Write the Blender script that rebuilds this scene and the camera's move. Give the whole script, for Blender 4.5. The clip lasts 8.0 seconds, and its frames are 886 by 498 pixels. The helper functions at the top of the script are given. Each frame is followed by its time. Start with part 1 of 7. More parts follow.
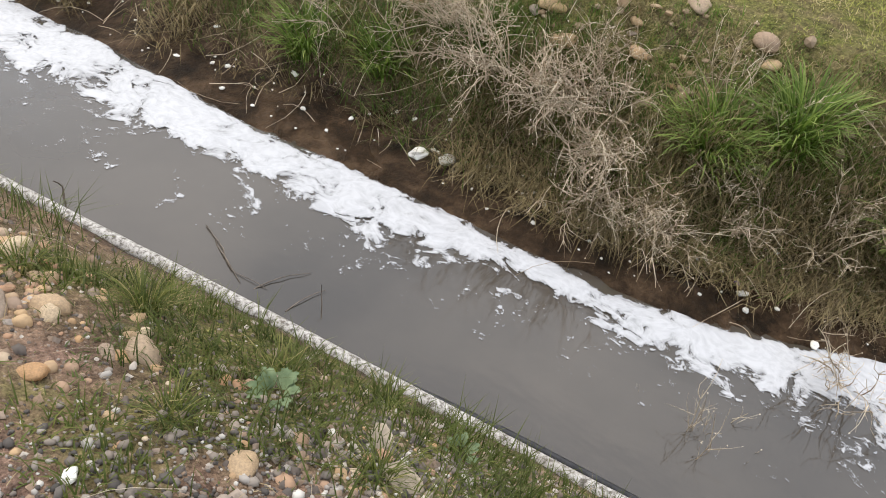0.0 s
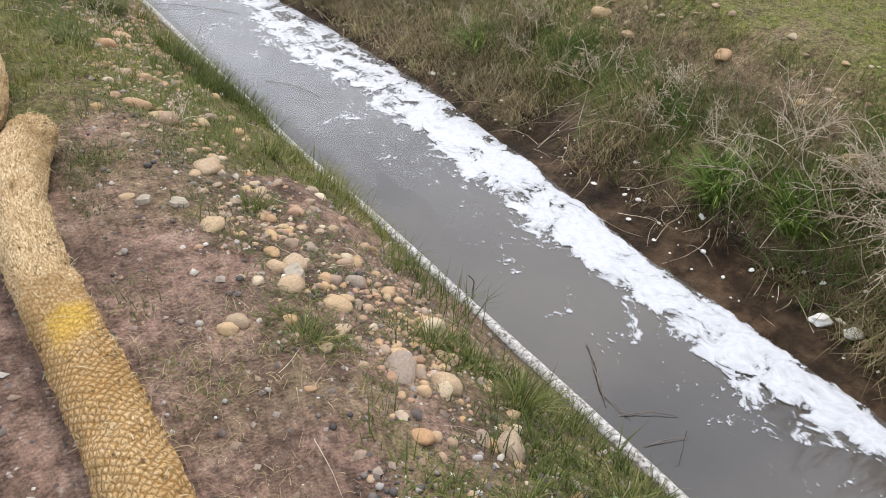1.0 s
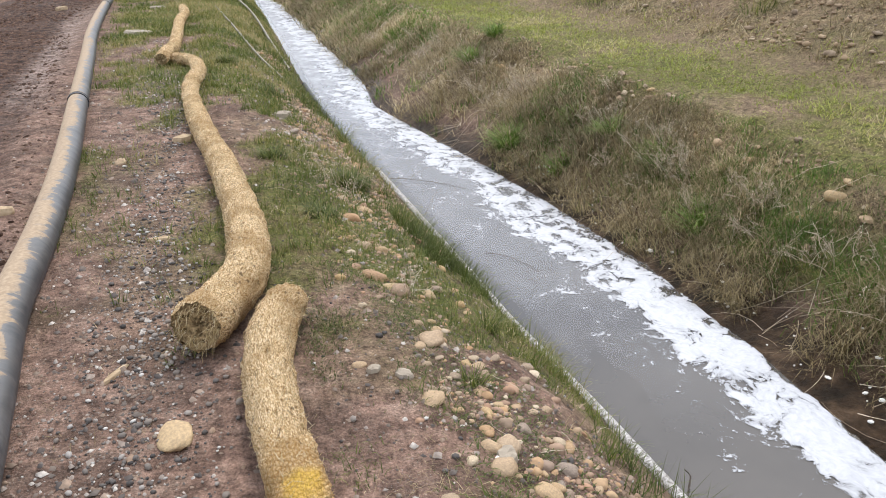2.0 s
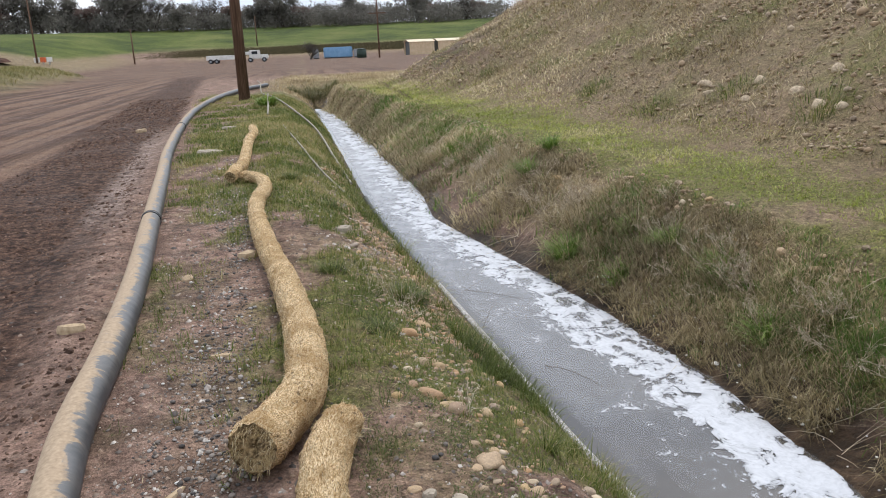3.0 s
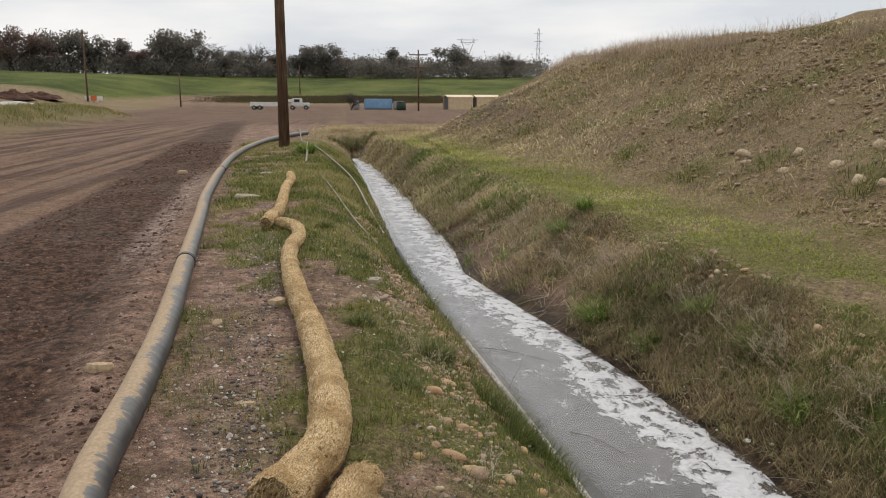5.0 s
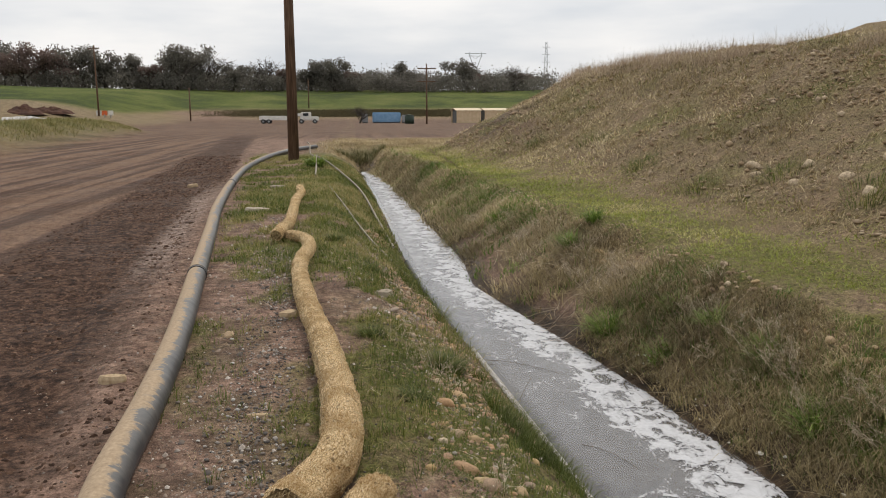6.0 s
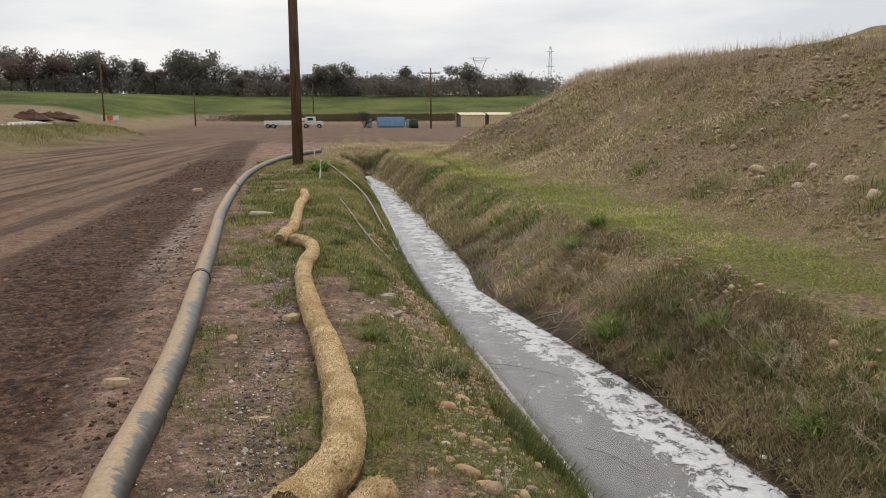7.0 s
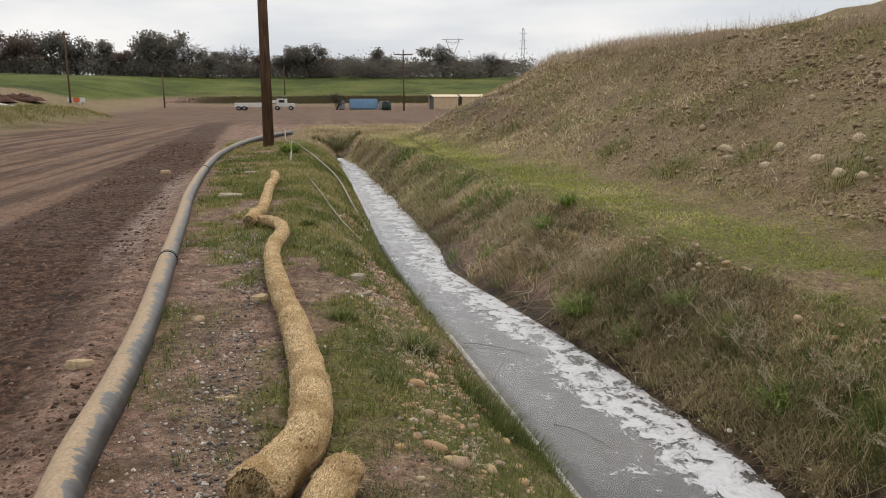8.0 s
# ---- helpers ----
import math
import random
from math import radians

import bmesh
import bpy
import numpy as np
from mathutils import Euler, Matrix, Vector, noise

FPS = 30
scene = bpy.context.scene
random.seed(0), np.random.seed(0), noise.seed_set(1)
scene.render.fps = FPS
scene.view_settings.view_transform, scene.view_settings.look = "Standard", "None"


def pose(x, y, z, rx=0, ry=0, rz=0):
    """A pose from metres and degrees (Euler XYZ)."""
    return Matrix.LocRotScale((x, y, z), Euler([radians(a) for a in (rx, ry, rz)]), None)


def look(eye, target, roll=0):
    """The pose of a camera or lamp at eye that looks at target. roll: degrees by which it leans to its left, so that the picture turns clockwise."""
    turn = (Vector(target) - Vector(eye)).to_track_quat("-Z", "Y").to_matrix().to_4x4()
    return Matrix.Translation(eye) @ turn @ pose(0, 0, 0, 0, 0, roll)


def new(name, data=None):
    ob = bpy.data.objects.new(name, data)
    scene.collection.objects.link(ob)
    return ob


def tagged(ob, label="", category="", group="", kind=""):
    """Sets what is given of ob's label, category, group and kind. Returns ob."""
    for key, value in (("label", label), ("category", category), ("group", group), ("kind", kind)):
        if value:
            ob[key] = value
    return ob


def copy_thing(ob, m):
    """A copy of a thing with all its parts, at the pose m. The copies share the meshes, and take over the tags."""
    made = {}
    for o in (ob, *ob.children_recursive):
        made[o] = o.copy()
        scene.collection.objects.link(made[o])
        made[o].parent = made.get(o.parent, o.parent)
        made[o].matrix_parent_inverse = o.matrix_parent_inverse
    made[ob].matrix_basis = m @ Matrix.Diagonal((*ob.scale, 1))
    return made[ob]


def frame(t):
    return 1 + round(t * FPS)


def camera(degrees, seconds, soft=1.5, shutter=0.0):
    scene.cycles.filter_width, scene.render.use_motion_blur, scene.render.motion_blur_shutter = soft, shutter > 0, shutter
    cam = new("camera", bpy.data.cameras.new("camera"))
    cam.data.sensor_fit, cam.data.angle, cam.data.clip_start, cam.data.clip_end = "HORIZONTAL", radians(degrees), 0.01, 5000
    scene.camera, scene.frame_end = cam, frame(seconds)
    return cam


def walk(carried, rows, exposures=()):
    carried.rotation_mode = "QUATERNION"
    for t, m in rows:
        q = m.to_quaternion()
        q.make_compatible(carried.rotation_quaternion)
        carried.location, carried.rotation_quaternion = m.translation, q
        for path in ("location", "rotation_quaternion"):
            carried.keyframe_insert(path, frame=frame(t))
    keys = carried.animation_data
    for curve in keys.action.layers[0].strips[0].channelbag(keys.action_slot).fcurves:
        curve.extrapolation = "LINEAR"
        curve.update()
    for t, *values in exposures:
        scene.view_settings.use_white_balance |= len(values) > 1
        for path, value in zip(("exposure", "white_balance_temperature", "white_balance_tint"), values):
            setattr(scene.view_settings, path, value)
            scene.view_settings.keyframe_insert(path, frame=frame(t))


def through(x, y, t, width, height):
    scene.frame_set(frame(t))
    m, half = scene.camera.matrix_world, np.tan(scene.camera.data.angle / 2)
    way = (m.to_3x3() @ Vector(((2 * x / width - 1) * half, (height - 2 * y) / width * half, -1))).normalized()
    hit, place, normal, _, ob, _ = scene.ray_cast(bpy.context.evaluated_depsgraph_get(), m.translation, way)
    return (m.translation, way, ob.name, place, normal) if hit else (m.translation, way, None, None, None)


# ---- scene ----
cam = camera(59.2, 8.0, soft=1.0)
PATH = [
    (0, (0.017, 0.119, 1.261), (1.43, 0.751, -0.005), 12.5),
    (0.1, (0.011, 0.111, 1.262), (1.371, 0.864, 0.004), 11.4),
    (0.3, (-0.001, 0.097, 1.265), (1.273, 1.037, 0.044), 10.5),
    (0.5, (-0.013, 0.091, 1.272), (1.159, 1.159, 0.053), 9.9),
    (0.6, (-0.019, 0.091, 1.278), (1.094, 1.229, 0.068), 9.3),
    (0.7, (-0.027, 0.091, 1.286), (1.025, 1.297, 0.086), 8.0),
    (0.8, (-0.036, 0.092, 1.296), (0.931, 1.378, 0.109), 6.6),
    (1, (-0.059, 0.107, 1.323), (0.793, 1.528, 0.203), 4.1),
    (1.2, (-0.074, 0.104, 1.352), (0.664, 1.669, 0.356), 3.0),
    (1.5, (-0.097, 0.113, 1.376), (0.541, 1.783, 0.48), 2.4),
    (1.8, (-0.105, 0.112, 1.401), (0.397, 1.863, 0.575), 0.5),
    (2, (-0.106, 0.112, 1.42), (0.326, 1.903, 0.644), -0.6),
    (2.2, (-0.087, 0.119, 1.437), (0.312, 1.941, 0.714), -1.4),
    (3.3, (-0.089, 0.121, 1.47), (0.191, 2.044, 0.999), -2.2),
    (3.5, (-0.085, 0.129, 1.472), (0.181, 2.059, 1.017), -1.9),
    (4, (-0.08, 0.142, 1.485), (0.174, 2.085, 1.08), -1.1),
    (4.2, (-0.081, 0.142, 1.488), (0.168, 2.088, 1.099), -0.7),
    (5.3, (-0.106, 0.138, 1.493), (0.130, 2.087, 1.113), 0.3),
    (5.5, (-0.11, 0.136, 1.493), (0.12, 2.088, 1.127), 0.3),
    (6, (-0.114, 0.127, 1.49), (0.106, 2.084, 1.139), -0.1),
    (6.5, (-0.111, 0.119, 1.492), (0.102, 2.077, 1.148), -0.2),
    (7, (-0.105, 0.118, 1.487), (0.104, 2.077, 1.147), -0.2),
    (7.5, (-0.097, 0.118, 1.479), (0.11, 2.078, 1.139), -0.2),
    (8, (-0.069, 0.124, 1.456), (0.205, 2.068, 1.072), -0.2),
]
walk(cam, [(t, look(eye, target, roll)) for t, eye, target, roll in PATH],
     exposures=[(0, 0.76, 6750, 10), (1.0, 0.82, 6450, 11), (2.2, 0.80, 6350, 11), (3.3, 0.40, 6250, 10), (4.0, 0.14, 6900, 10), (5.5, 0.12, 7100, 10), (8, 0.13, 7100, 10)])

# ---- light ----
SUN_AZ, SUN_EL = 20.0, 52.0
world = bpy.data.worlds.new("overcast_sky")
scene.world = world
world.use_nodes = True
wt = world.node_tree
wt.nodes.clear()
w_out = wt.nodes.new("ShaderNodeOutputWorld")
w_bg = wt.nodes.new("ShaderNodeBackground")
w_sky = wt.nodes.new("ShaderNodeTexSky")
w_sky.sky_type, w_sky.sun_disc = "NISHITA", False
w_sky.sun_elevation, w_sky.sun_rotation = radians(SUN_EL), radians(SUN_AZ)
w_sky.air_density, w_sky.dust_density = 1.0, 3.0
w_co = wt.nodes.new("ShaderNodeTexCoord")
w_map = wt.nodes.new("ShaderNodeMapping")
w_map.inputs["Scale"].default_value = (1.0, 1.0, 4.5)
w_noise = wt.nodes.new("ShaderNodeTexNoise")
w_noise.inputs["Scale"].default_value, w_noise.inputs["Detail"].default_value = 2.6, 5.0
w_ramp = wt.nodes.new("ShaderNodeValToRGB")
w_ramp.color_ramp.elements[0].position, w_ramp.color_ramp.elements[0].color = 0.36, (5.9, 6.55, 7.6, 1)
w_ramp.color_ramp.elements[1].position, w_ramp.color_ramp.elements[1].color = 0.60, (8.5, 8.8, 9.4, 1)
w_mix = wt.nodes.new("ShaderNodeMixRGB")
w_mix.inputs[0].default_value = 0.93
wt.links.new(w_co.outputs["Generated"], w_map.inputs["Vector"])
wt.links.new(w_map.outputs["Vector"], w_noise.inputs["Vector"])
wt.links.new(w_noise.outputs["Fac"], w_ramp.inputs["Fac"])
wt.links.new(w_sky.outputs["Color"], w_mix.inputs[1])
wt.links.new(w_ramp.outputs["Color"], w_mix.inputs[2])
wt.links.new(w_mix.outputs["Color"], w_bg.inputs["Color"])
w_bg.inputs["Strength"].default_value = 0.1
wt.links.new(w_bg.outputs["Background"], w_out.inputs["Surface"])

sun = new("sun", bpy.data.lights.new("sun", "SUN"))
sun.data.energy, sun.data.angle, sun.data.color = 1.4, radians(14), (1.0, 0.95, 0.88)
sun.matrix_world = look((0, 0, 40), (-40 * math.sin(radians(SUN_AZ)) / math.tan(radians(SUN_EL)),
                                     -40 * math.cos(radians(SUN_AZ)) / math.tan(radians(SUN_EL)), 0))

# ---- noise and the lie of the land ----


def lattice(ix, iy, seed):
    h = (ix.astype(np.int64) * 374761393 + iy.astype(np.int64) * 668265263 + seed * 974711) & 0xFFFFFFFF
    h = ((h ^ (h >> 13)) * 1274126177) & 0xFFFFFFFF
    return ((h ^ (h >> 16)) & 0xFFFF) / 65535.0


def vnoise(x, y, seed=0):
    """Smooth value noise, 0 to 1, on arrays."""
    x, y = np.asarray(x, float), np.asarray(y, float)
    ix, iy = np.floor(x), np.floor(y)
    fx, fy = x - ix, y - iy
    fx, fy = fx * fx * (3 - 2 * fx), fy * fy * (3 - 2 * fy)
    a, b = lattice(ix, iy, seed), lattice(ix + 1, iy, seed)
    c, d = lattice(ix, iy + 1, seed), lattice(ix + 1, iy + 1, seed)
    return (a * (1 - fx) + b * fx) * (1 - fy) + (c * (1 - fx) + d * fx) * fy


def fbm(x, y, seed=0, octaves=4):
    total, amp, norm = 0.0, 1.0, 0.0
    x, y = np.asarray(x, float), np.asarray(y, float)
    x, y = 0.86 * x - 0.5 * y, 0.5 * x + 0.86 * y
    for k in range(octaves):
        total = total + amp * vnoise(x * 2 ** k + 17.3 * k, y * 2 ** k - 9.1 * k, seed + k)
        x, y = 0.8 * x - 0.6 * y, 0.6 * x + 0.8 * y
        norm += amp
        amp *= 0.5
    return total / norm


def step(a, b, v):
    t = np.clip((np.asarray(v, float) - a) / (b - a), 0, 1)
    return t * t * (3 - 2 * t)


WATER = -0.72


def water_left(y):
    return np.interp(y, [-3, 0, 1, 2.6, 4.7, 7, 9.7, 12, 15.5, 20.8, 25.7, 30],
                     [1.9, 1.58, 1.5, 1.34, 1.13, 0.93, 0.66, 0.58, 0.5, 0.35, 0.15, 0])


def water_right(y):
    return np.interp(y, [-3, -0.55, 0, 0.5, 1.5, 2.2, 3.3, 4.3, 5.8, 7.2, 8.7, 9.8, 11.3, 13.3, 15.4, 20.7, 25.6, 28, 30],
                     [3.3, 2.87, 2.6, 2.5, 2.43, 2.36, 2.38, 2.34, 2.15, 1.9, 1.58, 1.36, 1.45, 1.38, 1.28, 1.1, 0.85, 0.5, 0.3])


def shore(y):
    """How wide the bare wet mud is beyond the water."""
    return np.interp(y, [0, 2, 3, 4, 8, 12], [0.38, 0.34, 0.25, 0.15, 0.09, 0.07])


def crest_right(y):
    return np.interp(y, [-3, 0, 2, 4.8, 6.1, 7.2, 9.2, 12.4, 19, 26, 30],
                     [4.1, 3.75, 3.6, 3.38, 3.28, 3.2, 3.05, 2.76, 2.17, 1.4, 0.9])


def hill_foot(y):
    return np.interp(y, [-30, -3, 4, 6.4, 8.75, 11, 15.7, 23, 27, 31, 35, 40],
                     [9, 5.7, 4.95, 4.75, 4.65, 4.58, 4.05, 3.0, 2.65, 3.6, 6.0, 12])


def road_q(x, y):
    return x + 0.1 * np.minimum(y, 60)


def dark_strip(x, y):
    """The churned dark mud along the road's edge."""
    q = road_q(x, y) + 0.35 * (fbm(x * 0.4, y * 0.12, 31) - 0.5)
    inner = np.interp(y, [0, 6, 9, 14, 19, 40], [-0.86, -0.90, -1.15, -1.4, -1.15, -1.1])
    return step(-2.98, -2.66, q) * (1 - step(inner - 0.15, inner + 0.15, q)) * (1 - step(45, 60, y))


def road_mask(x, y):
    q = road_q(x, y) + 0.3 * (fbm(x * 0.7, y * 0.3, 33) - 0.5)
    return (1 - step(-1.35, -0.95, q)) * step(-17, -14.5, q + 0.25 * np.maximum(y - 40, 0)) * (1 - step(90, 150, y))


def scar_mask(x, y):
    """Bare dark earth on the near end of the hill."""
    shape = np.exp(-((x - 4.3 + 0.05 * (y - 24)) / 0.9) ** 4 - ((y - 24.5) / 3.6) ** 4)
    return shape * step(0.32, 0.46, fbm(x * 1.2, y * 0.8, 111))


def ground(x, y, rough=True):
    """The height of the ground, on arrays."""
    x, y = np.asarray(x, float), np.asarray(y, float)
    xl, xr, xc = water_left(y), water_right(y), crest_right(y)
    wob = 0.10 * (fbm(y * 0.9, x * 0 + 3.3, 5) - 0.5)
    left = np.interp(x - xl + wob * step(-0.05, -0.4, x - xl), [-1.35, -1.05, -0.75, -0.54, -0.25, 0.0, 0.15, 0.5], [0, -0.02, -0.14, -0.24, -0.46, -0.71, -0.85, -1.0])
    mud = shore(y)
    wob2 = 0.22 * (fbm(y * 0.7, x * 0.4 + 8.3, 6) - 0.5)
    v = x - xr
    f = np.clip((v - mud) / np.maximum(xc + wob2 - xr - mud, 0.2), 0, 1)
    bank = WATER + 0.06 + 0.70 * (0.35 * (1 - (1 - f) ** 1.35) + 0.65 * f ** 1.12)
    right = np.where(v < mud, WATER + 0.005 + np.where(v < 0, 0.35 * np.maximum(v, -0.6), 0.055 * np.clip(v / mud, 0, 1)), bank)
    mid = 0.5 * (xl + xr)
    z = np.where(x < mid, left, right)
    closed = step(30.5, 34.5, y)
    z = z * (1 - closed) + closed * (-0.03)
    z = np.maximum(z, -1.0)
    # bench, hill and its far nose
    w = np.minimum(x - hill_foot(y), (39.5 - y) * 0.9)
    w = w + 0.9 * (fbm(x * 0.25, y * 0.25, 11) - 0.5)
    rise = 0.56 * 0.5 * (w + np.sqrt(w * w + 0.5))
    top = 3.02 + 0.4 * (fbm(x * 0.15, y * 0.15, 12) - 0.5) + 0.98 * step(11.5, 15.5, x) * step(28, 20, y)
    k = 0.35
    hill = -k * np.log(np.exp(-np.clip(rise, -5, 40) / k) + np.exp(-top / k))
    hill = np.where(x > 2.5, np.maximum(hill, 0), 0) * step(-60, -30, y)
    z = z + hill * step(0.0, 0.6, x - crest_right(y) + 0.2)
    # the plain falls away slowly, then the far field rises to the wooded ridge
    r = np.hypot(x, y)
    z = z - 0.85 * step(32, 120, r) * step(5, 40, y)
    z = z + np.where(y > 0, 1, 0) * (9.3 * step(150, 285, r) + 2.0 * step(285, 420, r) - 6 * step(420, 900, r))
    # the grassy berm over the road and the graded bank behind it
    ax, ay = x + 16.3 + 0.13 * (y - 40), (y - 47)
    z = z + 1.05 * np.exp(-(ax / 2.2) ** 4 - (ay / 23) ** 4) * (y > 0)
    z = z + 4.2 * step(-34, -60, x) * step(100, 135, y) * step(270, 170, y)
    if rough:
        near = 1 - step(20, 60, r)
        rd, ds = road_mask(x, y), dark_strip(x, y)
        bankish = step(-0.9, -0.5, x - xl) * (1 - step(0.2, 0.6, x - xc))
        wet = np.where((x > xl - 0.02) & (v < 0.0) & (y < 28), 0.2, 1.0)
        farbank = step(0.1, 0.35, v - shore(y)) * (1 - step(0.1, 0.5, x - xc)) * (y < 30)
        amp = (0.022 + 0.03 * bankish + 0.07 * farbank + 0.05 * step(0.3, 1.5, x - hill_foot(y)))
        z = z + farbank * (0.12 * (fbm(x * 1.6, y * 1.6, 28, 2) - 0.5))
        lod = step(5, 9, r)
        z = z + wet * amp * ((fbm(x * 4.5, y * 4.5, 21, 4) - 0.5) * (1 - lod) + (fbm(x * 1.3, y * 1.3, 29, 2) - 0.5) * lod) * near
        z = z + wet * 0.012 * (fbm(x * 22, y * 22, 22, 2) - 0.5) * (1 - step(5, 10, r))
        q = road_q(x, y)
        z = z + rd * near * (-0.05 + 0.07 * (fbm(q * 1.5, y * 0.05, 23, 3) - 0.5) + 0.02 * (1 - lod) * np.sin(q * 9 + 3 * fbm(x, y * 0.1, 3)))
        z = z + ds * near * 0.07 * (fbm(x * 2.2, y * 2.2, 24, 2) - 0.5)
        z = z + scar_mask(x, y) * (0.16 + 0.2 * (fbm(x * 1.6, y * 1.6, 112) - 0.5))
        z = z + 0.35 * step(0.8, 4, x - hill_foot(y)) * (fbm(x * 0.8, y * 0.8, 26, 3) - 0.5) * (y < 45)
    return z


def gz(x, y):
    return float(ground(np.array([x]), np.array([y]))[0])


def field_mask(x, y):
    """The green field below the wooded ridge."""
    r = np.hypot(x, y)
    edge = 190 - 36 * step(-0.17, -0.30, x / np.maximum(r, 1)) + 8 * (fbm(x * 0.05, y * 0.05, 42) - 0.5)
    return step(edge, edge + 8, r) * (y > 0)


def green_mask(x, y):
    """How green the cover is, 0 to 1."""
    xl, xc = water_left(y), crest_right(y)
    n = fbm(x * 1.1, y * 0.9, 41, 4)
    n2 = fbm(x * 3.3, y * 3.3, 43, 3)
    u = x - xl
    berm = step(-4.2, -3.2, u + 0.0 * y) * step(0.02, -0.06, u)
    lip = step(-0.62, -0.4, u) * step(0.0, -0.08, u)
    start = np.interp(y, [0, 2.8, 4, 7, 12, 20], [0.48, 0.455, 0.42, 0.41, 0.40, 0.39])
    start = start - 0.07 * step(0.3, 0.55, x) * step(2.2, 1.6, y)
    start = start - 0.06 * step(-1.0, -0.7, u) * step(2.6, 3.4, y)
    start = start - 0.07 * step(-0.2, 0.1, x + 0.05 + 0.08 * np.maximum(y - 4, 0)) * step(2.6, 3.6, y)
    g = berm * np.maximum(step(start, start + 0.13, n * 0.6 + n2 * 0.4), lip * step(0.42, 0.56, n2 * 0.6 + n * 0.4))
    bare = step(4.6, 5.6, y) * step(14, 10, y) * step(-0.72, -0.5, u) * step(0.36, 0.50, fbm(x * 1.7, y * 0.9, 45, 3))
    g = g * (1 - 0.85 * bare)
    pipe_side = road_q(x, y)
    g = g * step(-0.95, -0.55, pipe_side) * (1 - 0.8 * step(-0.35, -0.1, x + 0.65 + 0.04 * y) * step(0.45, 0.2, x + 0.65 + 0.04 * y) * (y < 6))
    g = g * (1 - step(3.2, 2.4, y) * step(-0.02, -0.15, x)) * (1 - step(2.7, 2.1, y) * step(0.40, 0.28, x))
    bank = step(0.2, 0.45, x - water_right(y)) * step(0.1, -0.25, x - xc) * step(0.46, 0.58, n)
    low = step(0.28, 0.42, x - water_right(y)) * step(0.95, 0.65, x - water_right(y)) * step(0.37, 0.48, n * 0.5 + n2 * 0.5) * step(7, 5, y)
    bank = np.maximum(bank, low)
    bench = step(-0.2, 0.0, x - xc) * step(0.05, -0.75, x - hill_foot(y)) * step(0.32, 0.50, n * 0.7 + n2 * 0.3)
    hill = 0.6 * step(6.5, 5.0, x - hill_foot(y)) * step(0.0, 1.0, x - hill_foot(y)) * step(0.52, 0.66, n) * (y < 40)
    far = field_mask(x, y)
    berm2 = np.exp(-((x + 15.4 + 0.13 * (y - 40)) / 1.6) ** 4 - ((y - 47) / 22) ** 4) * 0.75
    g = np.where(y > 28.5, 0.35 * step(0.45, 0.6, n) * step(-2.6, -1.5, x) * step(44, 36, y), np.maximum(np.maximum(g, bank), np.maximum(bench, hill)))
    return np.clip(np.maximum(np.maximum(g, far), berm2), 0, 1)


def straw_mask(x, y):
    """How much dead grass lies on the ground, 0 to 1."""
    xr, xc = water_right(y), crest_right(y)
    bank = step(0.25, 0.6, x - xr) * (y < 28.5)
    nose = step(27.5, 29, y) * step(48, 36, y) * step(-2.5, -1.0, x)
    left = 0.5 * step(0.45, 0.62, fbm(x * 1.7, y * 1.7, 47, 3)) * step(-1.6, -1.0, x - water_left(y)) * step(0, -0.1, x - water_left(y))
    berm2 = np.exp(-((x + 16.3 + 0.13 * (y - 40)) / 2.4) ** 4 - ((y - 47) / 23) ** 4)
    hedge = step(165, 175, np.hypot(x, y)) * step(-30, -20, x) * (y > 0)
    tan_bank = step(-30, -40, x) * step(95, 105, y) * step(185, 170, y)
    return np.clip(np.maximum(np.maximum(np.maximum(bank, nose), np.maximum(tan_bank, hedge)), np.maximum(left, berm2)), 0, 1)


# ---- materials ----


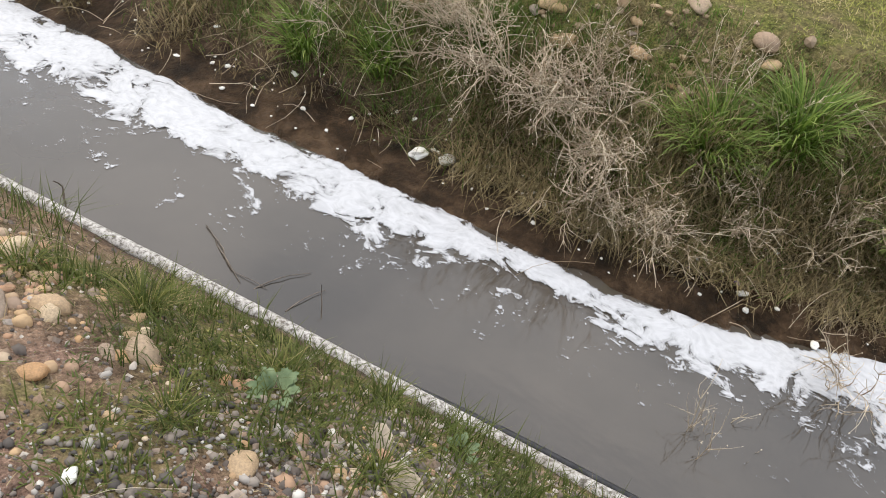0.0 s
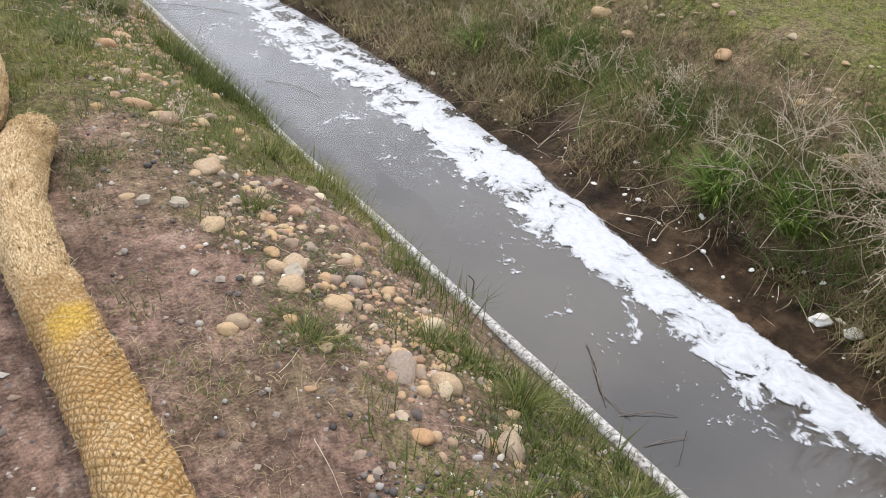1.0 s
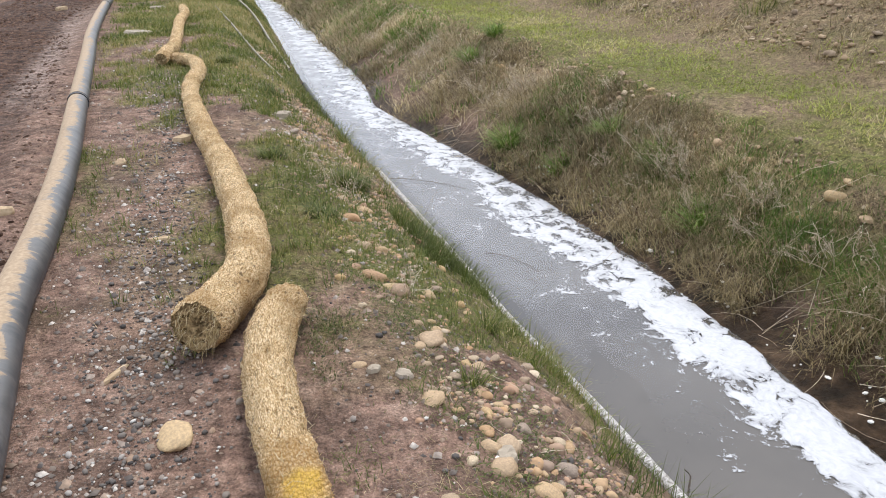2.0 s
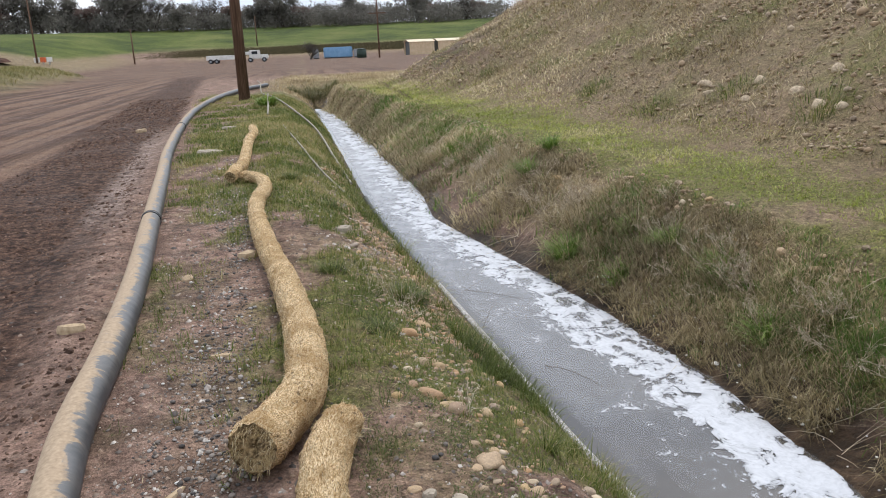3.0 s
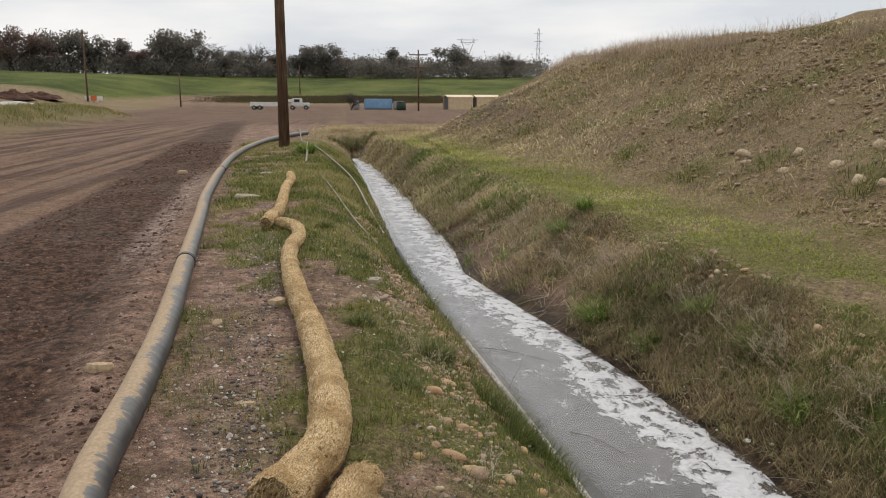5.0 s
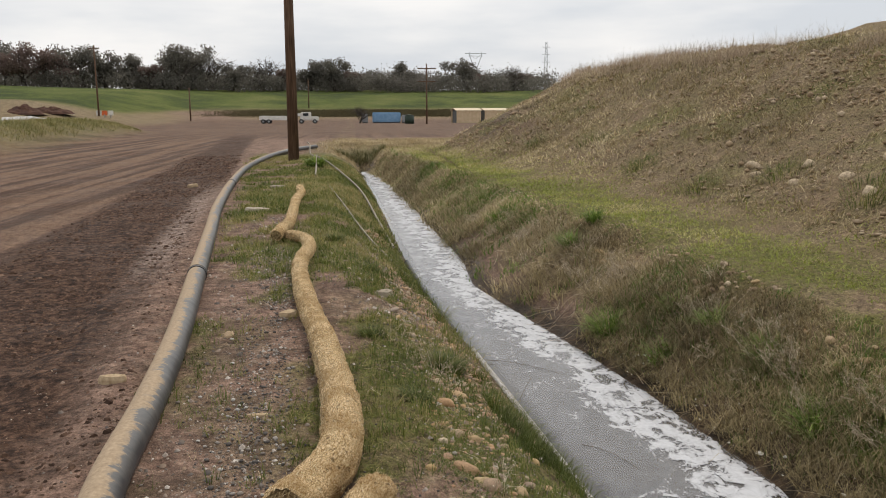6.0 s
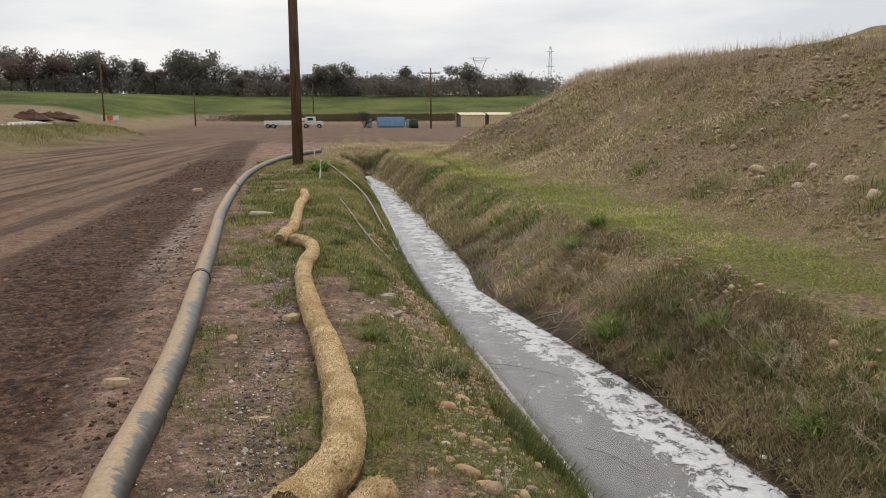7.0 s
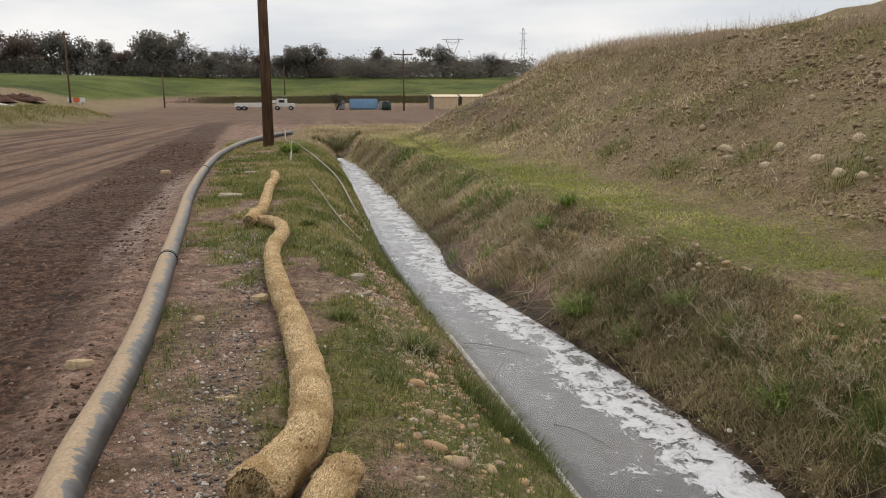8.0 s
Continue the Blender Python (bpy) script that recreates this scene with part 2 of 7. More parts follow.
class Graph:
    """A node material in few lines."""

    def __init__(self, name):
        self.material = bpy.data.materials.new(name)
        self.material.use_nodes = True
        self.tree = self.material.node_tree
        self.shader = self.tree.nodes["Principled BSDF"]
        self.out = self.tree.nodes["Material Output"]
        self.coord = self.tree.nodes.new("ShaderNodeTexCoord").outputs["Object"]

    def put(self, socket, value):
        if isinstance(value, bpy.types.NodeSocket):
            self.tree.links.new(value, socket)
        elif value is not None:
            if socket.type == "RGBA":
                value = (value, value, value, 1) if isinstance(value, (int, float)) else (*value, 1)[:4]
            socket.default_value = value

    def node(self, kind, **values):
        n = self.tree.nodes.new(kind)
        for key, value in values.items():
            self.put(n.inputs[key.replace("_", " ")], value)
        return n

    def scaled(self, scale, vec=None):
        n = self.node("ShaderNodeMapping", Vector=vec or self.coord, Scale=scale)
        return n.outputs["Vector"]

    def noise(self, scale, detail=4.0, rough=0.55, vec=None, distort=0.0):
        n = self.node("ShaderNodeTexNoise", Vector=vec or self.coord, Scale=scale, Detail=detail, Roughness=rough, Distortion=distort)
        return n.outputs["Fac"]

    def cells(self, scale, vec=None, feature="F1", out="Distance", random=1.0):
        n = self.node("ShaderNodeTexVoronoi", Vector=vec or self.coord, Scale=scale, Randomness=random)
        n.feature = feature
        return n.outputs[out]

    def ramp(self, fac, *stops):
        n = self.node("ShaderNodeValToRGB", Fac=fac)
        els = n.color_ramp.elements
        while len(els) < len(stops):
            els.new(0.5)
        for e, (p, c) in zip(els, stops):
            e.position, e.color = p, ((c, c, c, 1) if isinstance(c, (int, float)) else (*c, 1))
        return n.outputs["Color"]

    def mix(self, fac, a, b, mode="MIX"):
        n = self.tree.nodes.new("ShaderNodeMixRGB")
        n.blend_type = mode
        self.put(n.inputs[0], fac)
        self.put(n.inputs[1], a)
        self.put(n.inputs[2], b)
        return n.outputs["Color"]

    def calc(self, op, a, b=None, c=None, clamp=False):
        n = self.tree.nodes.new("ShaderNodeMath")
        n.operation, n.use_clamp = op, clamp
        for socket, value in zip(n.inputs, (a, b, c)):
            self.put(socket, value)
        return n.outputs["Value"]

    def attr(self, name, out="Fac"):
        n = self.tree.nodes.new("ShaderNodeAttribute")
        n.attribute_name = name
        return n.outputs[out]

    def split(self, color):
        n = self.node("ShaderNodeSeparateColor", Color=color)
        return n.outputs["Red"], n.outputs["Green"], n.outputs["Blue"]

    def chance(self):
        return self.tree.nodes.new("ShaderNodeObjectInfo").outputs["Random"]

    def bump(self, height, strength=0.5, distance=0.01, normal=None):
        n = self.node("ShaderNodeBump", Height=height, Strength=strength, Distance=distance)
        self.put(n.inputs["Normal"], normal)
        return n.outputs["Normal"]

    def done(self, color, rough=0.8, normal=None, metal=0.0, spec=0.4, **more):
        s = self.shader.inputs
        self.put(s["Base Color"], color)
        self.put(s["Roughness"], rough)
        self.put(s["Metallic"], metal)
        self.put(s["Specular IOR Level"], spec)
        self.put(s["Normal"], normal)
        for key, value in more.items():
            self.put(s[key.replace("_", " ")], value)
        return self.material


def ground_material():
    g = Graph("ground")
    road, green, wet = g.split(g.attr("zone", "Color"))
    straw, dark, pale = g.split(g.attr("zone_two", "Color"))
    n1, n2, n3 = g.noise(0.9, 5), g.noise(9, 6, 0.6), g.noise(60, 5, 0.65)
    soil = g.ramp(n2, (0.32, (0.098, 0.060, 0.045)), (0.5, (0.262, 0.166, 0.124)), (0.70, (0.42, 0.295, 0.226)))
    damp = g.noise(2.6, 5, 0.6)
    soil = g.mix(g.ramp(n1, (0.45, 0.0), (0.62, 0.6)), soil, (0.345, 0.222, 0.170))
    soil = g.mix(g.ramp(damp, (0.41, 0.6), (0.54, 0.0)), soil, (0.10, 0.065, 0.048))
    # fine gravel in the soil
    cell = g.cells(220, feature="F1", out="Color")
    r1, _, _ = g.split(cell)
    grav = g.ramp(r1, (0.0, (0.10, 0.09, 0.085)), (0.5, (0.26, 0.24, 0.225)), (0.9, (0.45, 0.42, 0.39)))
    gmask = g.calc("MULTIPLY", g.ramp(g.noise(240, 3, 0.7), (0.56, 0.0), (0.66, 0.8)), g.ramp(g.noise(1.6, 4), (0.42, 0.1), (0.6, 0.9)))
    soil = g.mix(gmask, soil, grav)
    # the road: pale worn tracks and dark churned mud
    qv = g.node("ShaderNodeMapping", Vector=g.coord, Rotation=(0, 0, radians(-5.7)), Scale=(1.6, 0.045, 1)).outputs["Vector"]
    track = g.noise(1.5, 5, 0.6, qv)
    mudpale = g.ramp(n2, (0.3, (0.15, 0.09, 0.06)), (0.7, (0.26, 0.165, 0.112)))
    mudtrack = g.ramp(n2, (0.3, (0.058, 0.034, 0.024)), (0.7, (0.125, 0.075, 0.053)))
    off = g.calc("MULTIPLY_ADD", g.node("ShaderNodeSeparateXYZ", Vector=g.coord).outputs["Y"], 0.04, -1.6, clamp=True)
    plain = g.ramp(g.noise(0.3, 6, 0.65), (0.38, 0.25), (0.62, 0.75))
    rcol = g.mix(g.mix(off, g.ramp(track, (0.42, 0.0), (0.56, 1.0)), plain), mudtrack, mudpale)
    dcol = g.ramp(g.noise(13, 6, 0.68), (0.38, (0.026, 0.014, 0.009)), (0.50, (0.076, 0.042, 0.028)), (0.64, (0.165, 0.097, 0.066)))
    rcol = g.mix(dark, rcol, dcol)
    rcol = g.mix(g.calc("MULTIPLY", pale, g.ramp(n2, (0.4, 0.2), (0.6, 0.9))), rcol, (0.38, 0.29, 0.245))
    col = g.mix(road, soil, rcol)
    # thatch of dead grass, then living grass
    fib = g.noise(1.0, 4, 0.6, g.scaled((90, 25, 40)))
    thatch = g.ramp(fib, (0.3, (0.12, 0.09, 0.05)), (0.55, (0.32, 0.25, 0.145)), (0.75, (0.54, 0.43, 0.27)))
    thatch = g.mix(g.ramp(g.noise(0.7, 6, 0.65), (0.42, 0.0), (0.54, 0.85)), thatch, g.ramp(n3, (0.3, (0.115, 0.095, 0.042)), (0.7, (0.32, 0.255, 0.125))))
    thatch = g.mix(g.ramp(n1, (0.44, 0.0), (0.64, 0.6)), thatch, g.ramp(n3, (0.3, (0.11, 0.078, 0.048)), (0.7, (0.31, 0.225, 0.14))))
    rubble = g.noise(3.2, 7, 0.72)
    thatch = g.mix(g.ramp(rubble, (0.50, 0.0), (0.60, 0.7)), thatch, g.ramp(n2, (0.35, (0.17, 0.12, 0.07)), (0.65, (0.42, 0.31, 0.19))))
    thatch = g.mix(g.ramp(rubble, (0.36, 0.45), (0.44, 0.0)), thatch, (0.085, 0.065, 0.038))
    col = g.mix(g.calc("MULTIPLY", straw, g.ramp(n2, (0.3, 0.45), (0.6, 0.95))), col, thatch)
    # the far bank's ground is darkened in patches
    col = g.mix(g.calc("MULTIPLY", g.attr("bank_dark"), g.ramp(n2, (0.35, 0.9), (0.65, 0.45))), col, (0.048, 0.034, 0.021))
    grass = g.ramp(n3, (0.3, (0.050, 0.064, 0.014)), (0.55, (0.155, 0.172, 0.035)), (0.75, (0.30, 0.285, 0.088)))
    far = g.ramp(g.noise(0.06, 7, 0.7), (0.36, (0.040, 0.058, 0.014)), (0.5, (0.080, 0.105, 0.020)), (0.64, (0.135, 0.145, 0.040)))
    grass = g.mix(g.attr("field"), grass, far)
    col = g.mix(g.calc("MAXIMUM", g.calc("MULTIPLY", green, g.ramp(n2, (0.34, 0.25), (0.6, 0.85))), g.attr("field")), col, grass)
    grit = g.ramp(g.noise(95, 6, 0.8), (0.36, 0.34), (0.47, 0.85), (0.56, 1.1), (0.66, 1.75))
    col = g.mix(0.85, col, grit, "MULTIPLY")
    # lump noise mottles the colour; its dark end also paints shade into hollows
    lumps = g.noise(24, 6, 0.75)
    col = g.mix(0.7, col, g.ramp(lumps, (0.36, 0.25), (0.5, 1.0), (0.64, 1.5)), "MULTIPLY")
    wetcol = g.ramp(g.noise(6, 7, 0.72), (0.36, (0.014, 0.009, 0.005)), (0.5, (0.048, 0.029, 0.016)), (0.66, (0.125, 0.080, 0.048)))
    col = g.mix(wet, col, wetcol)
    rough = g.mix(wet, g.mix(road, 0.95, g.ramp(n1, (0.4, 0.75), (0.6, 0.95))), g.ramp(n1, (0.4, 0.22), (0.6, 0.55)))
    h = g.calc("ADD", g.calc("ADD", n2, g.calc("MULTIPLY", lumps, 0.9)), g.calc("MULTIPLY", n3, 0.35))
    h = g.calc("ADD", h, g.calc("MULTIPLY", g.calc("MULTIPLY", rubble, straw), 3.5))
    return g.done(col, rough, g.bump(h, 0.9, 0.03), spec=0.16)


def stone_material():
    g = Graph("river_stone")
    r = g.chance()
    base = g.ramp(r, (0.0, (0.54, 0.36, 0.16)), (0.2, (0.58, 0.42, 0.24)), (0.4, (0.50, 0.29, 0.14)), (0.55, (0.33, 0.27, 0.22)), (0.7, (0.58, 0.40, 0.22)), (0.88, (0.50, 0.36, 0.23)), (1.0, (0.70, 0.57, 0.39)))
    n = g.noise(14, 6, 0.6)
    col = g.mix(g.ramp(n, (0.35, 0.45), (0.65, 0.0)), base, (0.12, 0.09, 0.065))
    col = g.mix(g.ramp(g.noise(70, 3), (0.55, 0.0), (0.7, 0.25)), col, (0.42, 0.38, 0.33))
    return g.done(col, 0.75, g.bump(g.noise(45, 5, 0.6), 0.35, 0.006), spec=0.35)


def gravel_material():
    g = Graph("gravel")
    r = g.tree.nodes.new("ShaderNodeNewGeometry").outputs["Random Per Island"]
    col = g.ramp(r, (0.0, (0.09, 0.078, 0.072)), (0.35, (0.19, 0.155, 0.13)), (0.6, (0.34, 0.235, 0.16)), (0.85, (0.36, 0.31, 0.27)), (1.0, (0.66, 0.60, 0.53)))
    col = g.mix(g.ramp(g.noise(60, 3), (0.4, 0.35), (0.6, 0.0)), col, (0.10, 0.075, 0.06))
    return g.done(col, 0.8, spec=0.35)


def blade_material(name, *stops, gloss=0.3, through=0.35):
    """Leaves of grass: a colour by the blade, paler to the tip, and some light let through."""
    g = Graph(name)
    col = g.ramp(g.attr("shade"), *stops)
    col = g.mix(g.calc("MULTIPLY", g.attr("tip"), 0.35), col, (0.30, 0.25, 0.12))
    g.done(col, 0.6, spec=gloss)
    tr = g.node("ShaderNodeBsdfTranslucent", Color=col)
    m = g.node("ShaderNodeMixShader", Fac=through)
    g.tree.links.new(g.shader.outputs[0], m.inputs[1])
    g.tree.links.new(tr.outputs[0], m.inputs[2])
    g.tree.links.new(m.outputs[0], g.out.inputs["Surface"])
    return g.material


def water_material():
    g = Graph("murky_water")
    n = g.noise(1.2, 4)
    col = g.ramp(n, (0.35, (0.048, 0.040, 0.032)), (0.65, (0.074, 0.062, 0.050)))
    rip = g.noise(1.0, 3, 0.5, g.scaled((9, 4.5, 1)))
    fine = g.noise(1.0, 2, 0.5, g.scaled((34, 20, 1)))
    h = g.calc("ADD", rip, g.calc("MULTIPLY", fine, 0.25))
    return g.done(col, 0.06, g.bump(h, 0.10, 0.01), spec=0.5, IOR=1.8)


def foam_material():
    """Foam that is whole in the middle of the band, curls at its edge and breaks into flecks."""
    g = Graph("foam")
    d = g.attr("cover")
    drift = g.node("ShaderNodeMapping", Vector=g.scaled((1.0, 0.8, 1.0)), Rotation=(0.7, 0.5, 0.6)).outputs["Vector"]
    curl = g.node("ShaderNodeTexNoise", Vector=drift, Scale=5.0, Detail=2.0).outputs["Color"]
    warp = g.mix(0.10, drift, curl, "LINEAR_LIGHT")
    big, mid = g.noise(6, 3, 0.5, warp, 0.8), g.noise(26, 4, 0.6, warp, 0.6)
    some, _, _ = g.split(g.cells(40, drift, out="Color"))
    specks = g.calc("MULTIPLY", g.ramp(g.cells(40, drift), (0.14, 1.0), (0.26, 0.0)), g.ramp(some, (0.70, 0.0), (0.78, 1.0)))
    a = g.calc("ADD", d, g.calc("MULTIPLY", g.calc("SUBTRACT", big, 0.5), 1.7))
    a = g.calc("ADD", a, g.calc("MULTIPLY", g.calc("SUBTRACT", mid, 0.5), 1.0))
    core = g.ramp(a, (0.44, 0.0), (0.53, 0.62), (0.66, 0.9), (0.9, 0.97))
    blots = g.ramp(g.noise(30, 4, 0.62, drift), (0.58, 0.0), (0.65, 1.0))
    rim = g.calc("MULTIPLY", g.ramp(a, (0.24, 0.0), (0.42, 0.85)), g.calc("MAXIMUM", specks, blots))
    # thin foam that also paints the sky's reflection on the far water
    film = g.calc("MULTIPLY", g.attr("film"), g.ramp(big, (0.34, 0.45), (0.66, 0.85)))
    alpha = g.calc("MAXIMUM", g.calc("MAXIMUM", core, rim), film, clamp=True)
    col = g.ramp(g.noise(38, 4, 0.6, warp), (0.3, (0.46, 0.47, 0.50)), (0.6, (0.575, 0.585, 0.615)))
    g.done(col, 0.5, g.bump(mid, 0.18, 0.006), spec=0.4, Alpha=alpha)
    return g.material


def straw_roll_material():
    g = Graph("straw_in_netting")
    uv = g.node("ShaderNodeUVMap").outputs["UV"]
    s1 = g.noise(1.0, 5, 0.65, g.scaled((60, 240, 1), uv), 1.5)
    s2 = g.noise(1.0, 4, 0.6, g.scaled((170, 90, 1), uv), 2.0)
    n = g.noise(5, 4)
    col = g.ramp(s1, (0.37, (0.085, 0.042, 0.014)), (0.435, (0.36, 0.20, 0.07)), (0.505, (0.70, 0.46, 0.215)), (0.59, (0.96, 0.79, 0.53)))
    col = g.mix(g.ramp(s2, (0.48, 0.0), (0.70, 0.6)), col, (0.93, 0.75, 0.48))
    col = g.mix(g.ramp(n, (0.40, 0.5), (0.54, 0.0)), col, (0.30, 0.165, 0.05))
    col = g.mix(g.calc("MULTIPLY", g.attr("gold"), g.ramp(s1, (0.4, 0.7), (0.6, 0.25))), col, (0.68, 0.37, 0.105))
    col = g.mix(g.ramp(g.noise(26, 4, 0.7), (0.60, 0.0), (0.66, 0.8)), col, (0.09, 0.052, 0.022))
    # tan-orange netting in diamonds, with the straw pillowed between its threads
    waves = []
    for way in (9, -9):
        w = g.tree.nodes.new("ShaderNodeTexWave")
        w.wave_type, w.bands_direction = "BANDS", "DIAGONAL"
        g.put(w.inputs["Vector"], g.scaled((way, 9, 0), uv))
        for key, value in (("Scale", 3.2), ("Distortion", 2.6), ("Detail", 2.0), ("Detail Scale", 2.2)):
            g.put(w.inputs[key], value)
        waves.append(w.outputs["Fac"])
    line = g.calc("MAXIMUM", *[g.ramp(w, (0.80, 0.0), (0.96, 1.0)) for w in waves])
    pillow = g.calc("MULTIPLY", *[g.ramp(w, (0.0, 1.0), (0.9, 0.0)) for w in waves])
    net = g.calc("ADD", 0.22, g.calc("MULTIPLY", g.attr("gold"), 0.78))
    col = g.mix(g.calc("MULTIPLY", g.ramp(pillow, (0.35, 0.0), (0.85, 1.0)), g.calc("MULTIPLY", net, 0.3)), col, (0.95, 0.76, 0.46))
    col = g.mix(g.calc("MULTIPLY", line, g.calc("MULTIPLY", net, 0.55)), col, (0.22, 0.105, 0.025))
    col = g.mix(g.calc("MULTIPLY", g.attr("mark"), g.ramp(s1, (0.40, 0.25), (0.58, 0.85))), col, (0.80, 0.50, 0.06))
    h = g.calc("ADD", g.calc("ADD", s1, g.calc("MULTIPLY", s2, 0.8)), g.calc("MULTIPLY", pillow, g.calc("MULTIPLY", net, 0.8)))
    return g.done(col, 0.85, g.bump(g.calc("SUBTRACT", h, g.calc("MULTIPLY", line, g.calc("MULTIPLY", net, 0.4))), 0.9, 0.010), spec=0.2)


def black_pipe_material():
    """Weathered black plastic pipe with dried pale mud on its upper side."""
    g = Graph("muddy_black_plastic")
    uv = g.node("ShaderNodeUVMap").outputs["UV"]
    splash = g.calc("ADD", g.calc("MULTIPLY", g.noise(1.0, 5, 0.65, g.scaled((9.0, 2.6, 1), uv), 1.5), 0.6), g.calc("MULTIPLY", g.noise(1.0, 4, 0.6, g.scaled((1.6, 6.0, 1), uv), 1.0), 0.4))
    fine = g.noise(60, 4)
    body = g.ramp(g.noise(6, 5), (0.35, (0.030, 0.032, 0.036)), (0.65, (0.075, 0.080, 0.088)))
    mud = g.ramp(fine, (0.3, (0.30, 0.215, 0.135)), (0.7, (0.48, 0.36, 0.24)))
    cover = g.calc("ADD", splash, g.calc("MULTIPLY", g.calc("SUBTRACT", g.attr("muddy"), 0.5), 0.55))
    m = g.ramp(cover, (0.575, 0.0), (0.60, 0.65), (0.66, 0.95))
    film = g.ramp(cover, (0.35, 0.0), (0.62, 0.45))
    col = g.mix(m, g.mix(film, body, (0.25, 0.235, 0.215)), mud)
    rough = g.mix(m, (0.42, 0.42, 0.42), (0.85, 0.85, 0.85))
    return g.done(col, rough, g.bump(g.calc("ADD", m, g.calc("MULTIPLY", fine, 0.3)), 0.4, 0.004), spec=0.45)


def speckled_pipe_material():
    g = Graph("mud_speckled_white_plastic")
    n, f = g.noise(55, 5, 0.7), g.noise(8, 4)
    col = g.ramp(n, (0.40, (0.12, 0.105, 0.09)), (0.48, (0.36, 0.34, 0.315)), (0.58, (0.56, 0.54, 0.515)))
    col = g.mix(g.ramp(f, (0.5, 0.0), (0.72, 0.5)), col, (0.22, 0.19, 0.15))
    return g.done(col, 0.65, g.bump(n, 0.3, 0.003))


def plain_material(name, a, b, rough=0.7, scale=20, metal=0.0, bump=0.2, depth=0.004):
    g = Graph(name)
    n = g.noise(scale, 5, 0.6)
    return g.done(g.ramp(n, (0.35, a), (0.65, b)), rough, g.bump(n, bump, depth), metal=metal)


def pole_material():
    g = Graph("weathered_pole_wood")
    grain = g.noise(1.0, 5, 0.6, g.scaled((30, 30, 1.6)))
    col = g.ramp(grain, (0.3, (0.058, 0.034, 0.022)), (0.55, (0.145, 0.088, 0.058)), (0.75, (0.25, 0.17, 0.12)))
    return g.done(col, 0.85, g.bump(grain, 0.7, 0.01), spec=0.2)


M_GROUND, M_STONE, M_GRAVEL, M_WATER, M_FOAM = ground_material(), stone_material(), gravel_material(), water_material(), foam_material()
M_GREEN = blade_material("green_grass", (0.0, (0.032, 0.060, 0.008)), (0.5, (0.090, 0.135, 0.019)), (0.8, (0.19, 0.215, 0.042)), (1.0, (0.42, 0.35, 0.16)))
M_LUSH = blade_material("lush_grass", (0.0, (0.06, 0.13, 0.014)), (0.6, (0.13, 0.25, 0.03)), (1.0, (0.30, 0.40, 0.09)))
M_DRY = blade_material("dead_grass", (0.0, (0.18, 0.13, 0.065)), (0.5, (0.46, 0.355, 0.20)), (1.0, (0.74, 0.61, 0.39)), through=0.35)
M_WEED = blade_material("dead_weed_stems", (0.0, (0.36, 0.275, 0.195)), (0.5, (0.62, 0.505, 0.375)), (1.0, (0.84, 0.735, 0.585)), through=0.1)
M_ROLL, M_PIPE, M_CONDUIT, M_POLE = straw_roll_material(), black_pipe_material(), speckled_pipe_material(), pole_material()
M_STRAP = plain_material("dark_plastic", (0.02, 0.02, 0.022), (0.05, 0.05, 0.052), 0.5)
M_HOSE = plain_material("black_hose", (0.018, 0.018, 0.02), (0.05, 0.05, 0.055), 0.4)
M_WHITEPIPE = plain_material("dull_white_plastic", (0.20, 0.175, 0.13), (0.33, 0.295, 0.235), 0.75)
M_TWIG = plain_material("wet_twig", (0.08, 0.062, 0.047), (0.20, 0.16, 0.125), 0.7)
M_STRAWEND = plain_material("frayed_straw", (0.12, 0.075, 0.03), (0.52, 0.37, 0.19), 0.9, 60, bump=1.0, depth=0.02)
M_LITTER = plain_material("white_litter", (0.74, 0.72, 0.67), (0.88, 0.86, 0.82), 0.6)
M_BARK = plain_material("oak_bark", (0.035, 0.028, 0.022), (0.085, 0.07, 0.058), 0.9, 4)
M_TAN = plain_material("tan_painted_steel", (0.56, 0.42, 0.26), (0.66, 0.51, 0.34), 0.6, 2)
# Dark panel colour that stands for shade inside the sheds' open ends.
M_END_SHADE = plain_material("inner_shade", (0.08, 0.085, 0.085), (0.13, 0.135, 0.135), 0.6, 2)
M_BLUE = plain_material("blue_painted_steel", (0.16, 0.32, 0.50), (0.24, 0.40, 0.58), 0.6, 2)
M_GREY = plain_material("grey_steel", (0.22, 0.23, 0.24), (0.33, 0.34, 0.35), 0.6, 2)
M_WHITE = plain_material("white_vehicle_paint", (0.62, 0.60, 0.55), (0.74, 0.72, 0.68), 0.4, 2)
M_TANK = plain_material("dark_green_tank", (0.015, 0.03, 0.02), (0.03, 0.05, 0.035), 0.6, 2)
M_TYRE = plain_material("rubber", (0.015, 0.015, 0.016), (0.03, 0.03, 0.03), 0.8, 9)
M_GLASS = plain_material("dark_cab_glass", (0.02, 0.025, 0.03), (0.03, 0.035, 0.04), 0.1, 2, bump=0)
M_LATTICE = plain_material("galvanised_lattice", (0.30, 0.32, 0.34), (0.40, 0.42, 0.44), 0.6, 3)
M_SPOIL = plain_material("dark_spoil", (0.055, 0.026, 0.018), (0.12, 0.058, 0.038), 0.95, 1.5, bump=1.0, depth=0.2)
M_PALE = plain_material("pale_gravel_pad", (0.45, 0.43, 0.41), (0.60, 0.58, 0.56), 0.9, 1.5)
M_ORANGE = plain_material("orange_plastic", (0.60, 0.10, 0.03), (0.70, 0.15, 0.04), 0.5, 5)
M_PURPLE = plain_material("purple_plastic", (0.08, 0.03, 0.25), (0.12, 0.05, 0.33), 0.4, 30)
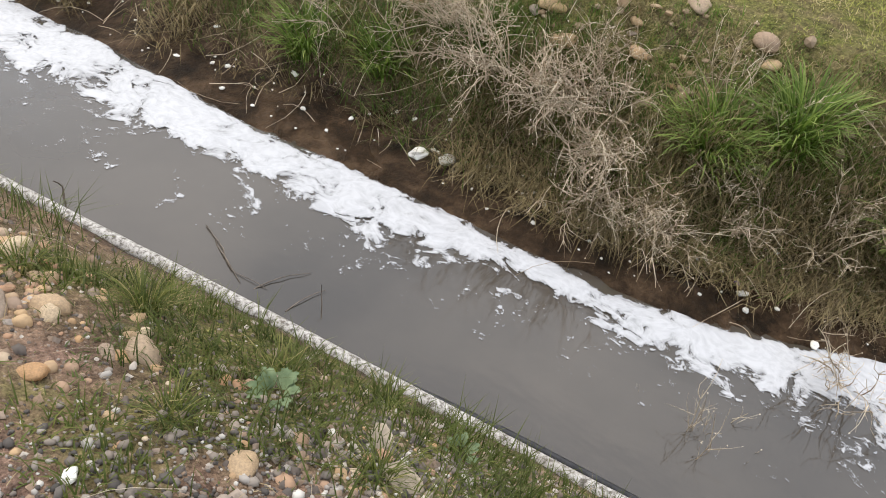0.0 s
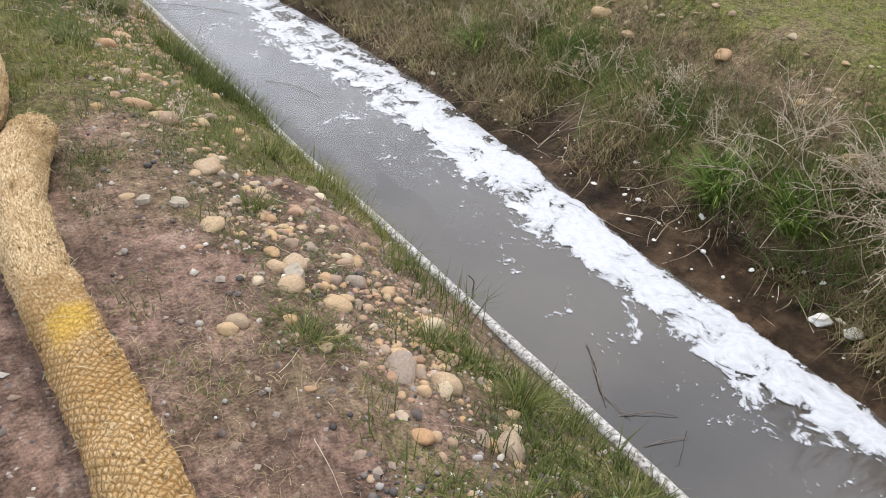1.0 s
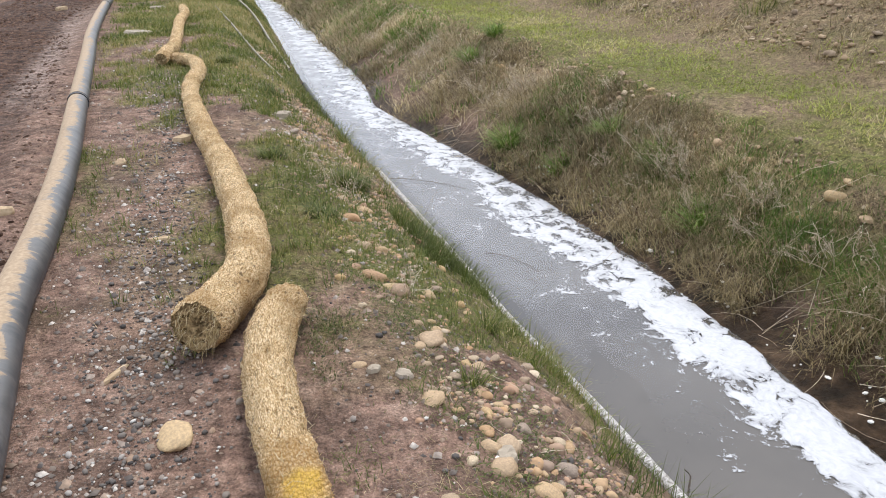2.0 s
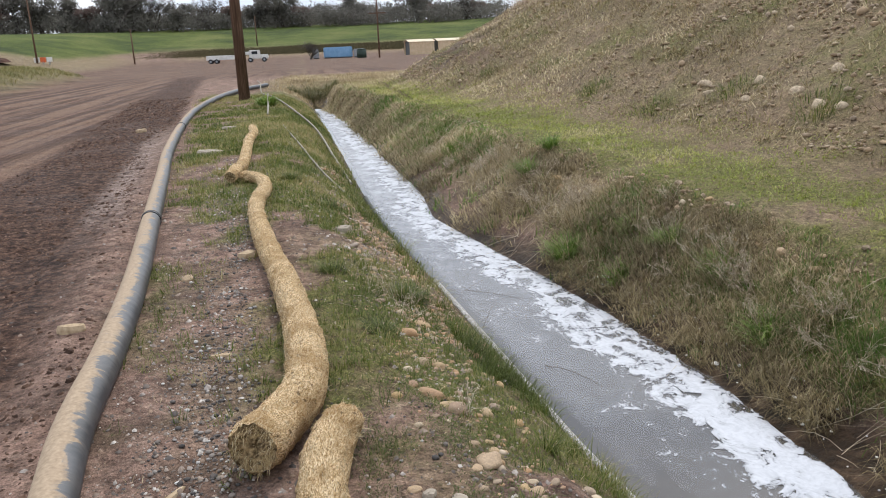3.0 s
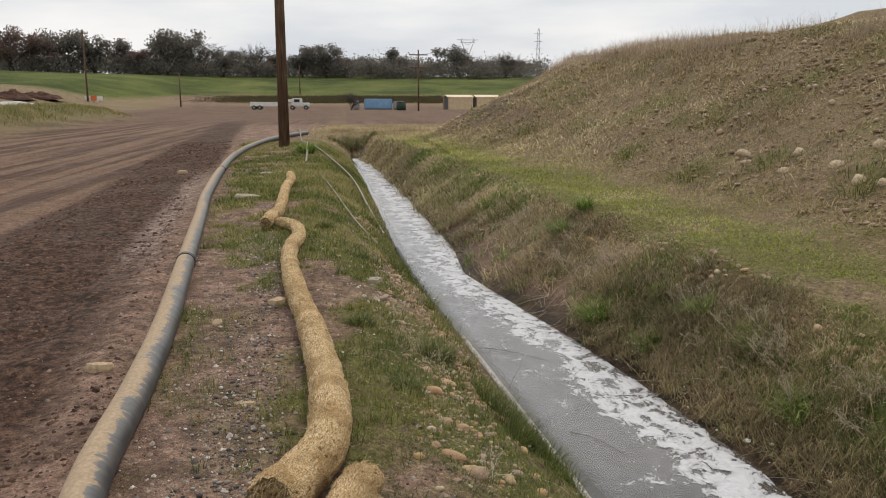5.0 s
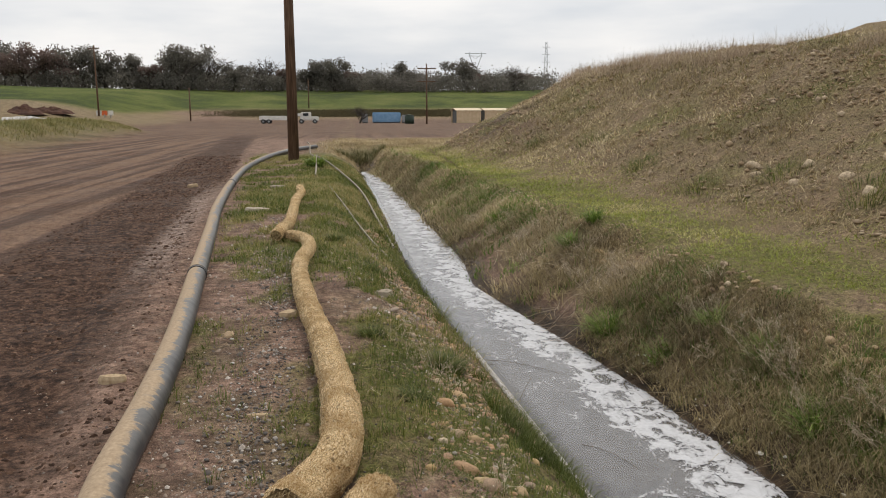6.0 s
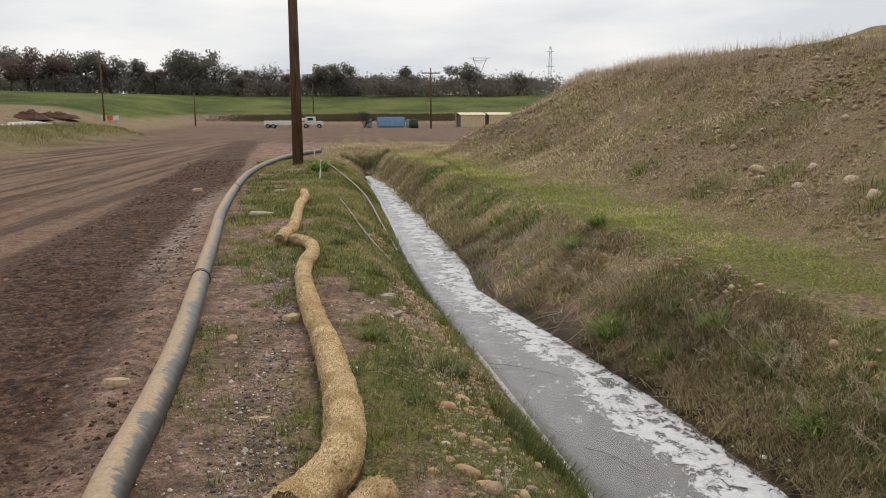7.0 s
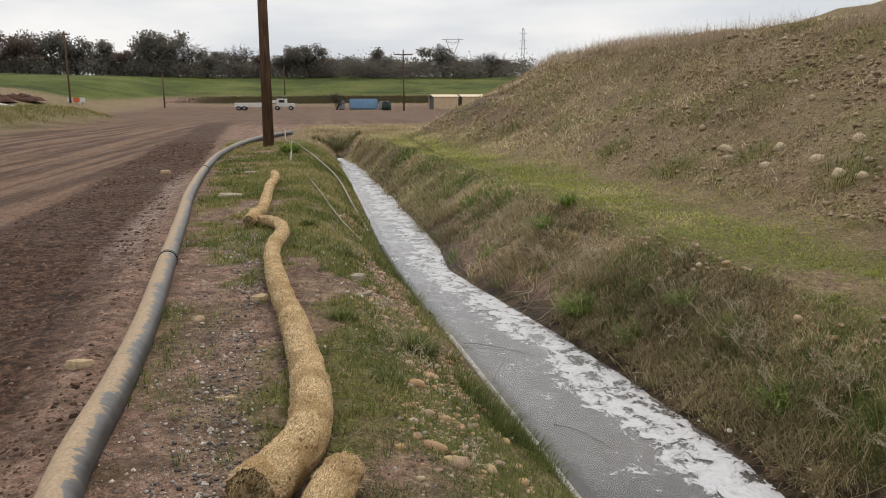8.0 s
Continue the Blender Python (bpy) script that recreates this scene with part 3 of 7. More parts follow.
M_RED = plain_material("red_plastic", (0.30, 0.03, 0.02), (0.42, 0.06, 0.04), 0.4, 30)
M_BROADLEAF = plain_material("grey_green_leaf", (0.10, 0.15, 0.07), (0.19, 0.25, 0.13), 0.7, 25)


def leaf_material(name, a, b, c):
    g = Graph(name)
    r = g.tree.nodes.new("ShaderNodeNewGeometry").outputs["Random Per Island"]
    col = g.ramp(r, (0.0, a), (0.6, b), (1.0, c))
    g.done(col, 0.95, spec=0.02)
    tr = g.node("ShaderNodeBsdfTranslucent", Color=col)
    m = g.node("ShaderNodeMixShader", Fac=0.5)
    g.tree.links.new(g.shader.outputs[0], m.inputs[1])
    g.tree.links.new(tr.outputs[0], m.inputs[2])
    g.tree.links.new(m.outputs[0], g.out.inputs["Surface"])
    return g.material


# Tree colours are lifted towards grey: haze of distance painted in.
M_OAK = leaf_material("oak_leaves", (0.14, 0.13, 0.112), (0.185, 0.172, 0.15), (0.235, 0.22, 0.195))
M_RUST = leaf_material("rust_brown_leaves", (0.15, 0.105, 0.092), (0.19, 0.14, 0.122), (0.24, 0.18, 0.16))
M_TWIGS = leaf_material("bare_crown_twigs", (0.12, 0.105, 0.092), (0.17, 0.15, 0.135), (0.23, 0.205, 0.185))

# ---- mesh helpers ----
rng = np.random.default_rng(7)


def mesh_np(name, verts, faces, material=None, smooth=True, floats=(), colors=(), uv=None):
    """A mesh from arrays. faces: arrays of corners, each array with one number of corners."""
    verts = np.asarray(verts, np.float32)
    faces = [np.asarray(f, np.int32) for f in (faces if isinstance(faces, list) else [faces]) if len(f)]
    me = bpy.data.meshes.new(name)
    me.vertices.add(len(verts))
    me.vertices.foreach_set("co", verts.ravel())
    corners = np.concatenate([f.ravel() for f in faces])
    sizes = np.concatenate([np.full(len(f), f.shape[1], np.int32) for f in faces])
    me.loops.add(len(corners))
    me.loops.foreach_set("vertex_index", corners)
    me.polygons.add(len(sizes))
    me.polygons.foreach_set("loop_start", np.concatenate([[0], np.cumsum(sizes)[:-1]]).astype(np.int32))
    me.update(calc_edges=True)
    me.polygons.foreach_set("use_smooth", np.full(len(sizes), smooth))
    for key, values in floats:
        me.attributes.new(key, "FLOAT", "POINT").data.foreach_set("value", np.asarray(values, np.float32).ravel())
    for key, values in colors:
        rgba = np.ones((len(verts), 4), np.float32)
        rgba[:, :3] = values
        me.attributes.new(key, "FLOAT_COLOR", "POINT").data.foreach_set("color", rgba.ravel())
    if uv is not None:
        layer = me.uv_layers.new(name="UVMap")
        layer.data.foreach_set("uv", np.asarray(uv, np.float32)[corners].ravel())
    if material:
        me.materials.append(material)
    return me


def part(name, data, material, parent, label=""):
    """A bmesh or a mesh as ONE mesh object under a thing or a part."""
    if isinstance(data, bmesh.types.BMesh):
        me = bpy.data.meshes.new(name)
        data.to_mesh(me)
        data.free()
    else:
        me = data
    if material and not me.materials:
        me.materials.append(material)
    ob = new(name, me)
    ob.parent = parent
    return tagged(ob, label)


def thing(name, data, label, category, group="", kind="", at=None):
    if isinstance(data, bmesh.types.BMesh):
        me = bpy.data.meshes.new(name)
        data.to_mesh(me)
        data.free()
        data = me
    ob = new(name, data)
    if at is not None:
        ob.matrix_basis = at
    return tagged(ob, label, category, group, kind)


def spline(points, gap):
    """Evenly spaced points on a smooth curve through the given ones."""
    p = np.asarray(points, float)
    ext = np.vstack([2 * p[0] - p[1], p, 2 * p[-1] - p[-2]])
    out = []
    for i in range(1, len(ext) - 2):
        a, b, c, d = ext[i - 1:i + 3]
        n = max(2, int(np.linalg.norm(c - b) / gap))
        t = np.linspace(0, 1, n, endpoint=False)[:, None]
        out.append(0.5 * (2 * b + (c - a) * t + (2 * a - 5 * b + 4 * c - d) * t ** 2 + (3 * b - a - 3 * c + d) * t ** 3))
    return np.vstack(out + [p[-1:]])


def tube(name, path, radius, sides, material, caps=True, bulge=None, marks=None, gold=None):
    """A round tube along a path, with lengthwise UVs in metres and an up-facing measure."""
    path = np.asarray(path, float)
    n = len(path)
    rad = np.broadcast_to(np.asarray(radius, float), (n,)).copy()
    tan = np.gradient(path, axis=0)
    tan /= np.linalg.norm(tan, axis=1)[:, None]
    side = np.cross(tan, [0, 0, 1.0])
    side /= np.maximum(np.linalg.norm(side, axis=1), 1e-6)[:, None]
    up = np.cross(side, tan)
    ang = np.linspace(0, 2 * np.pi, sides + 1)
    ring = np.cos(ang)[None, :, None] * side[:, None, :] + np.sin(ang)[None, :, None] * up[:, None, :]
    along = np.concatenate([[0], np.cumsum(np.linalg.norm(np.diff(path, axis=0), axis=1))])
    rr = rad[:, None] * np.ones(sides + 1)[None, :]
    if bulge is not None:
        rr = rr + bulge(along[:, None], np.cos(ang)[None, :], np.sin(ang)[None, :])
    verts = (path[:, None, :] + ring * rr[:, :, None]).reshape(-1, 3)
    uv = np.stack([np.repeat(along, sides + 1), np.tile(ang * rad.mean(), n)], 1)
    i, j = np.meshgrid(np.arange(n - 1), np.arange(sides), indexing="ij")
    a = (i * (sides + 1) + j).ravel()
    quads = np.stack([a, a + 1, a + sides + 2, a + sides + 1], 1)
    faces = [quads[:, ::-1]]
    upness = np.tile(np.clip(0.5 + 0.36 * np.sin(ang) - 0.34 * np.cos(ang), 0, 1), n)
    upness = upness * np.repeat(1 - 0.08 * step(5.5, 9, path[:, 1]), sides + 1)
    if caps:
        tris, extra = [], []
        for k, rev in ((0, False), (n - 1, True)):
            c = len(verts) + len(extra)
            extra.append(path[k] + tan[k] * (0.25 if rev else -0.25) * rad[k])
            for s in range(sides):
                b = k * (sides + 1) + s
                tris.append((c, b, b + 1) if rev else (c, b + 1, b))
        verts = np.vstack([verts, extra])
        uv = np.vstack([uv, [[0, 0], [along[-1], 0]]])
        upness = np.concatenate([upness, [0.5, 0.5]])
        faces.append(np.array(tris))
    mk = np.zeros(len(verts))
    if marks is not None:
        mk[:n * (sides + 1)] = marks(np.repeat(along, sides + 1), np.tile(np.cos(ang), n), np.tile(np.sin(ang), n))
    return mesh_np(name, verts, faces, material, True, [("muddy", upness), ("mark", mk), ("gold", np.zeros(len(verts)) if gold is None else gold(verts[:, 1]))], uv=uv)


def blades(name, x, y, length, width, lean, material, label, category, shade=None, spread=0.5, top=None, face=None):
    """Many leaves of grass in one mesh: each a bent, tapered strip that stands on the ground."""
    n = len(x)
    z = surface(x, y) - 0.008 if top is None else top
    root = np.stack([x, y, z], 1)
    az = rng.uniform(0, 2 * np.pi, n) if face is None else face + rng.normal(0, 0.9, n)
    d = np.stack([np.cos(az), np.sin(az), np.zeros(n)], 1)
    t1 = np.clip(lean + rng.normal(0, 0.25, n), 0, 1.35)
    t2 = np.clip(t1 + rng.uniform(0.2, 1.1, n) * spread * 2, 0, 2.2)
    up = np.array([0, 0, 1.0])
    mid = root + (length * 0.55)[:, None] * (np.sin(t1)[:, None] * d + np.cos(t1)[:, None] * up)
    tip = mid + (length * 0.5)[:, None] * (np.sin(t2)[:, None] * d + np.cos(t2)[:, None] * up)
    wa = az + np.pi / 2 + rng.normal(0, 0.5, n)
    w = np.stack([np.cos(wa), np.sin(wa), np.zeros(n)], 1) * (width * 0.5)[:, None]
    verts = np.stack([root - w, root + w, mid + w * 0.8, mid - w * 0.8, tip], 1).reshape(-1, 3)
    b = np.arange(n) * 5
    quads = np.stack([b, b + 1, b + 2, b + 3], 1)
    tris = np.stack([b + 3, b + 2, b + 4], 1)
    sh = rng.uniform(0, 1, n) if shade is None else shade
    me = mesh_np(name, verts, [quads, tris], material, True,
                 [("shade", np.repeat(sh, 5)), ("tip", np.tile([0, 0, 0.4, 0.4, 1.0], n))])
    return me if label is None else thing(name, me, label, category, kind="stuff")


def stems_mesh(name, groups, radius, material, heads=None):
    """Thin three-sided stems. groups: (stems, points, 3), or a list of such, with a list of radii. heads: places of small pale seed heads."""
    if not isinstance(groups, list):
        groups, radius = [groups], [radius]
    av, af, ash, atip, start = [], [], [], [], 0
    for paths, rad in zip(groups, radius):
        s, k, _ = paths.shape
        tan = np.gradient(paths, axis=1)
        tan /= np.maximum(np.linalg.norm(tan, axis=2), 1e-9)[:, :, None]
        ref = np.where(np.abs(tan[:, :, 2:3]) > 0.8, np.array([1.0, 0, 0]), np.array([0, 0, 1.0]))
        a = np.cross(tan, ref)
        a /= np.maximum(np.linalg.norm(a, axis=2), 1e-9)[:, :, None]
        b = np.cross(tan, a)
        taper = np.linspace(1, 0.35, k)[None, :, None] * np.broadcast_to(np.asarray(rad, float), (s,))[:, None, None]
        rings = [paths + taper * (np.cos(q) * a + np.sin(q) * b) for q in (0, 2.094, 4.189)]
        av.append(np.stack(rings, 2).reshape(-1, 3))
        base = (np.arange(s)[:, None] * k + np.arange(k - 1)[None, :]).ravel() * 3 + start
        af.append(np.concatenate([np.stack([base + i, base + (i + 1) % 3, base + 3 + (i + 1) % 3, base + 3 + i], 1) for i in range(3)]))
        ash.append(np.repeat(rng.uniform(0, 1, s), k * 3))
        atip.append(np.tile(np.repeat(np.linspace(0, 0.6, k), 3), s))
        start += s * k * 3
    faces = [np.concatenate(af)]
    if heads is not None and len(heads):
        n = len(heads)
        octa = np.array([(1, 0, 0), (-1, 0, 0), (0, 1, 0), (0, -1, 0), (0, 0, 1), (0, 0, -1)])
        tri = np.array([(0, 2, 4), (2, 1, 4), (1, 3, 4), (3, 0, 4), (2, 0, 5), (1, 2, 5), (3, 1, 5), (0, 3, 5)])
        av.append((heads[:, None, :] + octa[None] * rng.uniform(0.0015, 0.0042, (n, 1, 1))).reshape(-1, 3))
        faces.append((tri[None] + (start + np.arange(n) * 6)[:, None, None]).reshape(-1, 3))
        ash.append(np.full(n * 6, 1.0))
        atip.append(np.zeros(n * 6))
    return mesh_np(name, np.concatenate(av), faces, material, True, [("shade", np.concatenate(ash)), ("tip", np.concatenate(atip))])


def stone_mesh(name, seed, flat, detail=3):
    """A rounded river stone, about 1 across, its middle at the origin."""
    bm = bmesh.new()
    bmesh.ops.create_icosphere(bm, subdivisions=detail, radius=0.5)
    r = random.Random(seed)
    off = Vector((r.uniform(0, 50), r.uniform(0, 50), r.uniform(0, 50)))
    sx, sy = r.uniform(0.95, 1.1), r.uniform(0.65, 0.95)
    for v in bm.verts:
        n = noise.noise(v.co * 1.9 + off) * 0.36 + noise.noise(v.co * 5.0 + off) * 0.10
        p = v.co * (1 + n)
        v.co = Vector((p.x * sx, p.y * sy, p.z * flat))
    for f in bm.faces:
        f.smooth = True
    me = bpy.data.meshes.new(name)
    bm.to_mesh(me)
    bm.free()
    me.materials.append(M_STONE)
    return me


def box_bm(x0, y0, z0, x1, y1, z1, bevel=0.0):
    bm = bmesh.new()
    bmesh.ops.create_cube(bm, size=1.0)
    for v in bm.verts:
        v.co = Vector((x0 + (v.co.x + 0.5) * (x1 - x0), y0 + (v.co.y + 0.5) * (y1 - y0), z0 + (v.co.z + 0.5) * (z1 - z0)))
    if bevel:
        bmesh.ops.bevel(bm, geom=bm.edges[:], offset=bevel, segments=2, affect="EDGES")
    return bm


def cylinder_bm(a, b, ra, rb, sides=12):
    bm = bmesh.new()
    a, b = Vector(a), Vector(b)
    bmesh.ops.create_cone(bm, cap_ends=True, segments=sides, radius1=ra, radius2=rb, depth=(b - a).length)
    turn = (b - a).to_track_quat("Z", "Y").to_matrix().to_4x4()
    bmesh.ops.transform(bm, matrix=Matrix.Translation((a + b) / 2) @ turn, verts=bm.verts)
    for f in bm.faces:
        f.smooth = len(f.verts) == 4
    return bm


def bearing(deg, dist, up=0.0):
    """A place far off, by its bearing from the y axis to the right."""
    x, y = dist * math.sin(radians(deg)), dist * math.cos(radians(deg))
    return x, y, float(ground(np.array([x]), np.array([y]), False)[0]) + up


# ---- ground ----


def graded(lo, hi, fine, growth, far_lo, far_hi):
    mid = list(np.arange(lo, hi + fine / 2, fine))
    s, v = fine, mid[-1]
    up = []
    while v < far_hi:
        s *= growth
        v += s
        up.append(v)
    s, v = fine, mid[0]
    down = []
    while v > far_lo:
        s *= growth
        v -= s
        down.append(v)
    return np.array(down[::-1] + mid + up)


gx = graded(-2.4, 4.2, 0.045, 1.072, -1500, 1500)
gy = np.concatenate([-0.8 - np.cumsum(0.06 * 1.15 ** np.arange(50))[::-1], graded(-0.8, 6.6, 0.045, 1.038, -0.79, 2200)])
GX, GY = np.meshgrid(gx, gy)
fx, fy = GX.ravel(), GY.ravel()
fz = ground(fx, fy)
nx, ny = len(gx), len(gy)
i, j = np.meshgrid(np.arange(ny - 1), np.arange(nx - 1), indexing="ij")
a = (i * nx + j).ravel()
quads = np.stack([a, a + 1, a + nx + 1, a + nx], 1)
xl_, xr_ = water_left(fy), water_right(fy)
mudw = shore(fy)
wet = step(-0.12, -0.02, fx - xl_) * step(mudw + 0.25, mudw - 0.02, fx - xr_ + 0.2 * (fbm(fx * 3, fy * 3, 51) - 0.5)) * (fy < 31)
rd_ = road_mask(fx, fy)
rr_ = np.hypot(fx, fy)
rd_ = np.maximum(rd_, step(40, 50, fy) * step(178, 160, rr_) * step(0.6, 0.45, green_mask(fx, fy)))
pale = step(-1.65, -1.4, road_q(fx, fy)) * step(-0.95, -1.15, road_q(fx, fy)) * step(6, 9, fy) * step(19, 12, fy)
soft = 1 - wet
scar = scar_mask(fx, fy)
rd_ = np.maximum(rd_, scar)
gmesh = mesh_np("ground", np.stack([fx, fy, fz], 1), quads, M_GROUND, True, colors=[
    ("zone", np.stack([rd_, green_mask(fx, fy) * soft, wet], 1)),
    ("zone_two", np.stack([straw_mask(fx, fy) * soft * (1 - 0.8 * scar), np.maximum(dark_strip(fx, fy), scar), pale], 1))])
gmesh.attributes.new("field", "FLOAT", "POINT").data.foreach_set("value", field_mask(fx, fy).astype(np.float32))
# Darker ground in noise patches below the far bank's crest, weaker farther along.
bank_dark = step(0.12, 0.4, fx - xr_) * step(-0.15, -0.65, fx - crest_right(fy)) * np.interp(fy, [0, 2.5, 5, 9], [1, 0.9, 0.5, 0.3]) * (fy < 28) * step(0.36, 0.6, fbm(fx * 2.0, fy * 1.6, 113))
gmesh.attributes.new("bank_dark", "FLOAT", "POINT").data.foreach_set("value", bank_dark.astype(np.float32))


def surface(x, y):
    """The height of the ground's own mesh, on arrays."""
    x, y = np.asarray(x, float), np.asarray(y, float)
    zz = fz.reshape(ny, nx)
    i, j = np.clip(np.searchsorted(gy, y) - 1, 0, ny - 2), np.clip(np.searchsorted(gx, x) - 1, 0, nx - 2)
    u, v = (x - gx[j]) / (gx[j + 1] - gx[j]), (y - gy[i]) / (gy[i + 1] - gy[i])
    return (zz[i, j] * (1 - u) + zz[i, j + 1] * u) * (1 - v) + (zz[i + 1, j] * (1 - u) + zz[i + 1, j + 1] * u) * v


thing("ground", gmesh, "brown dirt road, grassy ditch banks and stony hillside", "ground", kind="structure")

# ---- water and foam ----


def water_sheet():
    ys = graded(-1.0, 6.0, 0.05, 1.03, -4, 31.0)
    us = np.linspace(0, 1, 30)
    Y, U = np.meshgrid(ys, us, indexing="ij")
    X0, X1 = water_left(Y) - 0.12, water_right(Y) + 0.06
    X = X0 + (X1 - X0) * U
    n = len(us)
    i, j = np.meshgrid(np.arange(len(ys) - 1), np.arange(n - 1), indexing="ij")
    a = (i * n + j).ravel()
    return mesh_np("water", np.stack([X.ravel(), Y.ravel(), np.full(X.size, WATER)], 1), np.stack([a, a + 1, a + n + 1, a + n], 1), M_WATER)


thing("water", water_sheet(), "murky grey-brown water standing in the ditch", "water", kind="structure")


def foam_cover(x, y):
    """How thick the foam lies, 0 to 1: a drifting band along the far shore, breaking up to the near side."""
    wx = x + 0.26 * (fbm(x * 2.2, y * 1.6, 61) - 0.5) * step(0.0, 0.25, water_right(y) - x) + 0.10 * (fbm(x * 7, y * 5, 62) - 0.5)
    s = water_right(y) - wx
    w = np.interp(y, [-1, -0.2, 0.5, 1.0, 1.5, 1.9, 2.5, 3.3, 4.5, 6, 9, 14, 28], [0.52, 0.40, 0.33, 0.28, 0.42, 0.30, 0.38, 0.48, 0.50, 0.46, 0.46, 0.55, 0.58])
    w = w + 0.22 * (fbm(y * 2.1, y * 0 + 1.5, 63) - 0.5)
    band = step(-0.03, 0.05, s) * (1 - step(w - 0.16, w + 0.12, s))
    thin = np.interp(y, [0, 3, 4.5, 9, 14], [1.0, 1.0, 0.95, 0.92, 0.88])
    flecks = 0.345 * np.interp(y, [3, 7], [1.0, 1.22]) * step(-0.02, 0.1, s) * (1 - step(w + 0.1, w + 0.55, s)) * (0.6 + 0.8 * (fbm(x * 1.8, y * 1.3, 64) - 0.5))
    return np.maximum(band * thin * (np.interp(y, [0, 2, 4, 8, 14], [0.62, 0.58, 0.48, 0.46, 0.48]) + 0.4 * fbm(x * 3, y * 1.7, 65)), flecks)


def foam_sheet():
    ys = graded(-0.8, 6.0, 0.025, 1.03, -2, 28.5)
    us = np.linspace(0, 1, 60)
    Y, U = np.meshgrid(ys, us, indexing="ij")
    X0, X1 = water_left(Y) + 0.05, water_right(Y) + 0.03
    X = X0 + (X1 - X0) * U
    c = foam_cover(X, Y)
    Z = WATER + 0.003 + 0.006 * step(0.4, 0.8, c) * (0.5 + 0.5 * fbm(X * 9, Y * 5, 66))
    # The film whitens the water with distance: thin foam and painted sky reflection.
    film = np.interp(Y, [2.5, 4, 7, 12, 20], [0, 0.22, 0.62, 0.95, 1.0]) * step(0.0, 0.12, U) * (0.8 + 0.7 * (fbm(X * 2.5, Y * 0.8, 67) - 0.5))
    n = len(us)
    i, j = np.meshgrid(np.arange(len(ys) - 1), np.arange(n - 1), indexing="ij")
    a = (i * n + j).ravel()
    q = np.stack([a, a + 1, a + n + 1, a + n], 1)
    q = q[np.maximum(c, film).ravel()[q].max(1) > 0.10]
    used, inv = np.unique(q, return_inverse=True)
    v = np.stack([X.ravel(), Y.ravel(), Z.ravel()], 1)[used]
    return mesh_np("foam", v, inv.reshape(-1, 4), M_FOAM, True, [("cover", c.ravel()[used]), ("film", film.ravel()[used])])


thing("foam", foam_sheet(), "white foam drifting in a broken band on the murky water", "foam", kind="stuff")

# ---- straw rolls ----


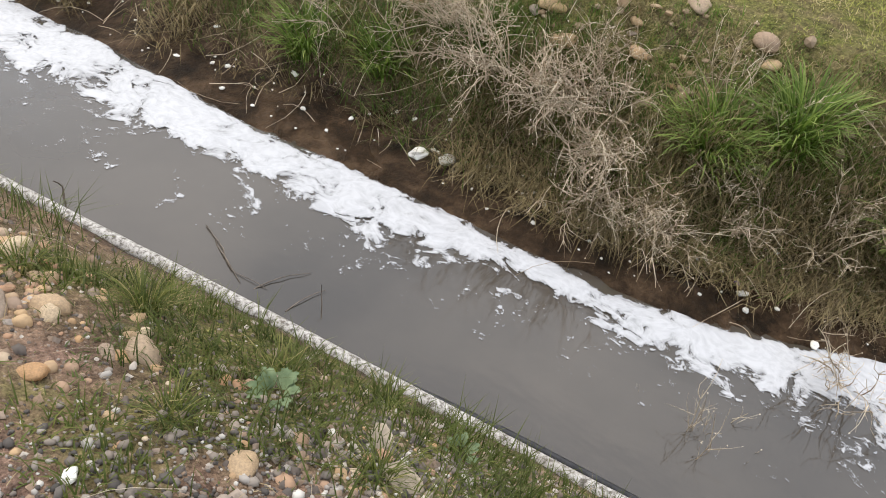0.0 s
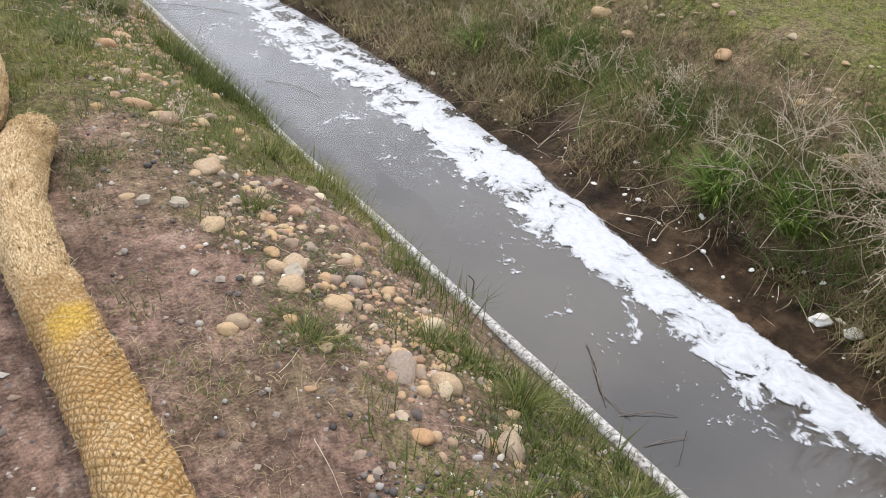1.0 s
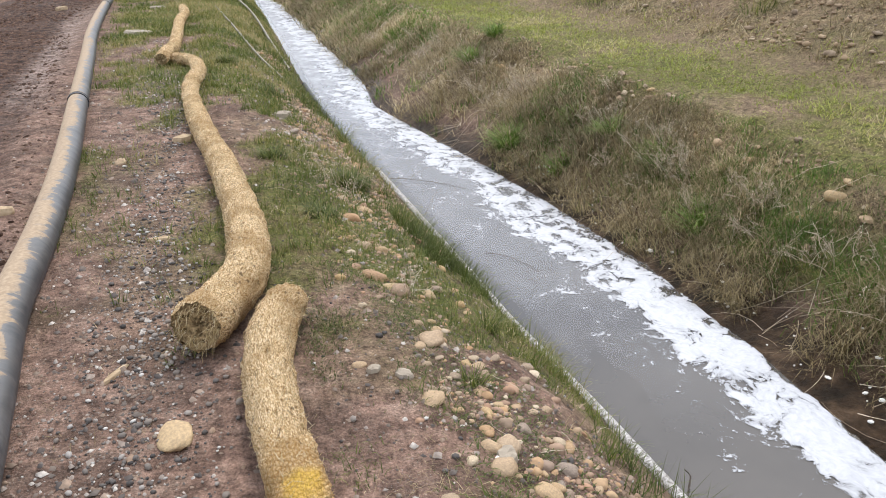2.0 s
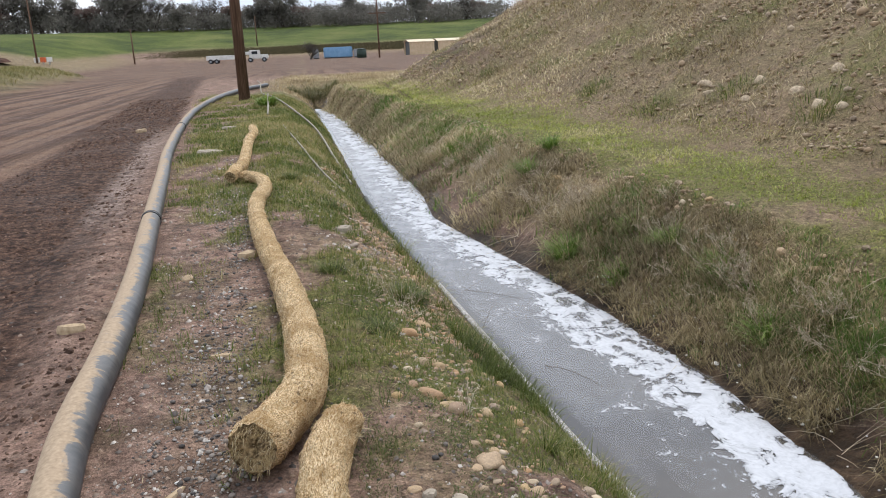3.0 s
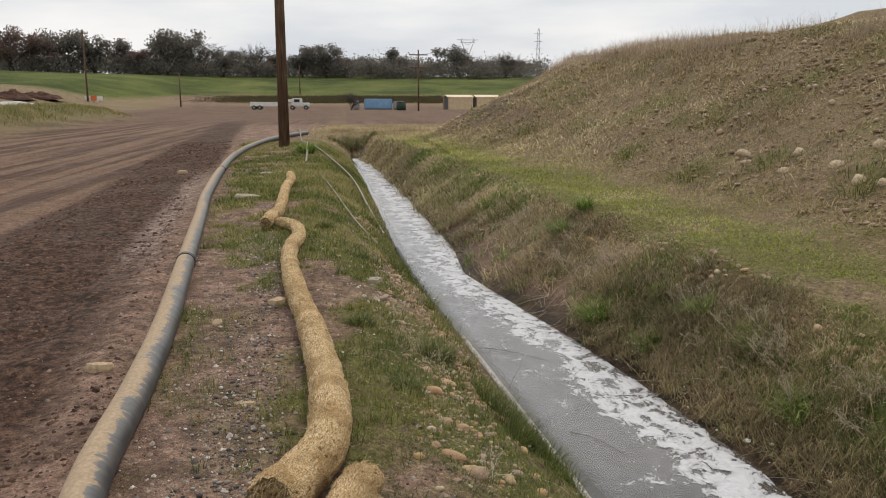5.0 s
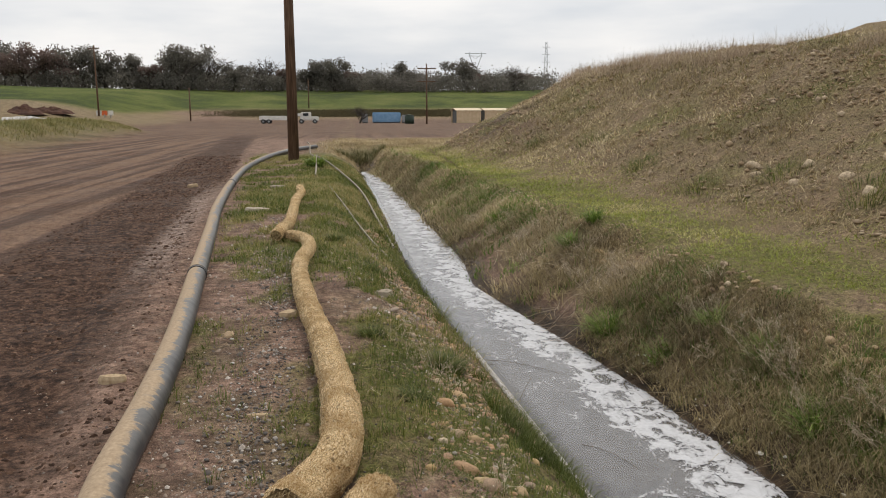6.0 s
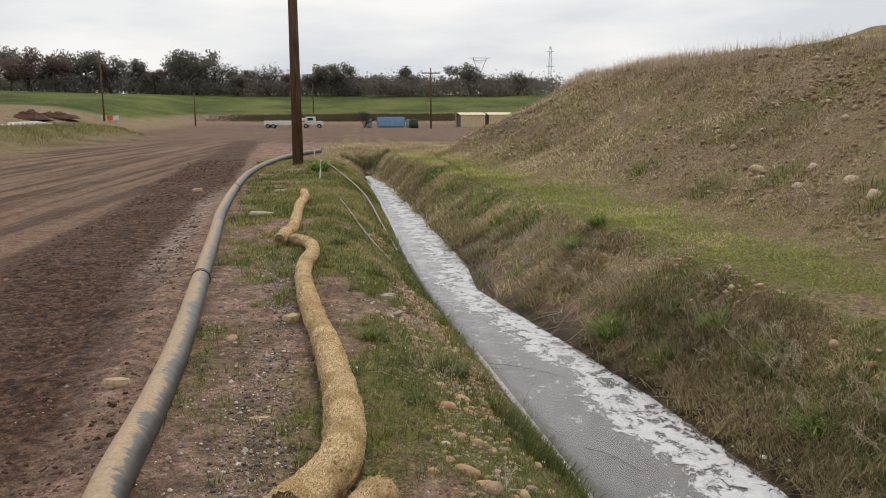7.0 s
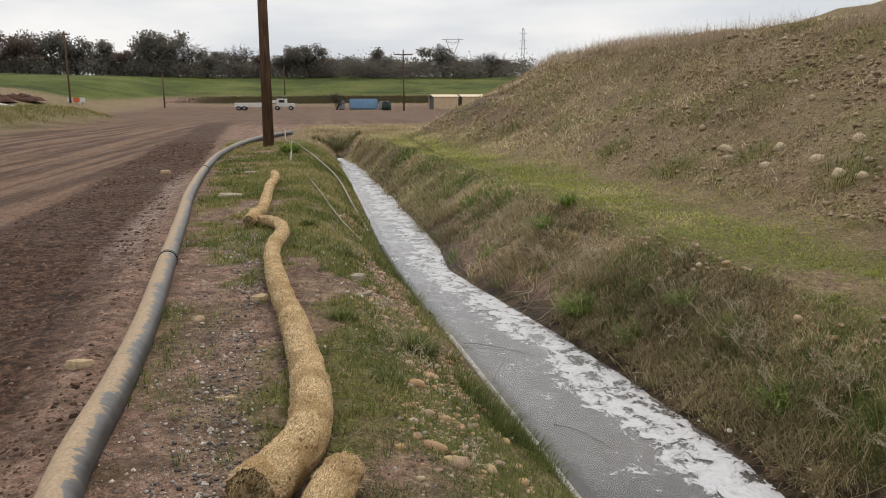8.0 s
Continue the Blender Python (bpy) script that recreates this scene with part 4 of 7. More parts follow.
def straw_roll(points, label, seed, mark=None, rad=((0, 0.1),), gold=None):
    """A wattle along the points. rad: its radius at some y."""
    def thick(y):
        return np.interp(y, [a for a, _ in rad], [b for _, b in rad])

    pts = [(x, y, max(gz(x, y), gz(x - 0.06, y), gz(x + 0.06, y)) + float(thick(y)) * 0.93 + lift) for x, y, lift in points]
    path = spline(pts, 0.018)
    along = np.concatenate([[0], np.cumsum(np.linalg.norm(np.diff(path, axis=0), axis=1))])
    total = along[-1]
    r = thick(path[:, 1]) * (1 + 0.16 * (fbm(along * 1.8, along * 0 + seed, 71) - 0.5) + 0.10 * (fbm(along * 8, along * 0 + seed, 72) - 0.5))
    r *= 0.86 + 0.14 * np.clip(np.minimum(along, total - along) / 0.05, 0, 1)

    def bulge(u, c, s):
        return 0.022 * (fbm(u * 14 + 0 * c, c * 3 + s * 2 + seed, 73, 3) - 0.5) + 0.018 * (fbm(u * 55 + c * 3, c * 7 + s * 6, 74, 2) - 0.5)

    root = thing("straw_roll", None, label, "straw wattle", "straw wattles along the ditch")
    part("casing", tube("casing", path, r, 52, M_ROLL, False, bulge, mark, gold), M_ROLL, root)
    for end, inner in ((0, 3), (len(path) - 1, len(path) - 4)):
        p, d = path[end], path[end] - path[inner]
        d = d / np.linalg.norm(d)
        side = np.cross(d, [0, 0, 1.0])
        side /= np.linalg.norm(side)
        upv = np.cross(side, d)
        ang = np.linspace(0, 2 * np.pi, 24, endpoint=False)
        rings, count = [], 5
        for k in range(count):
            f = 1 - k / (count - 1) * 0.96
            rr = r[end] * f * (1 + 0.06 * (fbm(ang * 3, ang * 0 + k + seed, 75) - 0.5))
            rings.append(p + d * (-0.004 - 0.035 * (1 - f) ** 1.3 + 0.012 * rng.uniform(-1, 1, (24, 1))) + rr[:, None] * (np.cos(ang)[:, None] * side + np.sin(ang)[:, None] * upv))
        v = np.vstack(rings)
        i, j = np.meshgrid(np.arange(count - 1), np.arange(24), indexing="ij")
        b0, b1 = (i * 24 + j).ravel(), (i * 24 + (j + 1) % 24).ravel()
        part("cut_end", mesh_np("cut_end", v, np.stack([b0, b1, b1 + 24, b0 + 24], 1), M_STRAWEND), M_STRAWEND, root, "frayed straw at the open end")
    # loose straws that stick out of the netting
    n = int(total * 330)
    k = rng.integers(2, len(path) - 2, n)
    q = rng.uniform(-0.5, np.pi + 0.5, n)
    tan = path[k + 1] - path[k - 1]
    tan /= np.linalg.norm(tan, axis=1)[:, None]
    sd = np.cross(tan, [0, 0, 1.0])
    sd /= np.linalg.norm(sd, axis=1)[:, None]
    uu = np.cross(sd, tan)
    out = np.cos(q)[:, None] * sd + np.sin(q)[:, None] * uu
    go = rng.normal(0, 1, (n, 3)) + out * 0.1
    go -= out * np.minimum(np.sum(go * out, 1), 0)[:, None]
    go /= np.linalg.norm(go, axis=1)[:, None]
    ln = rng.uniform(0.010, 0.028, n)[:, None]
    base = path[k] + out * (r[k] * 0.99)[:, None]
    stems = np.stack([base, base + go * ln * 0.5 + out * 0.003, base + go * ln + out * 0.002], 1)
    fray = []
    for end, inner in ((0, 3), (len(path) - 1, len(path) - 4)):
        d = path[end] - path[inner]
        d = d / np.linalg.norm(d)
        m = 260
        q = rng.uniform(0, 6.283, m)
        side = np.cross(d, [0, 0, 1.0])
        side /= np.linalg.norm(side)
        rim = np.cos(q)[:, None] * side + np.sin(q)[:, None] * np.cross(side, d)
        at = path[end] - d * 0.02 + rim * (r[end] * np.sqrt(rng.uniform(0.25, 1.0, m)))[:, None]
        way = d + rim * rng.uniform(-0.5, 0.7, m)[:, None] + rng.normal(0, 0.35, (m, 3))
        way /= np.linalg.norm(way, axis=1)[:, None]
        f = rng.uniform(0.02, 0.06, m)[:, None]
        fray.append(np.stack([at, at + way * f * 0.55, at + way * f - np.array([0, 0, 0.012])], 1))
    stems = np.concatenate([stems] + fray)
    n = len(stems)
    part("loose_straw", stems_mesh("loose_straw", stems, rng.uniform(0.0008, 0.0016, n), M_STRAWBIT), M_STRAWBIT, root, "pale straws poking out of the netting")
    return root


M_STRAWBIT = blade_material("loose_straw", (0.0, (0.45, 0.30, 0.12)), (0.5, (0.66, 0.51, 0.27)), (1.0, (0.85, 0.73, 0.50)), through=0.1)


def yellow_band(u, c, s):
    return step(1.13, 1.16, u) * (1 - step(1.22, 1.31, u - 0.03 * c)) * step(0.15, 0.35, s) * step(-0.75, -0.45, -c) * step(0.75, 0.5, -c)


straw_roll([(-0.38, 2.64, 0.03), (-0.29, 2.9, 0.0), (-0.205, 3.2, 0), (-0.20, 3.6, 0), (-0.25, 4.2, 0), (-0.355, 5.0, 0), (-0.50, 5.95, 0), (-0.625, 7.05, 0), (-0.645, 7.7, 0), (-0.61, 8.35, 0), (-0.70, 8.95, 0), (-0.90, 9.22, 0)],
           "long tan straw wattle in netting, snaking over the dirt", 1.0, rad=((2.6, 0.102), (3.4, 0.092), (5.0, 0.080), (7.0, 0.070), (9.2, 0.066)))
straw_roll([(-0.05, 2.87, 0.0), (-0.115, 2.7, 0), (-0.15, 2.35, 0), (-0.12, 1.95, 0), (-0.08, 1.65, 0), (-0.04, 1.3, 0), (-0.02, 0.95, 0), (-0.06, 0.5, 0), (-0.12, 0.0, 0), (-0.2, -0.6, 0)],
           "golden straw wattle with a yellow paint mark, lying on dirt", 4.0, yellow_band, rad=((0, 0.074), (1.6, 0.078), (2.8, 0.084)), gold=lambda y: step(2.1, 1.5, y))
straw_roll([(-1.02, 8.98, 0.03), (-0.98, 9.35, 0.05), (-0.97, 10.1, 0), (-1.0, 11.2, 0), (-1.07, 12.8, 0), (-1.06, 14.0, 0), (-1.15, 14.9, 0)],
           "straw wattle farther along, butted on another in the grass", 9.0, rad=((9.0, 0.070), (15.0, 0.068)))

# ---- pipes ----


def on_ground(points, rad, sink=0.02):
    return [(x, y, gz(x, y) + rad - sink + dz) for x, y, dz in points]


def big_pipe():
    rad = 0.079
    pts = on_ground([(-0.55, -1.2, 0), (-0.80, 1.0, 0), (-1.0, 2.4, 0), (-1.10, 3.1, 0), (-1.165, 4.0, 0), (-1.28, 5.2, 0), (-1.54, 7.2, 0), (-1.85, 9.6, 0), (-2.2, 12.3, 0), (-2.62, 16.7, 0), (-2.86, 20.7, 0), (-2.75, 25.0, 0.02), (-2.3, 28.5, 0.04), (-1.6, 31.0, 0.05)], rad)
    path = spline(pts, 0.06)
    root = thing("drain_pipe", None, "long black plastic pipe caked with pale dried mud", "pipe")
    part("pipe_wall", tube("pipe_wall", path, rad, 28, M_PIPE), M_PIPE, root)
    for want in (7.05, 16.0):
        k = int(np.argmin(np.abs(path[:, 1] - want)))
        part("joint_band", tube("joint_band", path[k:k + 2] * np.array([[1, 1, 1], [1, 1, 1]]), rad + 0.006, 28, M_STRAP), M_STRAP, root, "dark raised weld ring at a joint")


big_pipe()


def thin_pipe(name, points, rad, material, label, category="pipe", gap=0.05, sides=12, group=""):
    path = spline(points, gap)
    path[:, 2] += 0.006 * (fbm(path[:, 1] * 2.0, path[:, 0], 81) - 0.5)
    return thing(name, tube(name, path, rad, sides, material), label, category, group)


thin_pipe("conduit", [(float(water_left(y)) + dx, y, WATER + 0.02 + dz) for y, dx, dz in
                      [(-1.2, 0.0, 0.0), (0.1, 0.0, 0), (1.3, 0.0, 0.0), (2.3, 0.0, 0.0), (3.0, 0.0, 0.0), (3.9, -0.02, 0.0), (4.7, 0.0, 0.0), (5.9, 0.0, 0.0), (7.0, 0.0, 0.0)]],
          0.030, M_CONDUIT, "white plastic conduit speckled with mud at the waterline")
thin_pipe("hose", [(1.66, -0.4, WATER + 0.005), (1.60, 0.35, WATER + 0.012), (1.54, 0.85, WATER + 0.01), (1.52, 1.15, WATER - 0.008)], 0.014, M_HOSE, "thin black hose floating beside the white conduit", "hose")
thin_pipe("sunken_pipe", [(0.86, 7.75, WATER - 0.01), (0.78, 8.4, WATER + 0.015), (0.66, 9.6, WATER + 0.06), (0.56, 10.6, WATER + 0.16)], 0.03, M_HOSE, "dark pipe slanting out of the ditch water")
thin_pipe("white_pipe", [(x, y, gz(x, y) + 0.03) for x, y in [(0.48, 9.0), (0.2, 9.9), (-0.05, 11.2), (-0.32, 13.4), (-0.62, 15.6)]], 0.014, M_WHITEPIPE, "old white pipe lying down the grassy bank", group="white pipes on the bank")
thin_pipe("white_pipe", [(x, y, gz(x, y) + 0.035 + d) for x, y, d in [(0.42, 11.4, 0), (0.28, 13.4, 0.02), (0.0, 16.6, 0.05), (-0.5, 20.0, 0.04), (-1.05, 23.5, 0.05), (-1.5, 25.5, 0.08), (-1.62, 27.2, 0.3), (-1.75, 28.0, 0.35)]], 0.02, M_WHITEPIPE, "white pipe curving from the pole down to the water", group="white pipes on the bank")
thin_pipe("white_pipe", [(-1.02, 18.2, gz(-1.02, 18.2) + 0.03), (-1.05, 19.2, gz(-1.05, 19.2) + 0.05), (-1.1, 20.5, gz(-1.1, 20.5) + 0.10), (-1.12, 21.4, gz(-1.12, 21.4) + 0.3)], 0.022, M_WHITEPIPE, "short bent white pipe standing out of green weeds", group="white pipes on the bank")

# ---- poles ----


def utility_pole(x, y, base, height, r0, r1, label, arms=(), lean=0.0, braces=False):
    root = thing("utility_pole", None, label, "utility pole")
    part("shaft", cylinder_bm((x, y, base - 0.3), (x + lean, y, base + height), r0, r1, 20 if r0 > 0.14 and not arms else 10), M_POLE, root)
    for h, half in arms:
        z = base + height - h
        part("crossarm", box_bm(x - half, y - 0.1, z - 0.09, x + half, y + 0.02, z + 0.09, 0.01), M_POLE, root)
        for k in (-0.92, -0.5, 0.5, 0.92):
            part("insulator", cylinder_bm((x + half * k, y - 0.04, z + 0.08), (x + half * k, y - 0.04, z + 0.3), 0.07, 0.04, 8), M_GREY, root)
    return root


utility_pole(-1.93, 24.0, gz(-1.93, 24.0), 11.0, 0.165, 0.095, "dark weathered wooden utility pole standing in grass beside the pipe")

# ---- far things ----


def far_pole(deg, dist, height, arms, label):
    x, y, z = bearing(deg, dist)
    utility_pole(x, y, z, height, 0.16, 0.11, label, arms)


far_pole(5.2, 134, 10.0, ((0.8, 1.55), (2.9, 1.5)), "distant wooden utility pole with two crossarms")
far_pole(-17.1, 150, 12.0, ((0.6, 0.9),), "distant thin utility pole by the dirt road")
far_pole(-11.3, 165, 6.5, (), "distant short wooden post in the green field")
far_pole(-3.2, 200, 7.0, (), "distant short wooden post in the green field")


def lattice_tower(deg, dist, height, foot, arm, label):
    x, y, z = bearing(deg, dist)
    root = thing("lattice_tower", None, label, "pylon")
    waist = 0.62
    for sx in (-1, 1):
        for sy in (-1, 1):
            part("leg", cylinder_bm((x + sx * foot, y + sy * foot, z), (x + sx * foot * 0.18, y + sy * foot * 0.18, z + height * waist), 0.22, 0.16, 5), M_LATTICE, root)
            part("fork", cylinder_bm((x + sx * foot * 0.18, y + sy * foot * 0.18, z + height * waist), (x + sx * arm * 0.62, y + sy * 0.5, z + height * 0.95), 0.15, 0.13, 5), M_LATTICE, root)
    for k in range(7):
        f0, f1 = 1 - 0.82 * k / 7, 1 - 0.82 * (k + 1) / 7
        z0, z1 = z + height * waist * k / 7, z + height * waist * (k + 1) / 7
        for s in (-1, 1):
            part("brace", cylinder_bm((x + s * foot * f0, y - foot * f0, z0), (x - s * foot * f1, y - foot * f1, z1), 0.11, 0.11, 4), M_LATTICE, root)
    part("bridge", cylinder_bm((x - arm, y, z + height * 0.955), (x + arm, y, z + height * 0.955), 0.2, 0.2, 5), M_LATTICE, root)
    part("bridge", cylinder_bm((x - arm * 0.7, y, z + height * 0.90), (x + arm * 0.7, y, z + height * 0.90), 0.14, 0.14, 5), M_LATTICE, root)
    for s in (-1, 1):
        part("peak", cylinder_bm((x + s * arm * 0.62, y, z + height * 0.95), (x + s * arm * 0.5, y, z + height), 0.15, 0.1, 4), M_LATTICE, root)
        part("brace", cylinder_bm((x + s * arm * 0.62, y, z + height * 0.95), (x, y, z + height * 0.84), 0.1, 0.1, 4), M_LATTICE, root)


lattice_tower(8.75, 520, 29, 4.0, 7.0, "distant grey lattice power pylon above the trees")


def mast(deg, dist, height, label):
    x, y, z = bearing(deg, dist)
    root = thing("lattice_mast", None, label, "pylon")
    for sx in (-1, 1):
        for sy in (-1, 1):
            part("leg", cylinder_bm((x + sx * 1.4, y + sy * 1.4, z), (x + sx * 0.4, y + sy * 0.4, z + height), 0.12, 0.1, 4), M_LATTICE, root)
    for k in range(12):
        z0, z1 = z + height * k / 12, z + height * (k + 1) / 12
        f0, f1 = 1.4 - k / 12, 1.4 - (k + 1) / 12
        s = 1 if k % 2 else -1
        part("brace", cylinder_bm((x + s * f0, y - f0, z0), (x - s * f1, y - f1, z1), 0.08, 0.08, 4), M_LATTICE, root)
    for h in (0.62, 0.76, 0.9):
        part("crossarm", cylinder_bm((x - 2.4, y, z + height * h), (x + 2.4, y, z + height * h), 0.12, 0.12, 4), M_LATTICE, root)


mast(13.75, 480, 31, "distant thin lattice mast behind the hill")


def container(deg, dist, length, colour, label, turn=0.0, rounded=0.0, door=None, height=2.6):
    """A steel container or shed, with ribs on its long side and doors at one end."""
    x, y, z = bearing(deg, dist)
    root = thing("storage_container", None, label, "container", "site containers")
    root.matrix_basis = pose(x, y, z, 0, 0, turn)
    part("body", box_bm(-length / 2, -1.2, 0.12, length / 2, 1.2, height, 0.12 + rounded), colour, root)
    part("skid", box_bm(-length / 2 + 0.05, -1.1, -0.2, length / 2 - 0.05, 1.1, 0.14), M_STRAP, root)
    count = int(length / 0.45)
    for k in range(count):
        px = -length / 2 + 0.3 + k * (length - 0.6) / max(count - 1, 1)
        part("rib", box_bm(px - 0.06, -1.235, 0.3, px + 0.06, -1.19, height - 0.3), colour, root)
    part("end_doors", box_bm(-length / 2 - 0.03, -1.05, 0.2, -length / 2 + 0.02, 1.05, height - 0.15), door or colour, root, "dark doors at the end")
    return root


container(2.3, 150, 5.2, M_BLUE, "blue steel container with pale panels, far off", 0, 0.0, None, 1.95)
container(3.75, 149, 1.7, M_GREY, "grey steel cabinet beside the blue container", 0, 0.0, None, 1.5)
container(0.75, 149, 1.1, M_GREY, "small grey cabinet beside the blue container", 0, 0.0, None, 1.7)


def shed(deg, dist, length, label, turn):
    """A steel carport: sheet walls, low gable roof with eaves, and an open end, its inner shade a dark panel."""
    x, y, z = bearing(deg, dist)
    root = thing("steel_shed", None, label, "shed", "steel sheds")
    root.matrix_basis = pose(x, y, z, 0, 0, turn)
    half, wide, wall, ridge = length / 2, 1.45, 2.35, 2.72
    for s in (-1, 1):
        part("side_wall", box_bm(-half, s * wide - 0.04, -0.2, half, s * wide + 0.04, wall, 0.0), M_TAN, root)
        bm = bmesh.new()
        a, b = (wide + 0.2) * s, (ridge - wall) * 0.14
        rows = [[bm.verts.new((px, py, pz)) for py, pz in ((0, ridge), (a, wall - b), (a, wall - b - 0.08), (0, ridge - 0.08))] for px in (-half - 0.2, half + 0.2)]
        for k in range(4):
            bm.faces.new((rows[0][k], rows[0][(k + 1) % 4], rows[1][(k + 1) % 4], rows[1][k]))
        bm.faces.new(rows[0])
        bm.faces.new(rows[1][::-1])
        bmesh.ops.recalc_face_normals(bm, faces=bm.faces[:])
        part("roof_sheet", bm, M_PALETAN, root, "pale weathered roof sheet")
    for px, mat, name in ((half - 0.05, M_TAN, "end_wall"), (-half + 0.25, M_END_SHADE, "open_end")):
        bm = bmesh.new()
        ring = [[bm.verts.new((px + d, py, pz)) for py, pz in ((-wide + 0.05, -0.2), (wide - 0.05, -0.2), (wide - 0.05, wall - 0.05), (0, ridge - 0.12), (-wide + 0.05, wall - 0.05))] for d in (0, 0.05)]
        for k in range(5):
            bm.faces.new((ring[0][k], ring[0][(k + 1) % 5], ring[1][(k + 1) % 5], ring[1][k]))
        bm.faces.new(ring[0])
        bm.faces.new(ring[1][::-1])
        bmesh.ops.recalc_face_normals(bm, faces=bm.faces[:])
        part(name, bm, mat, root, "dark panel standing for the shaded inside" if name == "open_end" else "")
    for k in range(9):
        px = -half + 0.3 + k * (length - 0.6) / 8
        part("rib", box_bm(px - 0.05, -wide - 0.075, 0.1, px + 0.05, -wide - 0.035, wall - 0.1), M_TAN, root)
    return root


M_PALETAN = plain_material("pale_roof_sheet", (0.56, 0.45, 0.30), (0.66, 0.54, 0.37), 0.6, 2)
shed(8.05, 150, 4.9, "tan steel shed with a low gable roof and open dark end", 13)
shed(10.05, 152, 4.9, "tan steel shed half hidden by the hill's weeds", 13)


def tank(deg, dist):
    x, y, z = bearing(deg, dist)
    root = thing("storage_tank", None, "dark green round storage tank on the dirt", "tank")
    part("shell", cylinder_bm((x, y, z - 0.1), (x, y, z + 1.35), 0.85, 0.85, 20), M_TANK, root)
    part("lid", cylinder_bm((x, y, z + 1.35), (x, y, z + 1.6), 0.86, 0.3, 20), M_TANK, root)


tank(3.95, 140)


def truck(deg, dist, turn):
    x, y, z = bearing(deg, dist)
    root = thing("work_truck", None, "white work truck with a long flat trailer, parked far off", "truck")
    root.matrix_basis = pose(x, y, z, 0, 0, turn)
    part("trailer_bed", box_bm(-5.3, -1.1, 0.6, 1.2, 1.1, 1.35, 0.05), M_WHITE, root, "cream boxed trailer bed")
    part("cab", box_bm(2.0, -1.0, 0.55, 4.0, 1.0, 2.05, 0.18), M_WHITE, root)
    part("bonnet", box_bm(3.9, -0.95, 0.5, 5.3, 0.95, 1.25, 0.12), M_WHITE, root)
    part("rack", box_bm(1.3, -1.0, 1.3, 2.1, 1.0, 1.8, 0.04), M_WHITE, root)
    part("side_window", box_bm(2.5, -1.02, 1.35, 3.5, -0.99, 1.85), M_GLASS, root, "dark side window")
    part("windscreen", box_bm(3.99, -0.8, 1.3, 4.02, 0.8, 1.85), M_GLASS, root, "dark windscreen")
    for px in (-4.6, -3.6, 2.2, 4.6):
        for py in (-1.0, 1.0):
            w = part("wheel", cylinder_bm((px, py - 0.14, 0.38), (px, py + 0.14, 0.38), 0.4, 0.4, 16), M_TYRE, root)
            part("rim", cylinder_bm((px, py - 0.15, 0.38), (px, py + 0.15, 0.38), 0.2, 0.2, 12), M_GREY, w)


truck(-4.6, 147, 0)


def barrier(deg, dist):
    x, y, z = bearing(deg, dist)
    root = thing("road_barrier", None, "red and white road barrier beside the dirt road", "barrier")
    for k in range(3):
        part("panel", box_bm(x - 1.4 + k * 1.0, y - 0.1, z + 0.35, x - 0.55 + k * 1.0, y + 0.1, z + 1.15, 0.03), M_ORANGE if k % 2 else M_WHITE, root)
        for s in (-1, 1):
            part("foot", cylinder_bm((x - 1 + k, y + s * 0.3, z - 0.05), (x - 1 + k, y, z + 0.7), 0.05, 0.05, 6), M_GREY, root)


barrier(-16.75, 150)


def mound(deg, dist, sx, sy, sz, material, label, seed, category="dirt pile"):
    x, y, z = bearing(deg, dist)
    n = 36
    u, v = np.meshgrid(np.linspace(-1, 1, n), np.linspace(-1, 1, n))
    r = np.hypot(u, v)
    h = np.clip(1 - r, 0, 1) ** 0.6 * (0.35 + 1.1 * fbm(u * 4.2, v * 4.2, seed)) * sz
    i, j = np.meshgrid(np.arange(n - 1), np.arange(n - 1), indexing="ij")
    a = (i * n + j).ravel()
    me = mesh_np("dirt_pile", np.stack([(x + u * sx).ravel(), (y + v * sy).ravel(), (z - 0.25 + h).ravel()], 1), np.stack([a, a + 1, a + n + 1, a + n], 1), material, False)
    thing("dirt_pile", me, label, category, "dirt piles")


mound(-21.5, 134, 2.8, 2.2, 1.5, M_SPOIL, "dark reddish pile of loose dirt", 91)
mound(-19.9, 139, 3.4, 2.2, 1.4, M_SPOIL, "dark reddish pile of loose dirt", 92)
mound(-21.6, 127, 8.5, 4.0, 0.75, M_PALE, "low pale heap of gravel across the road", 93, "gravel heap")

# ---- trees on the ridge ----


